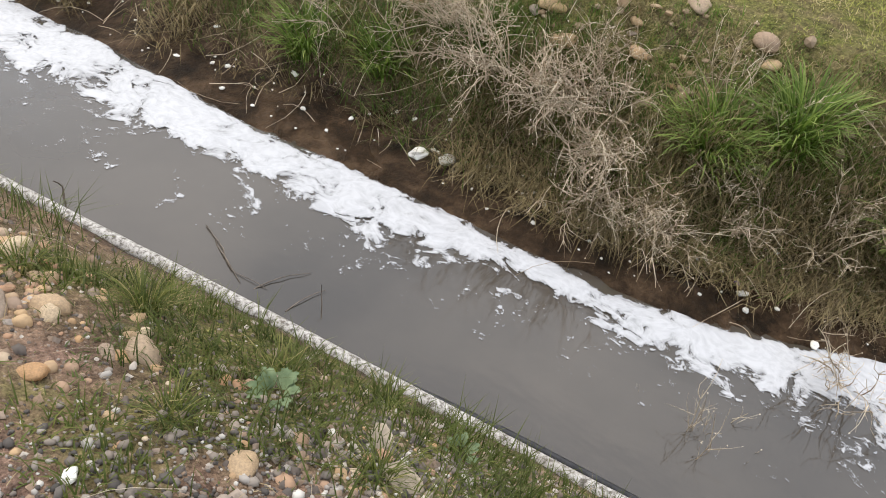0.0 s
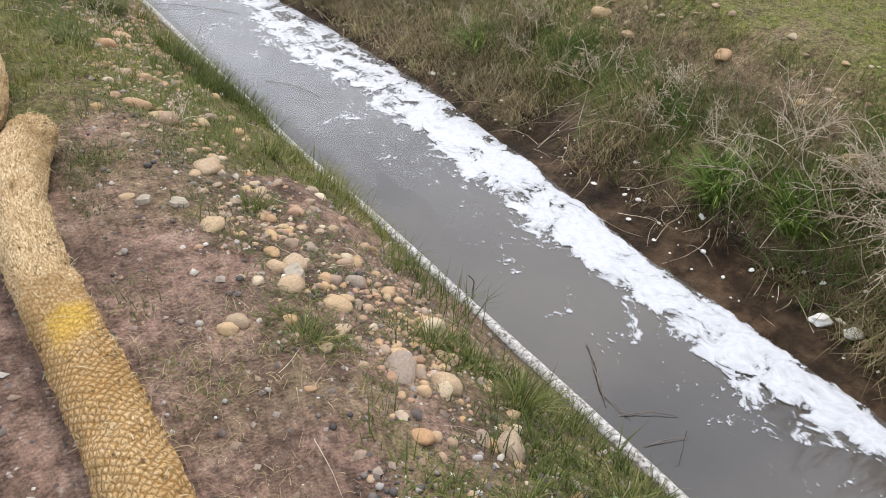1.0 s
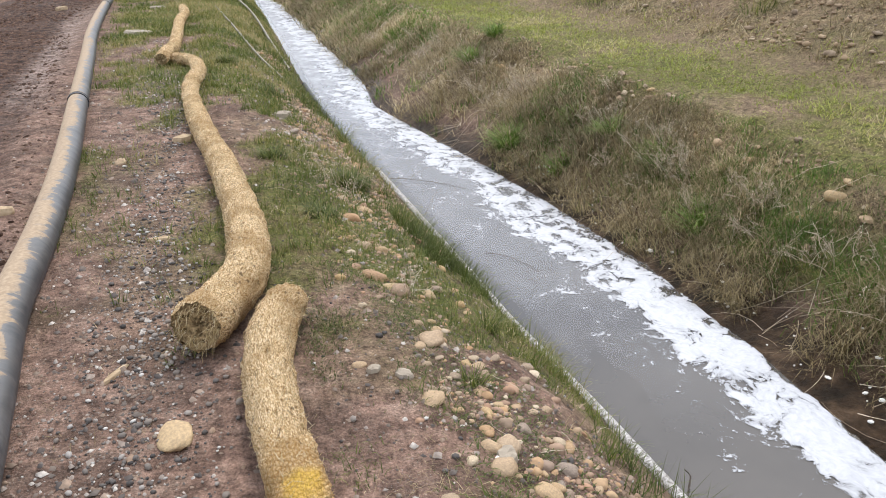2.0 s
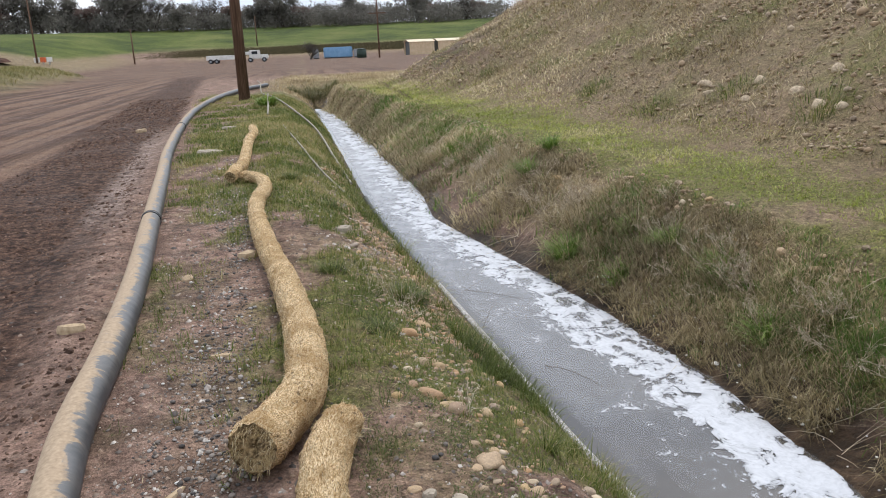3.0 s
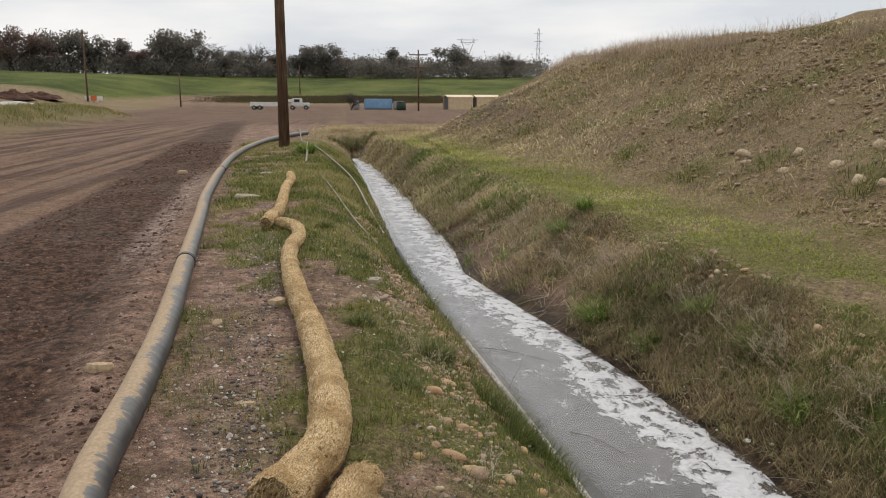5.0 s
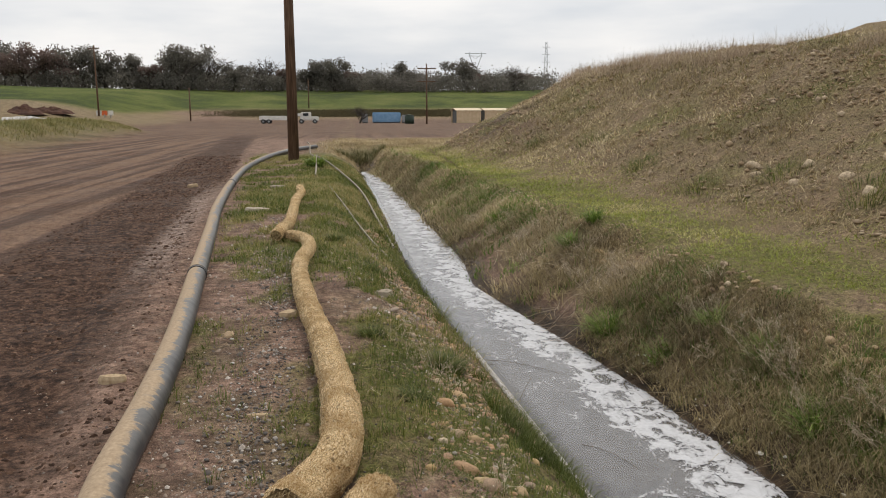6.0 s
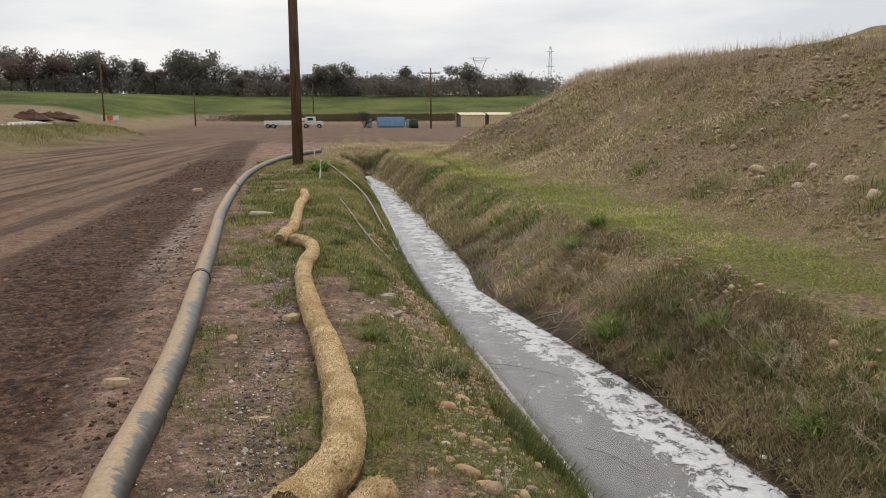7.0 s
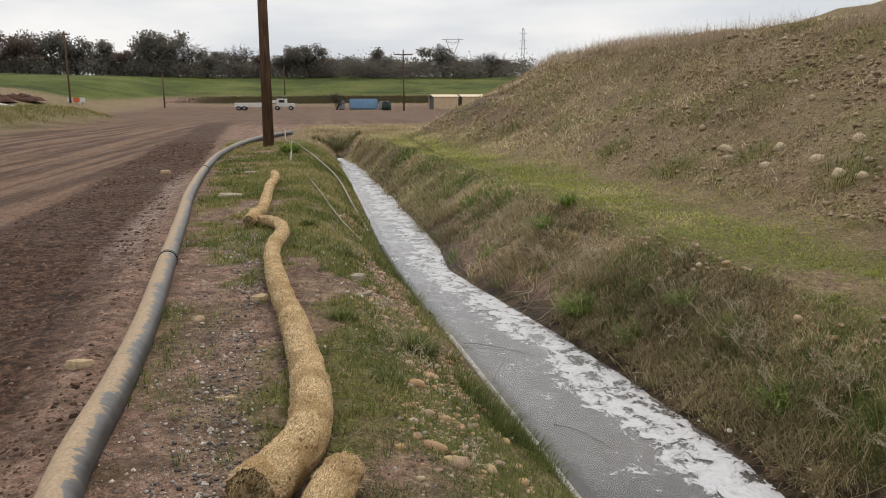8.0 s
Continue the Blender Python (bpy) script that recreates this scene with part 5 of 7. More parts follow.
def tree_variant(seed, height, spread, leafy, leaf_mat, dense):
    """One oak: tapered trunk, forking limbs, and a crown of many small leaf clumps or bare twigs."""
    r = random.Random(seed)
    nr = np.random.default_rng(seed)
    root = thing("oak_tree", None, "", "tree", "oaks on the far ridge")
    limbs, ends = [], []

    def grow(p, d, length, rad, depth):
        steps = 5
        pts = [p]
        for k in range(steps):
            d = (d + Vector((r.uniform(-1, 1), r.uniform(-1, 1), r.uniform(-0.35, 0.5))) * 0.25).normalized()
            p = p + d * length / steps
            pts.append(p)
        limbs.append((pts, rad))
        if depth == 0:
            ends.append(p)
            return
        for k in range(r.choice((2, 3, 3)) if leafy else r.choice((3, 3, 4))):
            a = r.uniform(0, 6.283)
            out = Vector((math.cos(a), math.sin(a), r.uniform(-0.2, 0.8))).normalized()
            grow(pts[r.choice((2, 3, 4, 5))], (d * 0.5 + out * spread).normalized(), length * r.uniform(0.65, 0.95), rad * 0.56, depth - 1)

    grow(Vector((0, 0, -0.02)), Vector((r.uniform(-0.2, 0.2), r.uniform(-0.2, 0.2), 1)), 0.20, 0.026, 3 if leafy else 4)
    e = np.array([list(q) for q in ends])
    up = height / (e[:, 2].max() + (0.07 if leafy else 0.04))
    e = e * up
    part("trunk", tube("trunk", np.array(limbs[0][0]) * up, np.linspace(1, 0.7, 6) * limbs[0][1] * up, 8, M_BARK), M_BARK, root)
    paths = np.array([[list(q) for q in l[0]] for l in limbs[1:]]) * up
    part("bough", stems_mesh("bough", paths, np.array([l[1] for l in limbs[1:]]) * up, M_BARK), M_BARK, root)
    m = dense
    if leafy:
        pool = np.concatenate([e, e, paths[:, 3], paths[:, 5]])
        c = pool[nr.integers(0, len(pool), m)] + np.clip(nr.normal(0, 1, (m, 3)), -1.9, 1.9) * np.array([0.085, 0.085, 0.065]) * height
        c[:, 2] = np.maximum(c[:, 2], height * 0.12)
        size = nr.uniform(0.012, 0.030, m) * height
        n1 = nr.normal(0, 1, (m, 3))
        n1 /= np.linalg.norm(n1, axis=1)[:, None]
        n2 = np.cross(n1, nr.normal(0, 1, (m, 3)))
        n2 /= np.linalg.norm(n2, axis=1)[:, None]
        n1, n2 = n1 * size[:, None], n2 * size[:, None]
        v = np.stack([c - n1 - n2 * 0.5, c + n2, c + n1 - n2 * 0.4], 1).reshape(-1, 3)
        part("crown", mesh_np("crown", v, np.arange(m * 3).reshape(-1, 3), leaf_mat, False), leaf_mat, root)
    else:
        k = nr.integers(0, len(e), m)
        d = nr.normal(0, 1, (m, 3)) + np.array([0, 0, 0.6])
        d /= np.linalg.norm(d, axis=1)[:, None]
        ln = nr.uniform(0.04, 0.11, m)[:, None] * height
        st = np.stack([e[k], e[k] + d * ln * 0.5 + nr.normal(0, 0.05, (m, 3)), e[k] + d * ln], 1)
        part("crown", stems_mesh("crown", st, np.full(m, 0.03), M_TWIGS), M_TWIGS, root)
    return root


TREES = [tree_variant(3, 11, 1.1, True, M_OAK, 7000), tree_variant(5, 10, 1.3, True, M_OAK, 7000), tree_variant(8, 12, 0.9, True, M_OAK, 4600),
         tree_variant(11, 11, 1.1, True, M_RUST, 5600), tree_variant(14, 11, 0.9, False, None, 900), tree_variant(21, 8, 1.5, True, M_RUST, 4200)]
LABELS = ["dark evergreen oak with a broad crown on the far ridge", "rounded dark oak on the far ridge", "thin-crowned tall oak on the far ridge",
          "rust-brown leafed tree on the far ridge", "bare pale-twigged tree on the far ridge", "low spreading brown-leafed oak on the far ridge"]
trees_placed = []


def plant(kind, deg, dist, scale):
    x, y, z = bearing(deg, dist)
    m = pose(x, y, z - 0.1, 0, 0, random.uniform(0, 360)) @ Matrix.Scale(scale, 4)
    if kind not in trees_placed:
        ob = TREES[kind]
        ob.matrix_basis = m
        trees_placed.append(kind)
    else:
        ob = copy_thing(TREES[kind], pose(0, 0, 0))
        ob.matrix_basis = m
    tagged(ob, LABELS[kind], "tree", "oaks on the far ridge")


random.seed(5)
plant(4, 0.35, 146, 0.36)
for kind, deg, dist, scale in [(2, -23.6, 262, 1.15), (3, -21.3, 255, 1.15), (0, -25.5, 268, 1.1), (5, -19.3, 262, 1.0), (2, -17.9, 258, 1.12), (0, -16.5, 262, 1.05), (1, -15.0, 265, 1.1), (5, -13.8, 258, 1.0),
                               (2, -12.2, 256, 1.22), (1, -11.2, 262, 1.15), (4, -9.6, 262, 1.15), (0, -8.4, 258, 0.85), (4, -6.2, 262, 1.08), (5, -5.0, 262, 0.9), (1, -3.0, 262, 1.02), (0, -1.3, 258, 1.0),
                               (5, 0.2, 262, 0.85), (4, 1.3, 285, 0.75), (1, 3.6, 262, 0.98), (5, 5.6, 290, 0.6), (4, 7.0, 280, 0.7), (0, 8.1, 262, 0.98), (5, 9.4, 262, 0.75), (4, 11.4, 262, 0.88), (5, 12.5, 268, 0.75),
                               (2, -27.5, 262, 1.1), (0, -30.0, 262, 1.1), (1, -33.0, 262, 1.15), (4, -20.2, 275, 1.0), (5, -26.3, 258, 0.9), (5, -22.4, 256, 0.85), (5, -18.6, 255, 0.8)]:
    plant(kind, deg, dist, scale)
for k in range(34):
    plant(random.choice((0, 1, 5, 5, 5)), -34 + 48 * (k + random.random()) / 34, random.uniform(276, 315), random.uniform(0.55, 0.78))


def leaf_cloud(name, c, size, material, nr):
    """Many small leaves round the given places, one triangle each."""
    m = len(c)
    n1 = nr.normal(0, 1, (m, 3))
    n1 /= np.linalg.norm(n1, axis=1)[:, None]
    n2 = np.cross(n1, nr.normal(0, 1, (m, 3)))
    n2 /= np.linalg.norm(n2, axis=1)[:, None]
    n1, n2 = n1 * size[:, None], n2 * size[:, None]
    v = np.stack([c - n1 - n2 * 0.5, c + n2, c + n1 - n2 * 0.4], 1).reshape(-1, 3)
    return mesh_np(name, v, np.arange(m * 3).reshape(-1, 3), material, False)


def far_bushes():
    """The brush under the oaks, as clumps of small leaves."""
    nr = np.random.default_rng(3)
    cs = []
    for k in range(560):
        dg, ds = nr.uniform(-34, 14), nr.uniform(250, 300)
        x, y, z = bearing(dg, ds)
        m = nr.integers(150, 240)
        cs.append(np.array([x, y, z + nr.uniform(0.6, 4.2)]) + nr.normal(0, 1, (m, 3)) * np.array([2.6, 1.4, 1.4]))
    return leaf_cloud("brush", np.vstack(cs), nr.uniform(0.16, 0.42, sum(len(q) for q in cs)), M_OAK, nr)


def hedge():
    """A low strip of brown scrub along the field's lower edge."""
    nr = np.random.default_rng(4)
    cs = []
    for k in range(420):
        x, y, z = bearing(-9 + 21 * nr.uniform(0, 1) ** 0.8, nr.uniform(176, 192))
        m = nr.integers(120, 180)
        cs.append(np.array([x, y, z + 0.25]) + nr.normal(0, 1, (m, 3)) * np.array([4.5, 1.2, 0.16]))
    mat = leaf_material("brown_scrub", (0.075, 0.068, 0.038), (0.105, 0.09, 0.05), (0.14, 0.115, 0.066))
    return leaf_cloud("scrub", np.vstack(cs), nr.uniform(0.07, 0.16, sum(len(q) for q in cs)), mat, nr)


thing("scrub", hedge(), "low brown scrub along the edge of the green field", "bushes", kind="stuff")
thing("brush", far_bushes(), "dark brush under the oaks on the far ridge", "bushes", kind="stuff")

# ---- stones ----
STONES = [stone_mesh("cobble", 100 + k, f, 3) for k, f in enumerate((0.7, 0.6, 0.75, 0.55, 0.65, 0.8, 0.5, 0.7))]


def cobble(x, y, size, label, group, k=None, turn=None, sink=0.18, name="cobble", category="stone"):
    k = random.randrange(len(STONES)) if k is None else k
    z = gz(x, y) + size * (0.03 - 0.4 * (sink - 0.18))
    ob = thing(name, STONES[k], label, category, group)
    ob.matrix_basis = pose(x, y, z, random.uniform(-14, 14), random.uniform(-14, 14), random.uniform(0, 360) if turn is None else turn) @ Matrix.Diagonal((size, size, size * (0.7 if size > 0.12 else 0.85), 1))
    return ob


random.seed(12)
for x, y, size, k, label in [
    (0.66, 1.47, 0.115, 0, "pale tan river cobble half buried in the bank"), (0.76, 1.40, 0.085, 2, "round tan cobble among smaller stones"),
    (0.81, 1.16, 0.095, 5, "smooth grey river cobble in grass"), (0.75, 1.20, 0.055, 0, "small yellowish cobble beside a grey one"),
    (0.36, 2.22, 0.095, 1, "orange-tan cobble lying on bare dirt"), (-0.44, 2.18, 0.17, 3, "large flat grey cobble on gravelly dirt"),
    (-0.47, 1.84, 0.10, 0, "tan cobble half sunk in the dirt"), (-0.16, 2.22, 0.07, 2, "brown cobble tucked against the straw wattle"),
    (0.155, 2.46, 0.05, 3, "small white stone on bare dirt"), (0.34, 3.30, 0.11, 0, "pale cobble at the bank's edge"), (0.43, 3.18, 0.10, 2, "pale round cobble at the bank's edge"),
    (0.47, 2.72, 0.13, 7, "large tan cobble on the crest of the bank"), 
     (-0.98, 5.3, 0.085, 5, "tan round stone on gravel"),
    (0.49, 1.98, 0.075, 4, "grey cobble on the dirt"), (0.30, 1.72, 0.06, 5, "blue-grey stone on the dirt"),
    (0.265, 1.70, 0.055, 2, "grey round pebble on the dirt"), (-1.62, 3.2, 0.10, 0, "reddish stone in dark mud"), 
     (0.55, 2.0, 0.10, 7, "tan cobble on the crest of the bank"), (0.60, 1.78, 0.08, 1, "cream cobble on the crest of the bank"),
    (0.87, 1.69, 0.085, 2, "rounded tan cobble on the bank"), (0.72, 1.93, 0.075, 4, "rounded grey cobble on the bank"), (0.98, 0.92, 0.06, 0, "tan cobble in grass on the bank"),
    (0.70, 0.75, 0.075, 1, "reddish tan cobble on the gravelly bank"),  
]:
    ob = cobble(x, y, size, label, "cobbles on the near bank", k)
    if "flat" in label:
        ob.matrix_basis = ob.matrix_basis @ Matrix.Diagonal((1.1, 0.85, 0.7, 1))

placed = 0
while placed < 150:
    y = random.uniform(-0.3, 7.5)
    u = random.gauss(-0.74, 0.14)
    if not -1.35 < u < -0.35:
        continue
    if random.random() > np.interp(y, [-0.3, 0.9, 1.4, 2.9, 3.6, 7.5], [0.03, 0.15, 1.0, 1.0, 0.45, 0.3]):
        continue
    x = float(water_left(y)) + u
    cobble(x, y, min(0.11, 0.025 + random.expovariate(1 / 0.016)), random.choice(("tan river cobble on the bank", "rounded tan stone on the stony bank", "small weathered cobble in dirt and grass")), "cobbles on the near bank")
    placed += 1
for x, y, size, k, label in [(3.30, 1.23, 0.12, 0, "yellow-tan stone bedded in the upper bank"), (3.66, 0.43, 0.12, 2, "orange stone on the upper bank"), (3.60, 0.36, 0.10, 1, "pale orange stone on the upper bank"), (3.43, 0.90, 0.10, 6, "flat pale stone on the upper bank"),
                             (2.99, 5.97, 0.09, 1, "pale stone in the eroded crest"), (2.96, 5.67, 0.08, 0, "tan stone in the eroded crest"), (3.17, 5.06, 0.08, 2, "pale stone in the eroded crest"), (3.19, 4.69, 0.09, 5, "pale round stone in the eroded crest"), (2.75, 8.63, 0.10, 0, "tan stone in the eroded crest"), (2.69, 8.76, 0.11, 1, "tan stone in the eroded crest"), (3.34, 2.95, 0.11, 1, "orange-tan stone on the crest of the bank"), (3.21, 3.85, 0.12, 0, "pinkish stone on the crest of the bank"), (3.70, 0.77, 0.11, 6, "flat whitish stone on the crest of the bank"), (3.36, 1.42, 0.07, 4, "pinkish stone on the upper bank"), (3.40, 1.32, 0.07, 5, "tan stone on the upper bank"), (3.52, 0.98, 0.06, 0, "tan stone on the upper bank"), (3.38, 0.70, 0.05, 1, "small tan stone on the bank")]:
    cobble(x, y, size, label, "stones on the far bank", k, sink=0.02)
placed = 0
while placed < 70:
    y = random.uniform(-0.6, 14)
    f = random.betavariate(2.5, 1.5)
    x0, x1 = float(water_right(y)) + 0.35, float(crest_right(y)) + 0.1
    x = x0 + (x1 - x0) * f
    cobble(x, y, min(0.10, 0.04 + random.expovariate(1 / 0.022)), random.choice(("tan stone bedded in the weedy far bank", "weathered stone among dead grass on the bank")), "stones on the far bank", sink=0.1)
    placed += 1
def loose_stones(name, x, y, size, label, lift=0.2, kinds=None, material=None, smooth=True):
    """Many rounded stones as one object."""
    n = len(x)
    verts, faces, base = [], [], 0
    kinds = kinds or SMALL
    pick = rng.integers(0, len(kinds), n)
    for k, me in enumerate(kinds):
        co = np.empty(len(me.vertices) * 3)
        me.vertices.foreach_get("co", co)
        co = co.reshape(-1, 3)
        tri = np.empty(len(me.polygons) * 3, np.int32)
        me.polygons.foreach_get("vertices", tri)
        tri = tri.reshape(-1, 3)
        w = pick == k
        m = int(w.sum())
        q = rng.uniform(0, 6.283, m)
        c, s = np.cos(q)[:, None], np.sin(q)[:, None]
        sz = (size[w][:, None] * rng.uniform(0.75, 1.15, (m, 3)))[:, None, :]
        p = co[None] * sz * np.array([1, 1, 0.8])
        p = np.stack([p[:, :, 0] * c - p[:, :, 1] * s, p[:, :, 0] * s + p[:, :, 1] * c, p[:, :, 2]], 2)
        p += np.stack([x[w], y[w], surface(x[w], y[w]) + size[w] * lift * 0.35], 1)[:, None, :]
        verts.append(p.reshape(-1, 3))
        faces.append((tri[None] + (base + np.arange(m) * len(co))[:, None, None]).reshape(-1, 3))
        base += m * len(co)
    return thing(name, mesh_np(name, np.vstack(verts), [np.vstack(faces)], material or M_PEBBLE, smooth), label, "stones", kind="stuff")


def pebble_material():
    g = Graph("loose_stone")
    r = g.tree.nodes.new("ShaderNodeNewGeometry").outputs["Random Per Island"]
    col = g.ramp(r, (0.0, (0.44, 0.27, 0.14)), (0.25, (0.52, 0.36, 0.21)), (0.45, (0.30, 0.225, 0.17)), (0.65, (0.46, 0.27, 0.165)), (0.85, (0.36, 0.26, 0.185)), (1.0, (0.66, 0.54, 0.39)))
    col = g.mix(g.ramp(g.noise(30, 4), (0.36, 0.4), (0.55, 0.0)), col, (0.16, 0.11, 0.075))
    return g.done(col, 0.8, g.bump(g.noise(60, 3), 0.3, 0.004), spec=0.3)


M_PEBBLE = pebble_material()
def hill_stone_material():
    g = Graph("dusty_hill_stone")
    r = g.tree.nodes.new("ShaderNodeNewGeometry").outputs["Random Per Island"]
    col = g.ramp(r, (0.0, (0.30, 0.215, 0.14)), (0.4, (0.46, 0.335, 0.21)), (0.7, (0.38, 0.295, 0.215)), (1.0, (0.66, 0.53, 0.37)))
    return g.done(g.mix(g.ramp(g.noise(9, 5), (0.38, 0.5), (0.6, 0.0)), col, (0.13, 0.09, 0.055)), 0.9, g.bump(g.noise(20, 4), 0.4, 0.02), spec=0.15)


M_HILLSTONE = hill_stone_material()
ROUGH = [stone_mesh("rubble", 300 + k, f, 1) for k, f in enumerate((0.75, 0.6, 0.85, 0.55))]
HILL_ROCKS = [stone_mesh("rock", 400 + k, f, 2) for k, f in enumerate((0.7, 0.6, 0.8))]
for me in HILL_ROCKS:
    me.materials[0] = M_HILLSTONE
for x, y, size, label in [(5.81, 11.2, 0.22, "large grey-tan rock on the dry hillside"), (5.6, 10.75, 0.16, "tan rock on the dry hillside"), (5.80, 8.95, 0.20, "pale rock on the hillside"), (5.60, 8.23, 0.19, "flat pale rock on the hillside"), (5.67, 7.94, 0.17, "pale rock on the hillside"), (6.3, 8.9, 0.2, "tan rock on the hillside"), (6.0, 10.1, 0.2, "tan rock on the hillside"), (5.5, 9.6, 0.16, "tan rock on the hillside")]:
    ob = thing("rock", random.choice(HILL_ROCKS), label, "rock", "rocks on the hillside")
    ob.matrix_basis = pose(x, y, gz(x, y) + size * 0.0, random.uniform(-15, 15), random.uniform(-15, 15), random.uniform(0, 360)) @ Matrix.Scale(size, 4)
SMALL = [stone_mesh("pebble", 200 + k, f, 2) for k, f in enumerate((0.7, 0.6, 0.8, 0.5, 0.65))]
n0 = 11000
yy = -0.3 + 9.3 * rng.uniform(0, 1, n0) ** 1.5
uu = rng.normal(-0.72, 0.13, n0)
keep = (uu > -1.35) & (uu < -0.32) & (rng.uniform(0, 1, n0) < np.interp(yy, [0, 1.2, 2.8, 3.6, 9], [0.12, 0.42, 0.62, 0.30, 0.12]) * (0.15 + 1.3 * step(0.44, 0.6, fbm(uu * 3 + 5, yy * 2, 101))))
yy, uu = yy[keep], uu[keep]
loose_stones("pebbles", water_left(yy) + uu, yy, np.minimum(0.010 + rng.exponential(0.013, len(yy)), 0.065) * np.interp(yy, [0.2, 1.2], [0.5, 1.0]), "small tan and grey stones strewn down the bank", 0.0)
n0 = 2600
yy = 4.2 + 8 * rng.uniform(0, 1, n0) ** 1.4
uu = rng.normal(-0.42, 0.13, n0)
keep = (uu < -0.12) & (rng.uniform(0, 1, n0) < 0.15 + 0.85 * step(0.42, 0.55, fbm(uu * 3, yy * 1.2, 122)))
yy, uu = yy[keep], uu[keep]
loose_stones("pebbles", water_left(yy) + uu, yy, np.minimum(0.016 + rng.exponential(0.016, len(yy)), 0.08), "tan stones in the bare slope above the waterline", 0.1, ROUGH, M_PEBBLE, True)
n0 = 24000
yy = rng.uniform(3, 34, n0)
xx = hill_foot(yy) + np.abs(rng.normal(1.2, 2.6, n0)) + 0.2
keep = rng.uniform(0, 1, n0) < 0.12 + 0.9 * step(0.46, 0.62, fbm(xx * 0.5, yy * 0.35, 95))
xx, yy = xx[keep], yy[keep]
loose_stones("hill_stones", xx, yy, np.minimum(0.030 + rng.exponential(0.026, len(xx)), 0.17), "tan stones bedded in the dry hillside", 0.60, ROUGH, M_HILLSTONE, True)
n0 = 1500
yy = -1 + 17 * rng.uniform(0, 1, n0) ** 1.3
ff = rng.beta(2.2, 1.3, n0)
xx = water_right(yy) + 0.4 + (crest_right(yy) - water_right(yy) - 0.3) * ff
keep = rng.uniform(0, 1, n0) < 0.1 + 0.9 * step(0.45, 0.6, fbm(xx * 1.5, yy * 1.0, 102))
xx, yy = xx[keep], yy[keep]
loose_stones("bank_stones", xx, yy, np.minimum(0.02 + rng.exponential(0.022, len(xx)), 0.10), "small tan stones in the eroded far bank", 0.4, ROUGH, M_HILLSTONE, False)


def gravel():
    """Loose gravel on the dirt, one stone an island."""
    n0 = 150000
    y = rng.uniform(0, 1, n0) ** 1.7 * 11.5 - 0.3
    x = rng.uniform(-1.9, 1.45, n0)
    u = x - water_left(y)
    patch = fbm(x * 1.8, y * 1.4, 96, 3)
    strip = np.exp(-((x + 0.52 + 0.05 * y) / 0.26) ** 2) * 1.0 + np.exp(-((u + 0.75) / 0.3) ** 2) * 0.6
    low = step(1.15, 0.6, y) * step(0.1, 0.4, x) * 1.2
    p = (0.07 + 0.10 * step(3.5, 1.5, y) + strip * np.maximum(step(0.36, 0.55, patch), 0.85 * step(5.5, 3.5, y) * (x < 0)) + low) * (u < -0.12) * (road_q(x, y) > -1.6)
    keep = rng.uniform(0, 1, n0) < p * 0.4
    x, y = x[keep], y[keep]
    n = len(x)
    ico = np.array([(1, 0, -0.3), (-1, 0, -0.3), (0, 1, -0.3), (0, -1, -0.3), (0.3, 0.2, 0.8), (0, 0, -0.8), (-0.45, -0.3, 0.72)])
    tri = np.array([(0, 2, 4), (2, 6, 4), (2, 1, 6), (1, 3, 6), (3, 4, 6), (3, 0, 4)])
    size = np.minimum(0.0032 + rng.exponential(0.0034, n), 0.020) * (1 + 0.07 * np.maximum(y - 2.5, 0))
    v = ico[None] * (1 + rng.uniform(-0.25, 0.25, (n, 7, 1))) * (size[:, None] * rng.uniform(0.6, 1.1, (n, 3)))[:, None, :]
    q = rng.uniform(0, 6.283, n)
    c, s = np.cos(q)[:, None], np.sin(q)[:, None]
    v = np.stack([v[:, :, 0] * c - v[:, :, 1] * s, v[:, :, 0] * s + v[:, :, 1] * c, v[:, :, 2] * 0.75], 2)
    v += np.stack([x, y, surface(x, y) + size * 0.25], 1)[:, None, :]
    f = (tri[None] + (np.arange(n) * 7)[:, None, None]).reshape(-1, 3)
    return mesh_np("gravel", v.reshape(-1, 3), f, M_GRAVEL, True)


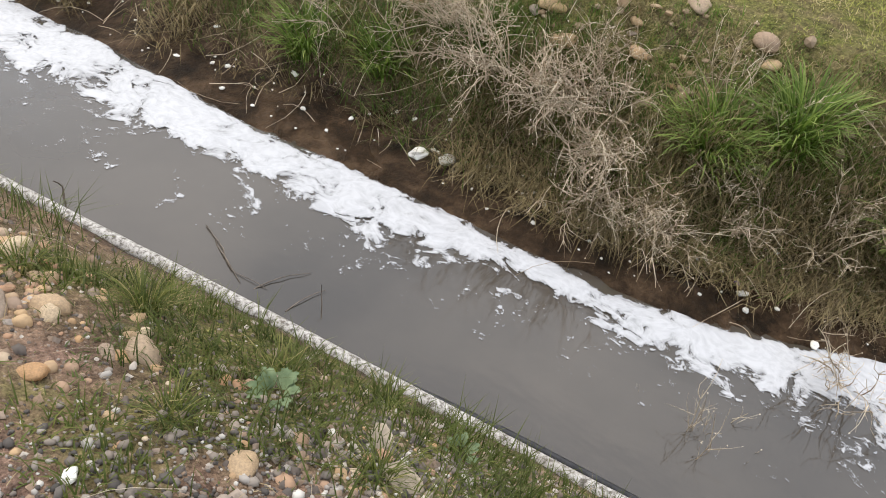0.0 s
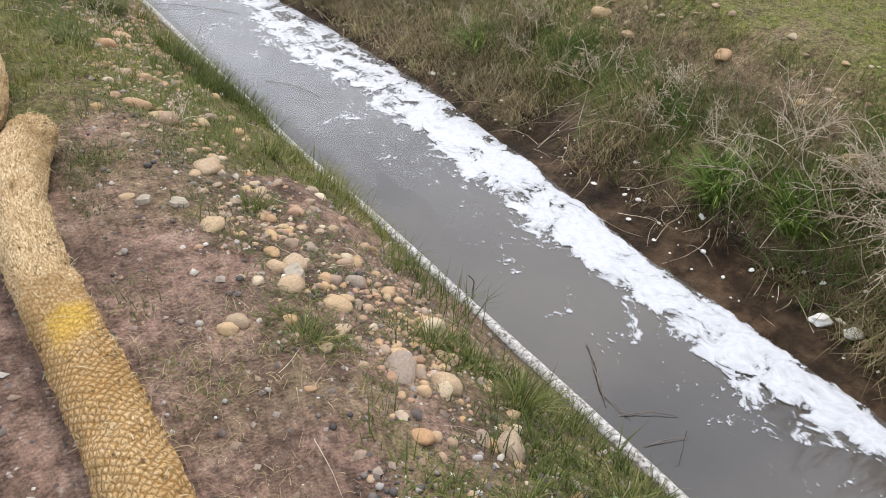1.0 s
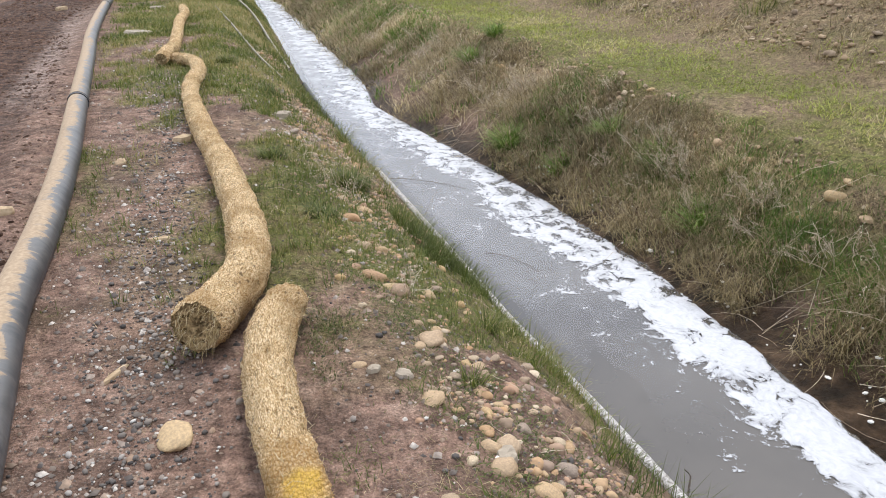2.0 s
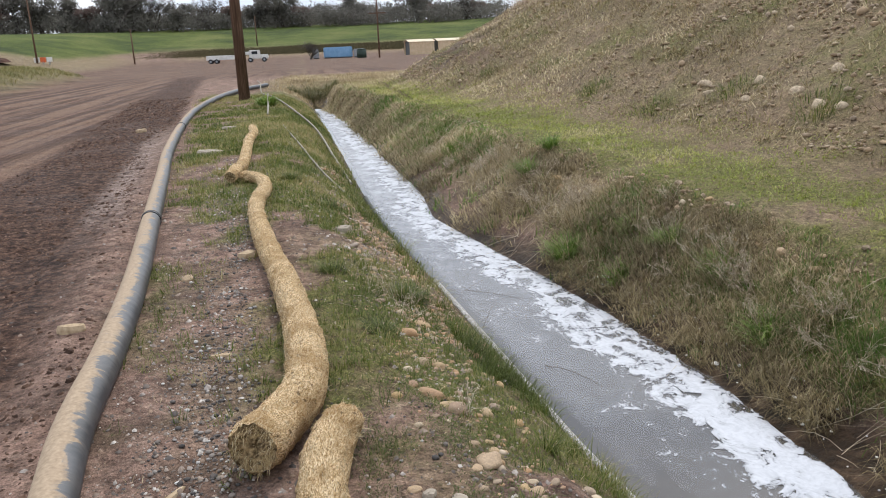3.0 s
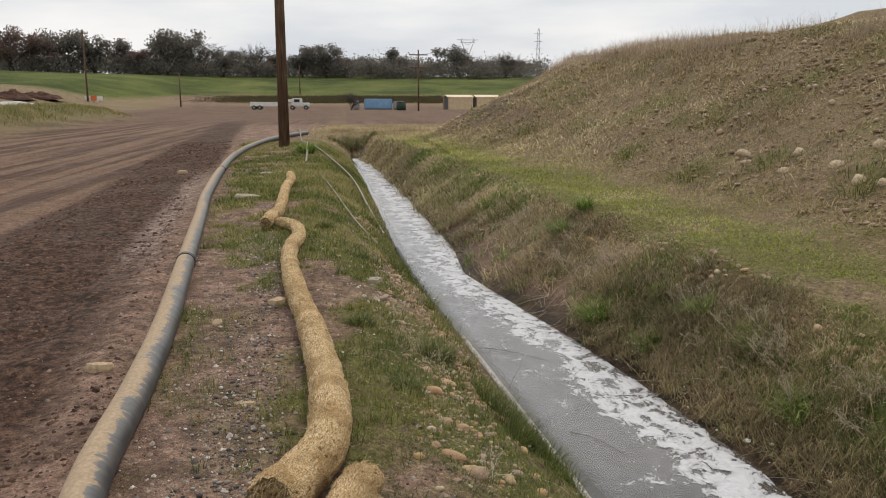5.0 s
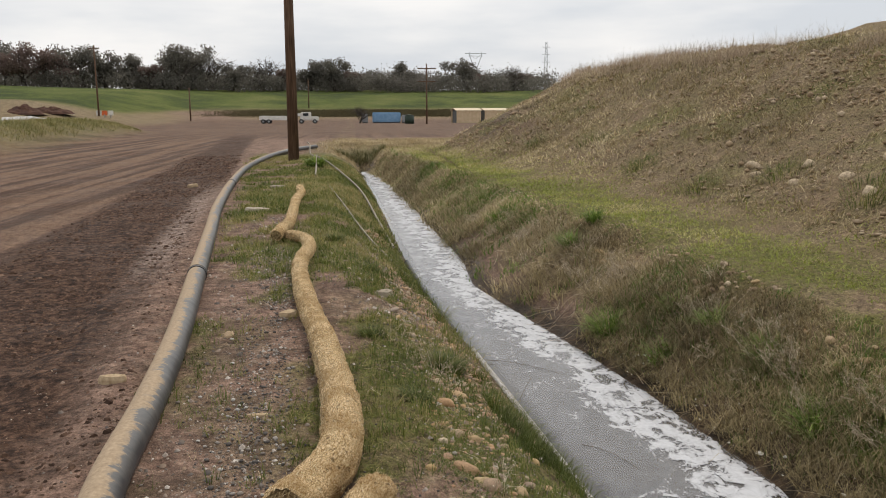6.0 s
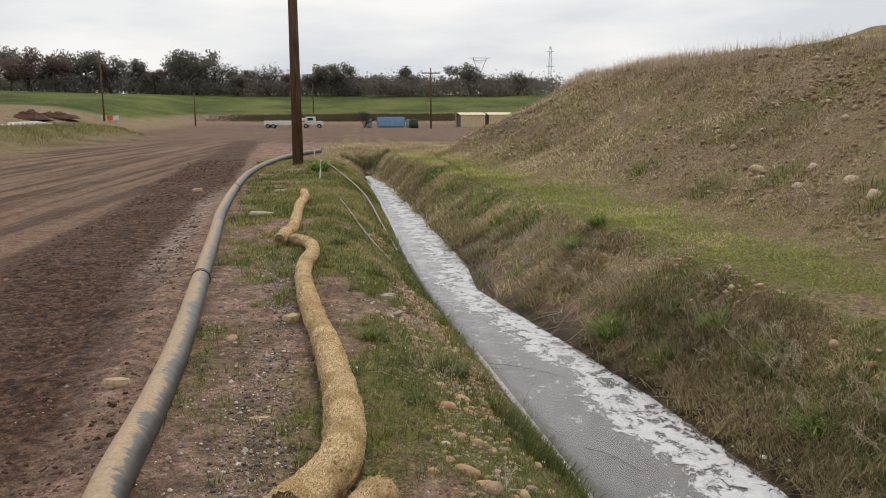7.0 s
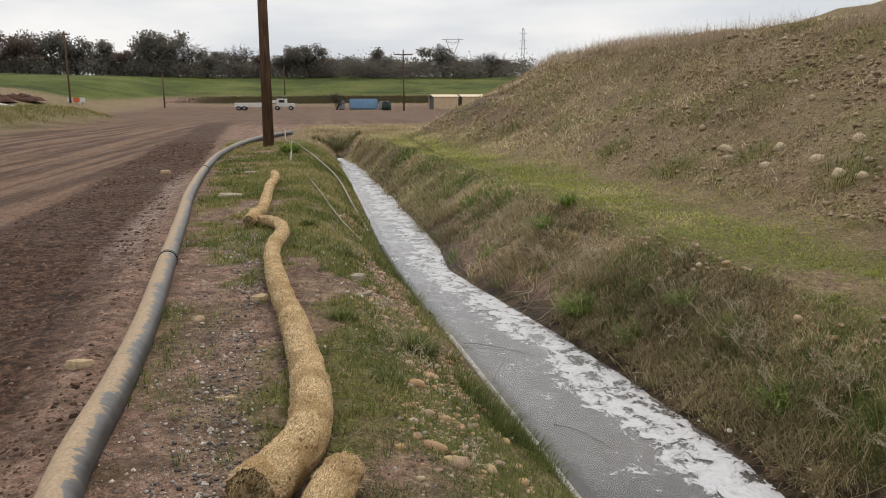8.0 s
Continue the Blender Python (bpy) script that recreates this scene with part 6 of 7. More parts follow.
def dark_gravel():
    """Coarser grey gravel, in a patch low on the bank and a strip beside the wattle."""
    n0 = 42000
    y = rng.uniform(0, 1, n0) ** 1.3 * 8.4 - 0.2
    x = rng.uniform(-1.05, 1.2, n0)
    u = x - water_left(y)
    patch = fbm(x * 2.4, y * 1.8, 120, 3)
    low = step(1.2, 0.8, y + 0.35 * (x - 0.5)) * step(0.25, 0.5, x) * step(-0.12, -0.25, u)
    side = np.exp(-((x + 0.44 + 0.045 * y) / 0.17) ** 2) * step(1.2, 2.0, y)
    keep = rng.uniform(0, 1, n0) < (0.9 * low * step(0.36, 0.5, patch) + 0.9 * side * step(0.34, 0.5, patch) + 0.03) * (u < -0.12)
    more = 5200
    bx, by = rng.uniform(0.35, 1.15, more), rng.uniform(-0.15, 1.15, more)
    ok = rng.uniform(0, 1, more) < step(1.2, 0.85, by + 0.3 * (bx - 0.5)) * step(-0.14, -0.3, bx - water_left(by)) * (0.25 + 0.75 * step(0.40, 0.5, fbm(bx * 2.4, by * 2.4, 121)))
    x, y = np.concatenate([x[keep], bx[ok]]), np.concatenate([y[keep], by[ok]])
    size = np.minimum(0.006 + rng.exponential(0.006, len(x)), 0.03)
    g = Graph("grey_gravel")
    r = g.tree.nodes.new("ShaderNodeNewGeometry").outputs["Random Per Island"]
    col = g.ramp(r, (0.0, (0.060, 0.054, 0.050)), (0.4, (0.14, 0.124, 0.112)), (0.7, (0.25, 0.21, 0.175)), (0.9, (0.40, 0.37, 0.34)), (1.0, (0.66, 0.63, 0.58)))
    return loose_stones("dark_gravel", x, y, size, "coarse grey gravel in patches on the dirt", 0.5, [stone_mesh("chip", 500 + k, 0.7, 1) for k in range(4)], g.done(col, 0.8, spec=0.3), True)


dark_gravel()
thing("gravel", gravel(), "grey and tan loose gravel scattered on the dirt", "gravel", kind="stuff")


def clods():
    """Churned lumps of mud along the road's edge, one lump an island."""
    n0 = 32000
    y = 2.0 + 26 * rng.uniform(0, 1, n0) ** 1.6
    x = -0.1 * y + rng.uniform(-3.2, -0.7, n0)
    keep = rng.uniform(0, 1, n0) < dark_strip(x, y) * (0.35 + 0.8 * step(0.4, 0.6, fbm(x * 1.5, y * 0.7, 105)))
    x, y = x[keep], y[keep]
    n = len(x)
    base = np.array([(1, 0, 0), (0.3, 0.95, 0), (-0.8, 0.6, 0), (-0.8, -0.6, 0), (0.3, -0.95, 0), (0.45, 0.1, 0.7), (-0.3, 0.4, 0.75), (-0.2, -0.4, 0.65)])
    tri = np.array([(0, 1, 5), (1, 6, 5), (1, 2, 6), (2, 3, 6), (3, 7, 6), (3, 4, 7), (4, 5, 7), (4, 0, 5), (5, 6, 7)])
    size = np.minimum(0.005 + rng.exponential(0.0065, n), 0.032) * (1 + 0.06 * np.maximum(y - 4, 0))
    v = base[None] * (1 + rng.uniform(-0.35, 0.35, (n, 8, 1))) * (size[:, None] * rng.uniform(0.55, 1.1, (n, 3)) * np.array([1, 1, 0.8]))[:, None, :]
    q = rng.uniform(0, 6.283, n)
    c, s = np.cos(q)[:, None], np.sin(q)[:, None]
    v = np.stack([v[:, :, 0] * c - v[:, :, 1] * s, v[:, :, 0] * s + v[:, :, 1] * c, v[:, :, 2]], 2)
    v += np.stack([x, y, surface(x, y) - size * 0.22], 1)[:, None, :]
    g = Graph("churned_mud")
    r = g.tree.nodes.new("ShaderNodeNewGeometry").outputs["Random Per Island"]
    col = g.ramp(r, (0.0, (0.055, 0.031, 0.021)), (0.5, (0.12, 0.070, 0.048)), (0.85, (0.20, 0.122, 0.085)), (1.0, (0.29, 0.19, 0.138)))
    mat = g.done(g.mix(g.ramp(g.noise(40, 3), (0.4, 0.5), (0.6, 0.0)), col, (0.03, 0.02, 0.015)), 0.9, spec=0.15)
    return mesh_np("mud_clods", v.reshape(-1, 3), (tri[None] + (np.arange(n) * 8)[:, None, None]).reshape(-1, 3), mat, False)


thing("mud_clods", clods(), "dark churned lumps of mud along the road's edge", "mud", kind="stuff")

# ---- grass ----
GREENS = []
M_MAUVE = blade_material("matted_dead_weeds", (0.0, (0.20, 0.145, 0.095)), (0.5, (0.41, 0.315, 0.215)), (1.0, (0.66, 0.54, 0.40)), through=0.25)
M_THICKET = blade_material("dark_thicket", (0.0, (0.05, 0.06, 0.022)), (0.5, (0.12, 0.12, 0.045)), (1.0, (0.24, 0.20, 0.09)))
M_SCRUB = blade_material("grey_brown_scrub", (0.0, (0.070, 0.050, 0.036)), (0.5, (0.17, 0.122, 0.088)), (1.0, (0.36, 0.27, 0.195)), through=0.15)
M_BENCH = blade_material("bench_grass", (0.0, (0.19, 0.235, 0.035)), (0.5, (0.36, 0.40, 0.075)), (0.8, (0.52, 0.49, 0.15)), (1.0, (0.66, 0.57, 0.30)))
M_BANKDRY = blade_material("bank_dead_grass", (0.0, (0.12, 0.092, 0.042)), (0.5, (0.33, 0.26, 0.14)), (1.0, (0.64, 0.52, 0.31)), through=0.35)
M_BERM = blade_material("berm_grass", (0.0, (0.10, 0.11, 0.03)), (0.4, (0.20, 0.19, 0.06)), (1.0, (0.38, 0.31, 0.15)))
M_CREST = blade_material("crest_weeds", (0.0, (0.28, 0.205, 0.15)), (0.5, (0.48, 0.37, 0.275)), (1.0, (0.68, 0.56, 0.43)), through=0.15)
M_HILL = blade_material("hillside_dead_grass", (0.0, (0.17, 0.135, 0.06)), (0.5, (0.42, 0.335, 0.18)), (1.0, (0.76, 0.63, 0.41)), through=0.25)


def scatter(n, x0, x1, y0, y1, prob, pull=1.0):
    y = y0 + (y1 - y0) * rng.uniform(0, 1, n) ** pull
    f = rng.uniform(0, 1, n)
    a, b = x0(y), x1(y)
    x = a + (b - a) * f
    keep = rng.uniform(0, 1, n) < prob(x, y)
    return x[keep], y[keep]


def grow(name, xy, length, width, lean, material, label, clump=0, radius=0.05, face=None, spread=0.5, tone=None):
    """Grass at the given places. clump: leaves in a tuft, which share their place, lean and shade. tone: a shift along
    their colour ramp by place, lower is darker.
    """
    x, y = xy
    shade = None
    if clump:
        k = np.repeat(np.arange(len(x)), clump)
        reach = radius * np.maximum(1.0, np.hypot(x, y) / 6)[k]
        own = rng.uniform(0, 1, len(x))[k]
        az0 = (rng.uniform(0, 6.283, len(x)) if face is None else face + rng.normal(0, 0.8, len(x)))[k]
        tall = (rng.uniform(0.6, 1.25, len(x)) * (1 - 0.5 * step(-0.45, -0.05, x - crest_right(y)) * step(0.4, 0.1, x - crest_right(y))))[k]
        x, y = x[k] + rng.normal(0, 1, len(k)) * reach, y[k] + rng.normal(0, 1, len(k)) * reach
        shade = np.clip(own * 0.45 + 1.3 * (fbm(x * 0.9, y * 0.9, 108) - 0.42) + rng.uniform(-0.05, 0.35, len(k)) + (0 if tone is None else tone(x, y)), 0, 1)
        face = az0
    else:
        tall = 1.0
    n = len(x)
    wide = np.maximum(1.0, np.hypot(x, y) / 4.5)
    return blades(name, x, y, rng.uniform(*length, n) * tall * (0.7 + 0.6 * fbm(x * 2, y * 2, 97)), rng.uniform(*width, n) * wide, lean, material, label, "grass", shade=shade, face=face, spread=spread)


near_side = (lambda y: water_left(y) - 3.4, lambda y: water_left(y) - np.interp(y, [2.4, 3.0], [0.15, 0.11]))
grow("grass", scatter(19000, *near_side, -0.4, 26, lambda x, y: green_mask(x, y) * 0.9 * (road_q(x, y) > -0.85), 1.6), (0.035, 0.11), (0.0024, 0.0045), 0.55, M_GREEN, "short green grass in tufts on the near bank", clump=11, radius=0.025, tone=lambda x, y: 0.30 * step(4, 8, y))
grow("dry_grass", scatter(9000, *near_side, -0.4, 26, lambda x, y: 0.12 * (road_q(x, y) > -0.85) + straw_mask(x, y) * 0.8, 1.6), (0.03, 0.085), (0.0014, 0.0026), 1.15, M_DRY, "straw-coloured dead grass on the near bank", clump=7, radius=0.03)
lip = (lambda y: water_left(y) - 0.46, lambda y: water_left(y) - np.interp(y, [2.4, 3.0], [0.17, 0.11]))
grow("bank_grass", scatter(2400, *lip, -0.4, 16, lambda x, y: np.interp(y, [0, 1.2, 1.8, 2.5, 2.9, 4.4, 5, 16], [0.10, 0.12, 0.14, 0.3, 1, 1, 0.3, 0.25]) * step(0.40, 0.6, fbm(x * 2.2, y * 2.2, 98)), 1.4), (0.07, 0.17), (0.0025, 0.0045), 0.55, M_GREEN, "longer green grass hanging over the waterline", clump=14, radius=0.03, face=0.0)

strip = (lambda y: water_left(y) - 1.36, lambda y: water_left(y) - 0.86)
grow("grass", scatter(1900, *strip, 1.2, 3.4, lambda x, y: step(0.40, 0.58, fbm(x * 3.0, y * 3.0, 115)) * step(1.2, 1.7, y)), (0.02, 0.06), (0.0018, 0.0034), 0.8, M_GREEN, "thin olive grass creeping over the stony dirt", clump=9, radius=0.03)
grow("dry_grass", scatter(1300, *strip, 1.0, 3.6, lambda x, y: step(0.38, 0.58, fbm(x * 3.0, y * 3.0, 116))), (0.025, 0.07), (0.0012, 0.0022), 1.25, M_DRY, "short dead straw lying between the stones", clump=7, radius=0.035)
M_CREEP = blade_material("creeping_weeds", (0.0, (0.030, 0.055, 0.010)), (0.5, (0.085, 0.13, 0.026)), (1.0, (0.20, 0.235, 0.06)))
flat_dirt = (lambda y: np.full_like(y, 0.08), lambda y: water_left(y) - 0.55)
grow("creeping_weeds", scatter(4200, *flat_dirt, 0.3, 5.0, lambda x, y: step(0.43, 0.53, fbm(x * 2.6, y * 2.2, 118)) * step(0.35, 0.9, y) * step(0.28, 0.42, x + 0.18 * np.maximum(y - 2.4, 0))), (0.012, 0.04), (0.003, 0.0065), 1.05, M_CREEP, "low dark green weeds creeping over the stony dirt", clump=12, radius=0.028)
far_bank = (lambda y: water_right(y) + shore(y) * 0.6, lambda y: crest_right(y) - 0.04)
grow("dry_grass", scatter(10500, *far_bank, -1.2, 28.5, lambda x, y: (0.10 + 0.9 * step(0.42, 0.56, fbm(x * 1.3, y * 1.3, 99))) * (1 - 0.7 * step(-0.55, -0.35, x - crest_right(y)) * step(3.0, 2.0, y)) * np.interp(y, [4, 9], [1, 0.5]), 1.6), (0.08, 0.28), (0.0024, 0.0050), 0.75, M_BANKDRY, "tangled dead grass covering the far bank", clump=14, radius=0.04, face=np.pi, spread=1.0, tone=lambda x, y: -0.14 * step(6, 3.5, y) * step(1.2, 2.6, y))
grow("dry_grass", scatter(7000, *far_bank, 3.0, 28.5, lambda x, y: step(-0.95, -0.35, x - crest_right(y)) * (0.25 + 0.75 * step(0.40, 0.56, fbm(x * 1.5, y * 1.1, 119))) * step(3, 6, y), 1.3), (0.05, 0.15), (0.0022, 0.0048), 0.8, M_DRY, "pale straw-coloured dead grass on the upper bank", clump=12, radius=0.05, face=np.pi, spread=0.9)
grow("grass", scatter(8200, *far_bank, -1.2, 28.5, lambda x, y: 0.05 + 0.75 * green_mask(x, y), 1.5), (0.07, 0.20), (0.0028, 0.005), 0.55, M_LUSH, "green grass growing through dead weeds on the bank", clump=13, radius=0.045, tone=lambda x, y: -0.1 - 0.25 * step(6, 4, y) * step(1.2, 2.6, y))
grow("bank_weeds", scatter(3000, lambda y: crest_right(y) - 0.85, lambda y: crest_right(y) - 0.28, -1.0, 12, lambda x, y: step(0.38, 0.56, fbm(x * 1.6, y * 1.2, 112)), 1.4), (0.06, 0.15), (0.0012, 0.0024), 0.75, M_MAUVE, "matted grey-brown dead weeds on the upper bank", clump=14, radius=0.06, spread=0.9)
bench = (lambda y: crest_right(y) - 0.12, lambda y: hill_foot(y) + 0.5)
grow("bench_grass", scatter(8000, *bench, -1.2, 34, lambda x, y: (0.25 + 0.75 * green_mask(x, y)) * (1 - scar_mask(x, y)), 1.3), (0.03, 0.085), (0.003, 0.006), 0.8, M_BENCH, "yellowish green grass along the bench below the hill", clump=10, radius=0.05)
grow("dry_grass", scatter(3200, *bench, -1.2, 34, lambda x, y: np.full(len(x), 0.6), 1.3), (0.05, 0.13), (0.0016, 0.0032), 0.9, M_DRY, "dead grass mixed into the green bench", clump=9, radius=0.05)
hillside = (lambda y: hill_foot(y) + 0.1, lambda y: hill_foot(y) + 9.0)
grow("hill_grass", scatter(15000, *hillside, 1.0, 38, lambda x, y: (0.25 + 0.65 * step(0.4, 0.6, fbm(x * 0.8, y * 0.8, 100))) * (1 - scar_mask(x, y)), 1.1), (0.06, 0.20), (0.0026, 0.0054), 0.85, M_HILL, "dry brown grass covering the hillside", clump=9, radius=0.05)
grow("grass", scatter(6000, *hillside, 1.0, 36, lambda x, y: (green_mask(x, y) + 0.1) * (1 - scar_mask(x, y)), 1.1), (0.04, 0.11), (0.002, 0.004), 0.8, M_GREEN, "green grass in patches on the hillside", clump=9, radius=0.06)
grow("hill_weeds", scatter(8500, *hillside, 2.0, 38, lambda x, y: step(0.47, 0.57, fbm(x * 0.55 + 3, y * 0.4, 110)) * (1 - scar_mask(x, y)), 1.1), (0.07, 0.18), (0.0010, 0.0022), 0.7, M_SCRUB, "low grey-brown dead scrub in patches on the hillside", clump=9, radius=0.07)
for y, up, c, ln in [(13.5, 0.6, 200, 0.3), (10.2, 1.1, 160, 0.26), (8.2, 0.9, 180, 0.3), (7.4, 1.6, 140, 0.25), (11.3, 0.4, 160, 0.25), (17.0, 1.2, 160, 0.3), (19.5, 0.9, 160, 0.3)]:
    GREENS.append((float(hill_foot(y)) + up, y, c, ln))
crown = (lambda y: hill_foot(y) + 4.6, lambda y: hill_foot(y) + 7.5)
grow("hill_weeds", scatter(8000, *crown, 9, 36, lambda x, y: step(0.42, 0.6, fbm(x * 0.5, y * 0.5, 104)) * step(11.5, 10.0, x)), (0.18, 0.52), (0.0007, 0.0014), 0.35, M_CREST, "tall dry weeds along the top of the hill", clump=7, radius=0.06)
nose = (lambda y: np.full_like(y, -1.2), lambda y: np.full_like(y, 6.0))
grow("dry_grass", scatter(2600, *nose, 27.5, 44, lambda x, y: straw_mask(x, y)), (0.06, 0.18), (0.0016, 0.0032), 0.6, M_DRY, "pale dead grass beyond the ditch's end", clump=9, radius=0.05)

berm = (lambda y: -17.8 - 0.13 * (y - 40), lambda y: -14.3 - 0.13 * (y - 40))
grow("berm_grass", scatter(1500, *berm, 29, 68, lambda x, y: np.full(len(x), 1.0)), (0.15, 0.35), (0.0016, 0.003), 0.6, M_BERM, "yellow-green grass on the berm across the road", clump=8, radius=0.03)

# ---- tussocks, weeds and litter ----


def tussock(x, y, count, length, material, label, group="", tilt=0.0, name="grass_tussock", radius=0.06, width=(0.004, 0.007)):
    q, rr = rng.uniform(0, 6.283, count), radius * np.sqrt(rng.uniform(0, 1, count))
    bx, by = x + rr * np.cos(q), y + rr * np.sin(q)
    ln = rng.uniform(0.55, 1.0, count) * length
    n = count
    az = np.where(rng.uniform(0, 1, n) < 0.7, q, rng.uniform(0, 6.283, n))
    z = surface(bx, by) - 0.01
    root = np.stack([bx, by, z], 1)
    d = np.stack([np.cos(az), np.sin(az), np.zeros(n)], 1)
    lean0 = rng.uniform(0.1, 0.7, n)
    pts = [root]
    for k in range(4):
        th = lean0 + k * rng.uniform(0.15, 0.5, n)
        pts.append(pts[-1] + (ln / 4)[:, None] * (np.sin(th)[:, None] * d + np.cos(th)[:, None] * np.array([0, 0, 1.0]) + np.array([tilt, 0, 0])))
    wa = az + np.pi / 2
    w = np.stack([np.cos(wa), np.sin(wa), np.zeros(n)], 1) * (rng.uniform(*width, n) * 0.5)[:, None]
    ver = []
    for k, f in enumerate((0.8, 1.0, 0.85, 0.55)):
        ver += [pts[k] - w * f, pts[k] + w * f]
    ver.append(pts[4])
    v = np.stack(ver, 1).reshape(-1, 3)
    b = np.arange(n) * 9
    quads = np.concatenate([np.stack([b + 2 * k, b + 2 * k + 1, b + 2 * k + 3, b + 2 * k + 2], 1) for k in range(3)])
    tris = np.stack([b + 6, b + 7, b + 8], 1)
    me = mesh_np(name, v, [quads, tris], material, True, [("shade", np.repeat(rng.uniform(0, 1, n), 9)), ("tip", np.tile([0, 0, .2, .2, .4, .4, .7, .7, 1.0], n))])
    return thing(name, me, label, "grass", group)


def weed(x, y, height, count, label, lean=(0, 0), name="dead_weed", group="dead weeds on the far bank", spread=0.5, thick=0.003):
    """A dead weed: several forking stems with fine side twigs."""
    z = gz(x, y)
    nr = rng
    base = np.array([x, y, z - 0.01]) + np.stack([nr.normal(0, 0.05, count), nr.normal(0, 0.05, count), np.zeros(count)], 1)
    paths, rads, main, mrads = [], [], [], []
    for s in range(count):
        d = np.array([lean[0] + nr.normal(0, spread), lean[1] + nr.normal(0, spread), 1.0])
        d /= np.linalg.norm(d)
        p, pts = base[s], [base[s]]
        hl = height * nr.uniform(0.6, 1.1)
        for k in range(6):
            d = d + nr.normal(0, 0.16, 3) + np.array([lean[0], lean[1], -0.12]) * 0.16
            d /= np.linalg.norm(d)
            p = p + d * hl / 6
            pts.append(p)
        main.append(pts)
        mrads.append(thick * nr.uniform(0.7, 1.2))
        for k in range(nr.integers(7, 13)):
            m = nr.integers(2, 6)
            q = np.array(pts[m]) * 0.5 + np.array(pts[m + 1]) * 0.5
            e = d + nr.normal(0, 0.75, 3)
            e /= np.linalg.norm(e)
            tp, l2 = [q], hl * nr.uniform(0.12, 0.38)
            for kk in range(3):
                e = e + nr.normal(0, 0.25, 3)
                e /= np.linalg.norm(e)
                q = q + e * l2 / 3
                tp.append(q)
            paths.append(tp)
            rads.append(thick * 0.5 * nr.uniform(0.6, 1.2))
    tw = np.array(paths)
    heads = tw[:, -1][nr.uniform(0, 1, len(tw)) < 0.45]
    me = stems_mesh(name, [np.array(main), tw], [np.array(mrads), np.array(rads)], M_WEED, heads)
    return thing(name, me, label, "dead weed", group)


for x, y, c, ln in [(3.22, 0.42, 260, 0.40), (3.38, 0.13, 280, 0.42), (3.36, -0.45, 160, 0.35), (2.86, 2.35, 200, 0.30), (2.95, 1.95, 140, 0.26), (2.80, 6.05, 200, 0.26), (2.75, 6.66, 130, 0.22), (2.37, 6.10, 120, 0.24), (2.20, 6.95, 240, 0.34), (2.72, 4.45, 150, 0.26), (2.5, 9.3, 160, 0.35), (2.95, 9.8, 160, 0.3), (2.85, 5.3, 100, 0.25)]:
    tussock(x, y, c, ln, M_LUSH, "lush green grass tussock drooping on the far bank", "green tussocks on the far bank", tilt=-0.22, radius=0.09, width=(0.006, 0.011))
for x, y, c, ln in GREENS:
    tussock(x, y, c, ln, M_GREEN, "olive green grass clump on the dry hillside", "green clumps on the hillside", radius=0.35, width=(0.004, 0.008))
for x, y, ln in [(-0.05, 31.6, 0.55), (0.35, 31.9, 0.6), (0.65, 31.3, 0.45), (0.1, 32.6, 0.5), (0.75, 30.2, 0.4), (-0.5, 31.0, 0.4)]:
    tussock(x, y, 160, ln, M_THICKET, "dark green thicket at the closed end of the ditch", "thickets at the ditch's end", radius=0.35, width=(0.008, 0.018))
tussock(-1.15, 21.0, 220, 0.5, M_LUSH, "dark green weed clump beside the pole", radius=0.2, width=(0.02, 0.035))
for x, y, c, ln in [(0.42, 4.95, 190, 0.2), (0.98, 1.35, 150, 0.17), (1.06, 0.95, 110, 0.15), (1.28, 0.75, 80, 0.14), (0.55, 2.40, 90, 0.11), (0.45, 1.6, 70, 0.10), (0.80, 3.05, 110, 0.16), (0.7, 4.6, 160, 0.24), (0.55, 5.3, 130, 0.2), (0.62, 6.9, 150, 0.3), (0.83, 1.62, 80, 0.13), (0.9, 0.55, 90, 0.12), (0.7, 0.95, 80, 0.12)]:
    tussock(x, y, c, ln, M_GREEN, "small green and straw grass tuft on the stony bank", "grass tufts on the near bank", tilt=0.1, radius=0.04, width=(0.0022, 0.004))
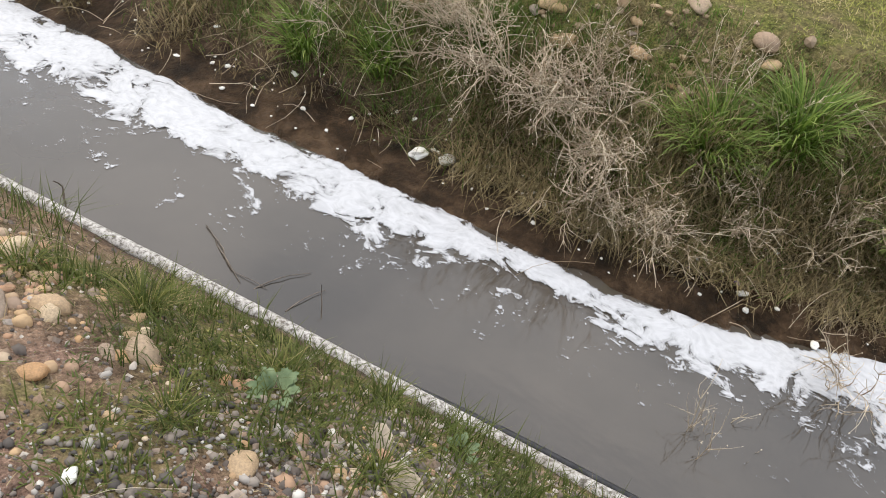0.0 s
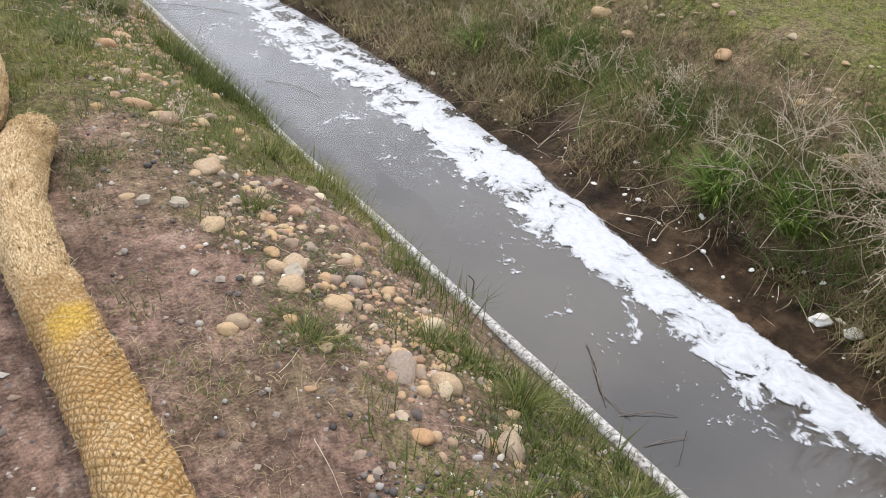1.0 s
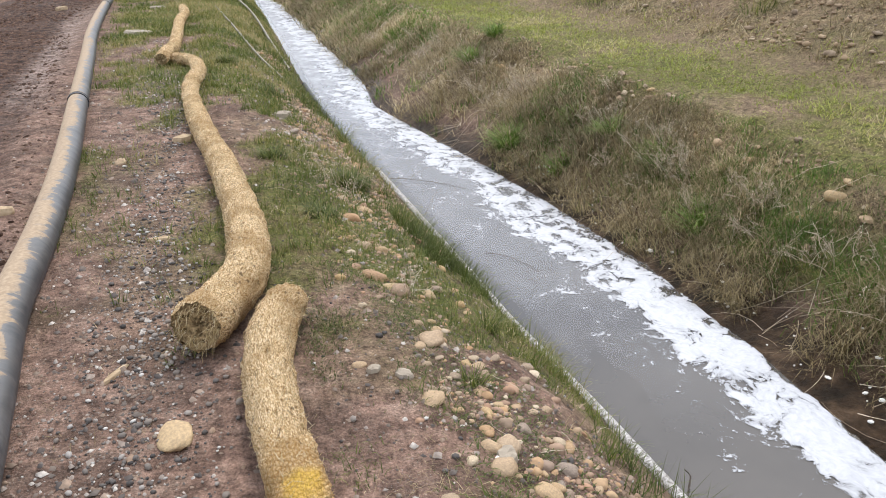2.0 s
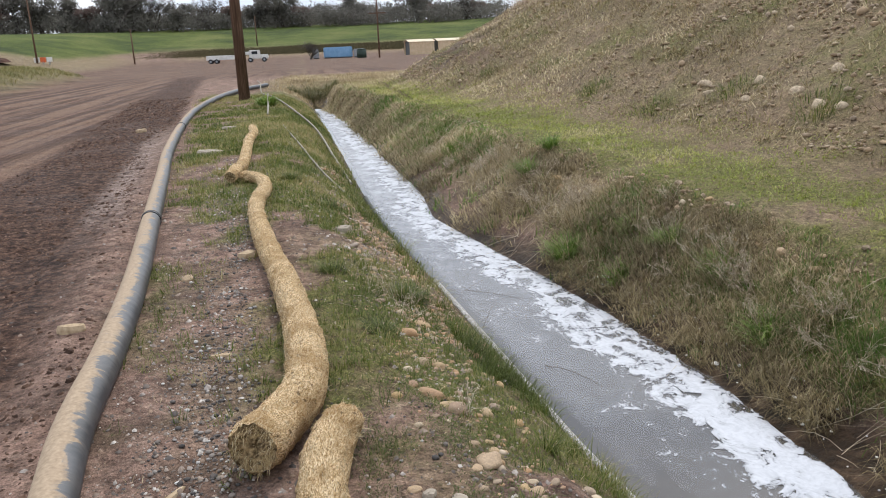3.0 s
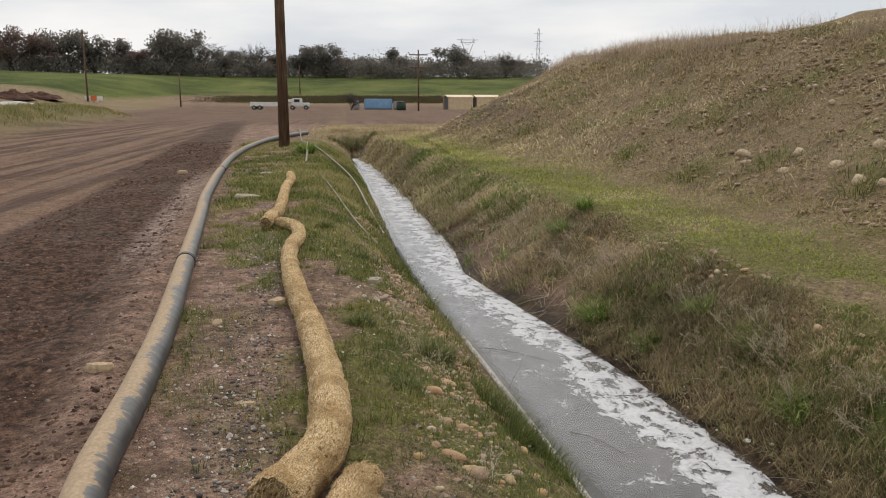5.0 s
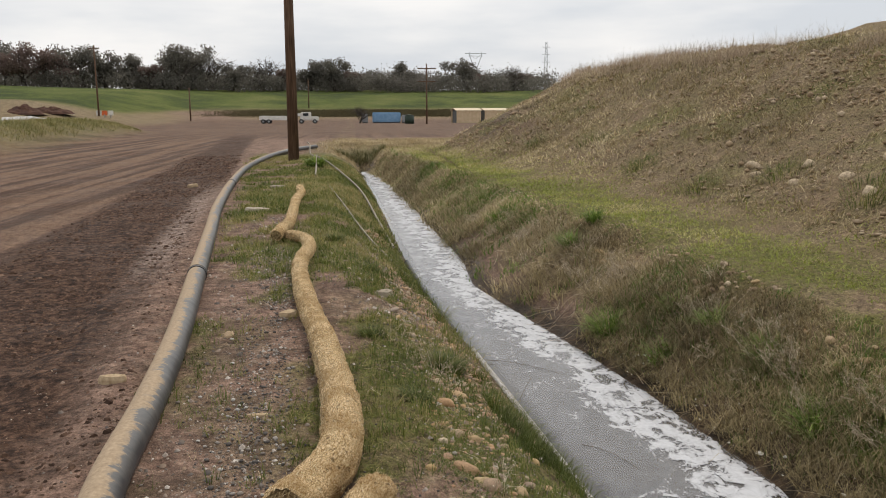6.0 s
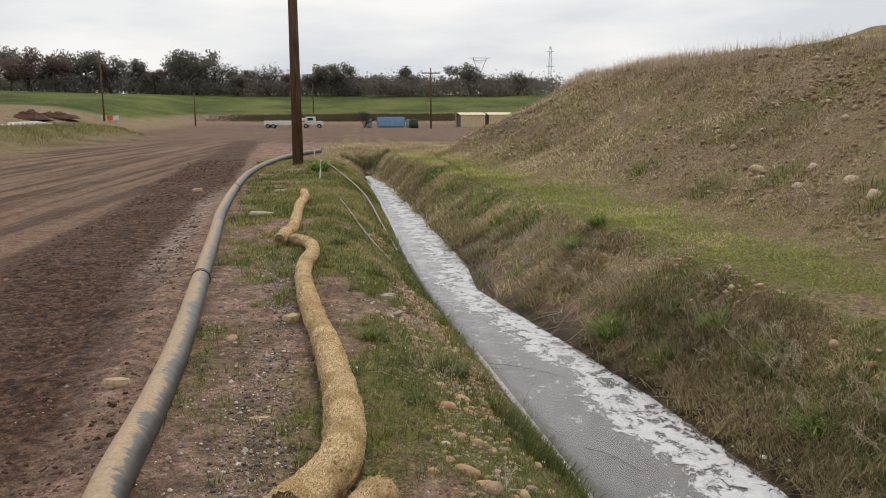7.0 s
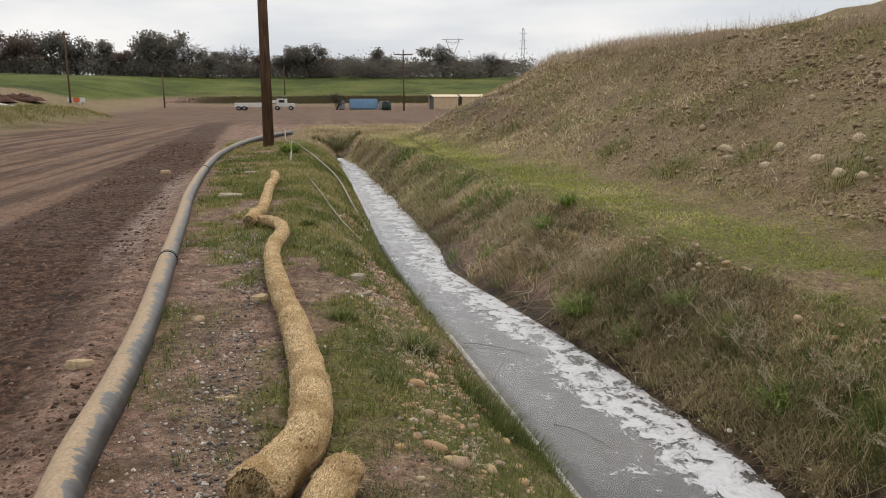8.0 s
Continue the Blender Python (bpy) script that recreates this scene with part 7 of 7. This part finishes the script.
for x, y, h, c, ln in [(3.10, 1.42, 0.48, 34, (-0.6, 0.1)), (3.12, 1.15, 0.52, 34, (-0.7, -0.1)), (3.02, 0.85, 0.50, 32, (-0.9, -0.2)), (3.2, 1.6, 0.4, 26, (-0.4, 0.1)), (3.25, 1.0, 0.36, 20, (-0.6, 0.0)), (2.88, 0.75, 0.42, 24, (-0.9, -0.2)), (2.85, 0.45, 0.36, 20, (-0.7, -0.4)), (3.2, 1.75, 0.40, 22, (-0.5, 0.2)), (2.95, 0.5, 0.36, 18, (-1.0, -0.3)), (3.05, 0.15, 0.32, 12, (-0.6, -0.2)), (2.9, 3.6, 0.32, 14, (-0.3, 0.1)), (3.15, 2.2, 0.36, 16, (-0.2, 0)),
                       (3.1, 3.0, 0.34, 12, (-0.2, 0.2)), (2.7, -0.5, 0.36, 14, (-0.6, 0.2)), (3.2, -0.2, 0.35, 10, (-0.4, 0.1)), (2.75, 4.6, 0.36, 14, (-0.4, -0.1)), (2.95, 5.2, 0.4, 14, (-0.3, 0)), (2.62, 5.7, 0.36, 12, (-0.5, 0)), (3.1, 6.7, 0.4, 12, (-0.3, 0)), (2.6, 7.8, 0.4, 14, (-0.4, 0)), (2.3, 8.6, 0.4, 12, (-0.4, 0)), (3.0, 4.2, 0.34, 12, (-0.3, 0.1)), (2.2, 10.5, 0.45, 14, (-0.3, 0)), (1.9, 13, 0.45, 14, (-0.3, 0))]:
    weed(x, y, h if y < 2.5 else h * 0.55, c, "bleached dead weed with fine branching twigs on the bank", ln, thick=0.0036 if y < 2.5 else 0.0024)
for k in range(64):
    y = -0.8 + 13 * random.random() ** 1.3
    x = float(water_right(y)) + random.uniform(0.4, 0.75) * float(crest_right(y) - water_right(y))
    weed(x, y, random.uniform(0.22, 0.42) * (1.0 if y < 2.5 else 0.6), 10, "bleached dead weed with fine branching twigs on the bank", (random.uniform(-0.5, 0.2), random.uniform(-0.3, 0.3)))
for x, y, c, ln in [(0.49, 5.08, 420, 0.17), (0.05, 7.9, 240, 0.14), (-0.02, 5.25, 240, 0.12), (0.2, 4.1, 220, 0.11), (-0.35, 9.3, 300, 0.16)]:
    tussock(x, y, c, ln, M_CREEP, "dense dark green grass tuft on the near bank", "grass tufts on the near bank", radius=0.09, width=(0.003, 0.006))
for x, y, h, c in [(0.32, 4.9, 0.22, 12), (0.35, 4.55, 0.2, 10), (0.15, 5.4, 0.18, 9), (0.45, 3.2, 0.16, 8)]:
    weed(x, y, h, c, "small brown dead weed on the near bank", group="dead weeds on the near bank", thick=0.0014)


def stray_stems(n, place, length, rad, label, name, lift=0.01, rise=0.15):
    """Single dead stalks that lie about, as one object."""
    x, y = place(n)
    a = rng.uniform(0, 6.283, n)
    ln = rng.uniform(*length, n)
    pts = []
    bend = rng.normal(0, 0.35, n)
    up0 = rng.uniform(0, 1, n) * rise
    for k in range(5):
        f = k / 4
        px, py = x + ln * f * np.cos(a + bend * f), y + ln * f * np.sin(a + bend * f)
        pz = np.maximum(ground(px, py), WATER) + lift + up0 * np.sin(f * 2.2)
        pts.append(np.stack([px, py, pz], 1))
    me = stems_mesh(name, np.stack(pts, 1), rng.uniform(0.6, 1.2, n) * rad * np.maximum(1, np.hypot(x, y) / 6), M_WEED)
    thing(name, me, label, "dead stalks", kind="stuff")


def on_far_bank(n):
    y = -1 + 15 * rng.uniform(0, 1, n) ** 1.4
    return water_right(y) + 0.3 + (crest_right(y) - water_right(y) - 0.55) * rng.uniform(0, 1, n), y


def on_mud(n):
    y = -1 + 9 * rng.uniform(0, 1, n) ** 1.4
    return water_right(y) + 0.02 + np.interp(y, [0, 3, 5, 8], [0.6, 0.6, 0.4, 0.25]) * rng.uniform(0, 1, n) ** 0.6, y


def on_near_bank(n):
    y = -0.3 + 8 * rng.uniform(0, 1, n) ** 1.4
    return water_left(y) - rng.uniform(0.15, 1.3, n), y


stray_stems(200, on_far_bank, (0.2, 0.55), 0.0019, "long pale dead stalks leaning over the far bank", "dead_stalks", 0.02, 0.10)
stray_stems(320, on_mud, (0.08, 0.4), 0.0020, "broken dead stalks lying on the wet mud", "dead_stalks", 0.006, 0.05)
stray_stems(100, on_near_bank, (0.05, 0.22), 0.0010, "thin pale stalks lying on the stony bank", "dead_stalks", 0.008, 0.04)


def twig(points, rad, label, group="twigs in the water", name="twig"):
    path = spline(points, 0.03)
    path += 0.0015 * rng.normal(0, 1, path.shape)
    thing(name, tube(name, path, np.linspace(rad, rad * 0.4, len(path)) * 0.42, 6, M_TWIG), label, "twig", group)


W0 = WATER
twig([(1.10, 5.72, W0 - 0.01), (1.17, 5.85, W0 + 0.05), (1.27, 6.02, W0 + 0.10)], 0.006, "dark twig standing out of the water")
twig([(1.0, 6.7, W0 + 0.02), (1.15, 6.65, W0 + 0.02), (1.4, 6.5, W0 + 0.01), (1.6, 6.3, W0)], 0.006, "wet branch floating on the water")
twig([(1.1, 6.6, W0 + 0.015), (1.25, 6.75, W0 + 0.03), (1.4, 6.85, W0 + 0.06)], 0.004, "wet branch floating on the water")
twig([(1.35, 4.9, W0 + 0.01), (1.5, 4.75, W0 + 0.012), (1.62, 4.5, W0)], 0.005, "wet branch floating on the water")
twig([(1.70, 1.86, W0 + 0.004), (1.64, 1.72, W0 + 0.006), (1.58, 1.62, W0 + 0.006), (1.59, 1.46, W0 + 0.006)], 0.006, "dark wet debris floating by the conduit")
twig([(1.66, 1.78, W0 + 0.002), (1.60, 1.66, W0 + 0.008), (1.55, 1.55, W0 + 0.004)], 0.007, "dark wet debris floating by the conduit")
twig([(1.56, 1.50, W0 + 0.0), (1.66, 1.46, W0 + 0.01), (1.76, 1.40, W0 + 0.004)], 0.006, "wet branch floating on the water")
twig([(1.55, 1.34, W0 + 0.0), (1.64, 1.33, W0 + 0.01), (1.72, 1.30, W0 + 0.004)], 0.006, "wet branch floating on the water")
twig([(1.60, 1.22, W0 - 0.01), (1.63, 1.25, W0 + 0.04), (1.66, 1.28, W0 + 0.09)], 0.006, "dark twig standing out of the water")
weed(1.99, -0.06, 0.46, 9, "pale dead weed standing in the shallow water", (0.05, 0.08), group="", spread=0.14, thick=0.0026)
twig([(1.45, 2.35, W0 - 0.01), (1.46, 2.36, W0 + 0.05), (1.44, 2.38, W0 + 0.08)], 0.012, "dark stub beside the conduit")


def broadleaf(x, y, count, size, label):
    """A low rosette of broad, cupped, wavy leaves."""
    z = gz(x, y)
    root = thing("broadleaf_weed", None, label, "plant", "broadleaf weeds")
    for k in range(count):
        a, lift = 2.4 * k + random.uniform(-0.4, 0.4), random.uniform(0.25, 0.9)
        ln = size * random.uniform(0.6, 1.0)
        u, v = np.meshgrid(np.linspace(0, 1, 9), np.linspace(-1, 1, 5), indexing="ij")
        half = 0.27 * ln * np.sin(np.pi * np.clip(u, 0.02, 1) ** 0.8) ** 0.8 * (1 + 0.25 * np.sin(u * 24 + k))
        r = ln * u
        h = lift * ln * np.sin(u * 1.9) * 0.8 + 0.25 * half * v ** 2
        r = r + 0.02
        px, py = r * math.cos(a) - half * v * math.sin(a), r * math.sin(a) + half * v * math.cos(a)
        i, j = np.meshgrid(np.arange(8), np.arange(4), indexing="ij")
        b0 = (i * 5 + j).ravel()
        me = mesh_np("leaf", np.stack([(x + px).ravel(), (y + py).ravel(), (z + 0.005 + h).ravel()], 1), np.stack([b0, b0 + 1, b0 + 6, b0 + 5], 1), M_BROADLEAF)
        part("leaf", me, M_BROADLEAF, root)


broadleaf(0.95, 0.88, 24, 0.058, "grey-green broadleaf weed on the gravelly bank")
broadleaf(1.19, 0.48, 14, 0.045, "grey-green broadleaf weed on the gravelly bank")


def debris():
    """Small white chips strewn along the far waterline, one object."""
    n = 170
    y = -0.8 + 7.5 * rng.uniform(0, 1, n) ** 1.3
    x = water_right(y) + np.interp(y, [0, 3, 5, 8], [0.5, 0.42, 0.3, 0.2]) * rng.uniform(0.05, 1, n) ** 0.7
    loose_stones("debris", x, y, np.minimum(0.010 + rng.exponential(0.008, n), 0.035), "small white chips strewn along the muddy waterline", 0.6, ROUGH, M_LITTER, False)


debris()


def litter(x, y, size, material, label, up=0.02):
    """A crumpled scrap of foam or plastic."""
    bm = bmesh.new()
    bmesh.ops.create_icosphere(bm, subdivisions=2, radius=0.5)
    off = Vector((x * 31, y * 17, 3))
    for v in bm.verts:
        n = noise.noise(v.co * 2.4 + off) * 0.55
        p = v.co * (1 + n)
        v.co = Vector((p.x, p.y * 0.75, p.z * 0.4))
    me = bpy.data.meshes.new("litter")
    bm.to_mesh(me)
    bm.free()
    me.materials.append(material)
    z = max(gz(x, y), WATER) + up * 0.5
    ob = thing("litter", me, label, "litter", "scraps at the far waterline")
    ob.matrix_basis = pose(x, y, z, random.uniform(-20, 20), random.uniform(-20, 20), random.uniform(0, 360)) @ Matrix.Scale(size, 4)


for x, y, s in [(2.71, 1.40, 0.105), (2.66, 1.52, 0.095), (2.78, 1.22, 0.04), (2.72, 2.30, 0.04), (2.60, 2.62, 0.03), (2.58, 2.7, 0.03), (2.31, 6.27, 0.05), (2.26, 6.35, 0.05), (2.42, 4.55, 0.05), (2.5, 4.4, 0.03), (2.8, 0.02, 0.05), (2.75, -0.3, 0.045), (2.82, -0.12, 0.03), (2.2, 6.5, 0.03), (2.65, 1.9, 0.025), (2.9, 0.5, 0.04), (2.85, 0.25, 0.03)]:
    litter(x, y, s, M_LITTER, "crumpled white scrap lying on the wet mud")
litter(0.45, 0.92, 0.036, M_LITTER, "crumpled white scrap lying on the gravel")
litter(0.50, 1.90, 0.05, M_LITTER, "crumpled white scrap lying on the dirt")
litter(2.84, 0.06, 0.035, M_PURPLE, "small purple plastic scrap on the mud")
litter(2.95, 0.02, 0.035, M_RED, "small red plastic scrap on the mud")


def slab(x, y, sx, sy, sz, turn, material, label, category="stone", name="flat_stone"):
    """A ragged flat piece with broken edges."""
    n = 14
    ang = np.linspace(0, 2 * np.pi, n, endpoint=False)
    rad = 1 + 0.35 * (fbm(np.cos(ang) * 2 + x * 7, np.sin(ang) * 2 + y * 3, 107) - 0.5) + rng.normal(0, 0.06, n)
    rings = []
    for f, h in ((1.0, -0.4), (1.02, 0.3), (0.9, 0.9), (0.45, 1.0)):
        rings.append(np.stack([np.cos(ang) * rad * f * sx / 2, np.sin(ang) * rad * f * sy / 2, np.full(n, h * sz) + rng.normal(0, sz * 0.06, n)], 1))
    v = np.vstack(rings + [[[0, 0, sz]]])
    i, j = np.meshgrid(np.arange(3), np.arange(n), indexing="ij")
    a, b = (i * n + j).ravel(), (i * n + (j + 1) % n).ravel()
    k = np.arange(n)
    me = mesh_np(name, v, [np.stack([a, b, b + n, a + n], 1), np.stack([3 * n + k, 3 * n + (k + 1) % n, np.full(n, 4 * n)], 1)], material, False)
    ob = thing(name, me, label, category)
    ob.matrix_basis = pose(x, y, gz(x, y), rng.uniform(-5, 5), rng.uniform(-5, 5), turn)


M_PALEROCK = plain_material("pale_broken_stone", (0.28, 0.235, 0.18), (0.46, 0.39, 0.30), 0.85, 14, bump=0.6, depth=0.01)
M_CHIP = plain_material("pale_wood_chip", (0.34, 0.24, 0.14), (0.55, 0.42, 0.27), 0.85, 30)
slab(-1.56, 12.0, 0.42, 0.26, 0.05, 8, M_PALEROCK, "ragged pale slab of broken stone in the grass")
slab(-1.62, 15.6, 0.30, 0.2, 0.05, 20, M_PALEROCK, "small pale slab of broken stone in the grass")
slab(-0.62, 3.85, 0.12, 0.03, 0.012, 10, M_CHIP, "pale splinter of wood on the gravel", "wood chip", "wood_chip")
slab(-0.66, 2.60, 0.13, 0.025, 0.012, 60, M_CHIP, "pale splinter of wood on the gravel", "wood chip", "wood_chip")
slab(-0.62, 5.8, 0.15, 0.11, 0.035, 15, M_CHIP, "flat pale stone on the dirt beside the wattle")
slab(-1.46, 4.40, 0.15, 0.08, 0.035, 5, M_CHIP, "flat tan stone against the black pipe")
slab(0.11, 6.75, 0.17, 0.11, 0.05, 40, M_PALEROCK, "flat pale stone in green grass")
slab(1.02, 0.62, 0.09, 0.06, 0.02, 30, M_PALEROCK, "flat cream stone on the gravelly bank")
slab(0.93, 0.50, 0.12, 0.07, 0.025, 75, M_PALEROCK, "flat tan stone on the gravelly bank")
slab(-3.35, 16.2, 0.20, 0.13, 0.05, 0, M_CHIP, "tan rock on the dirt road")
slab(0.20, 2.42, 0.055, 0.035, 0.018, 20, M_PALEROCK, "small white stone on bare dirt")
slab(0.52, 1.92, 0.08, 0.06, 0.03, 70, M_PALEROCK, "broken white stone among the cobbles")
slab(0.30, 2.38, 0.07, 0.05, 0.015, 130, M_PALEROCK, "flat grey-white stone in the dirt")
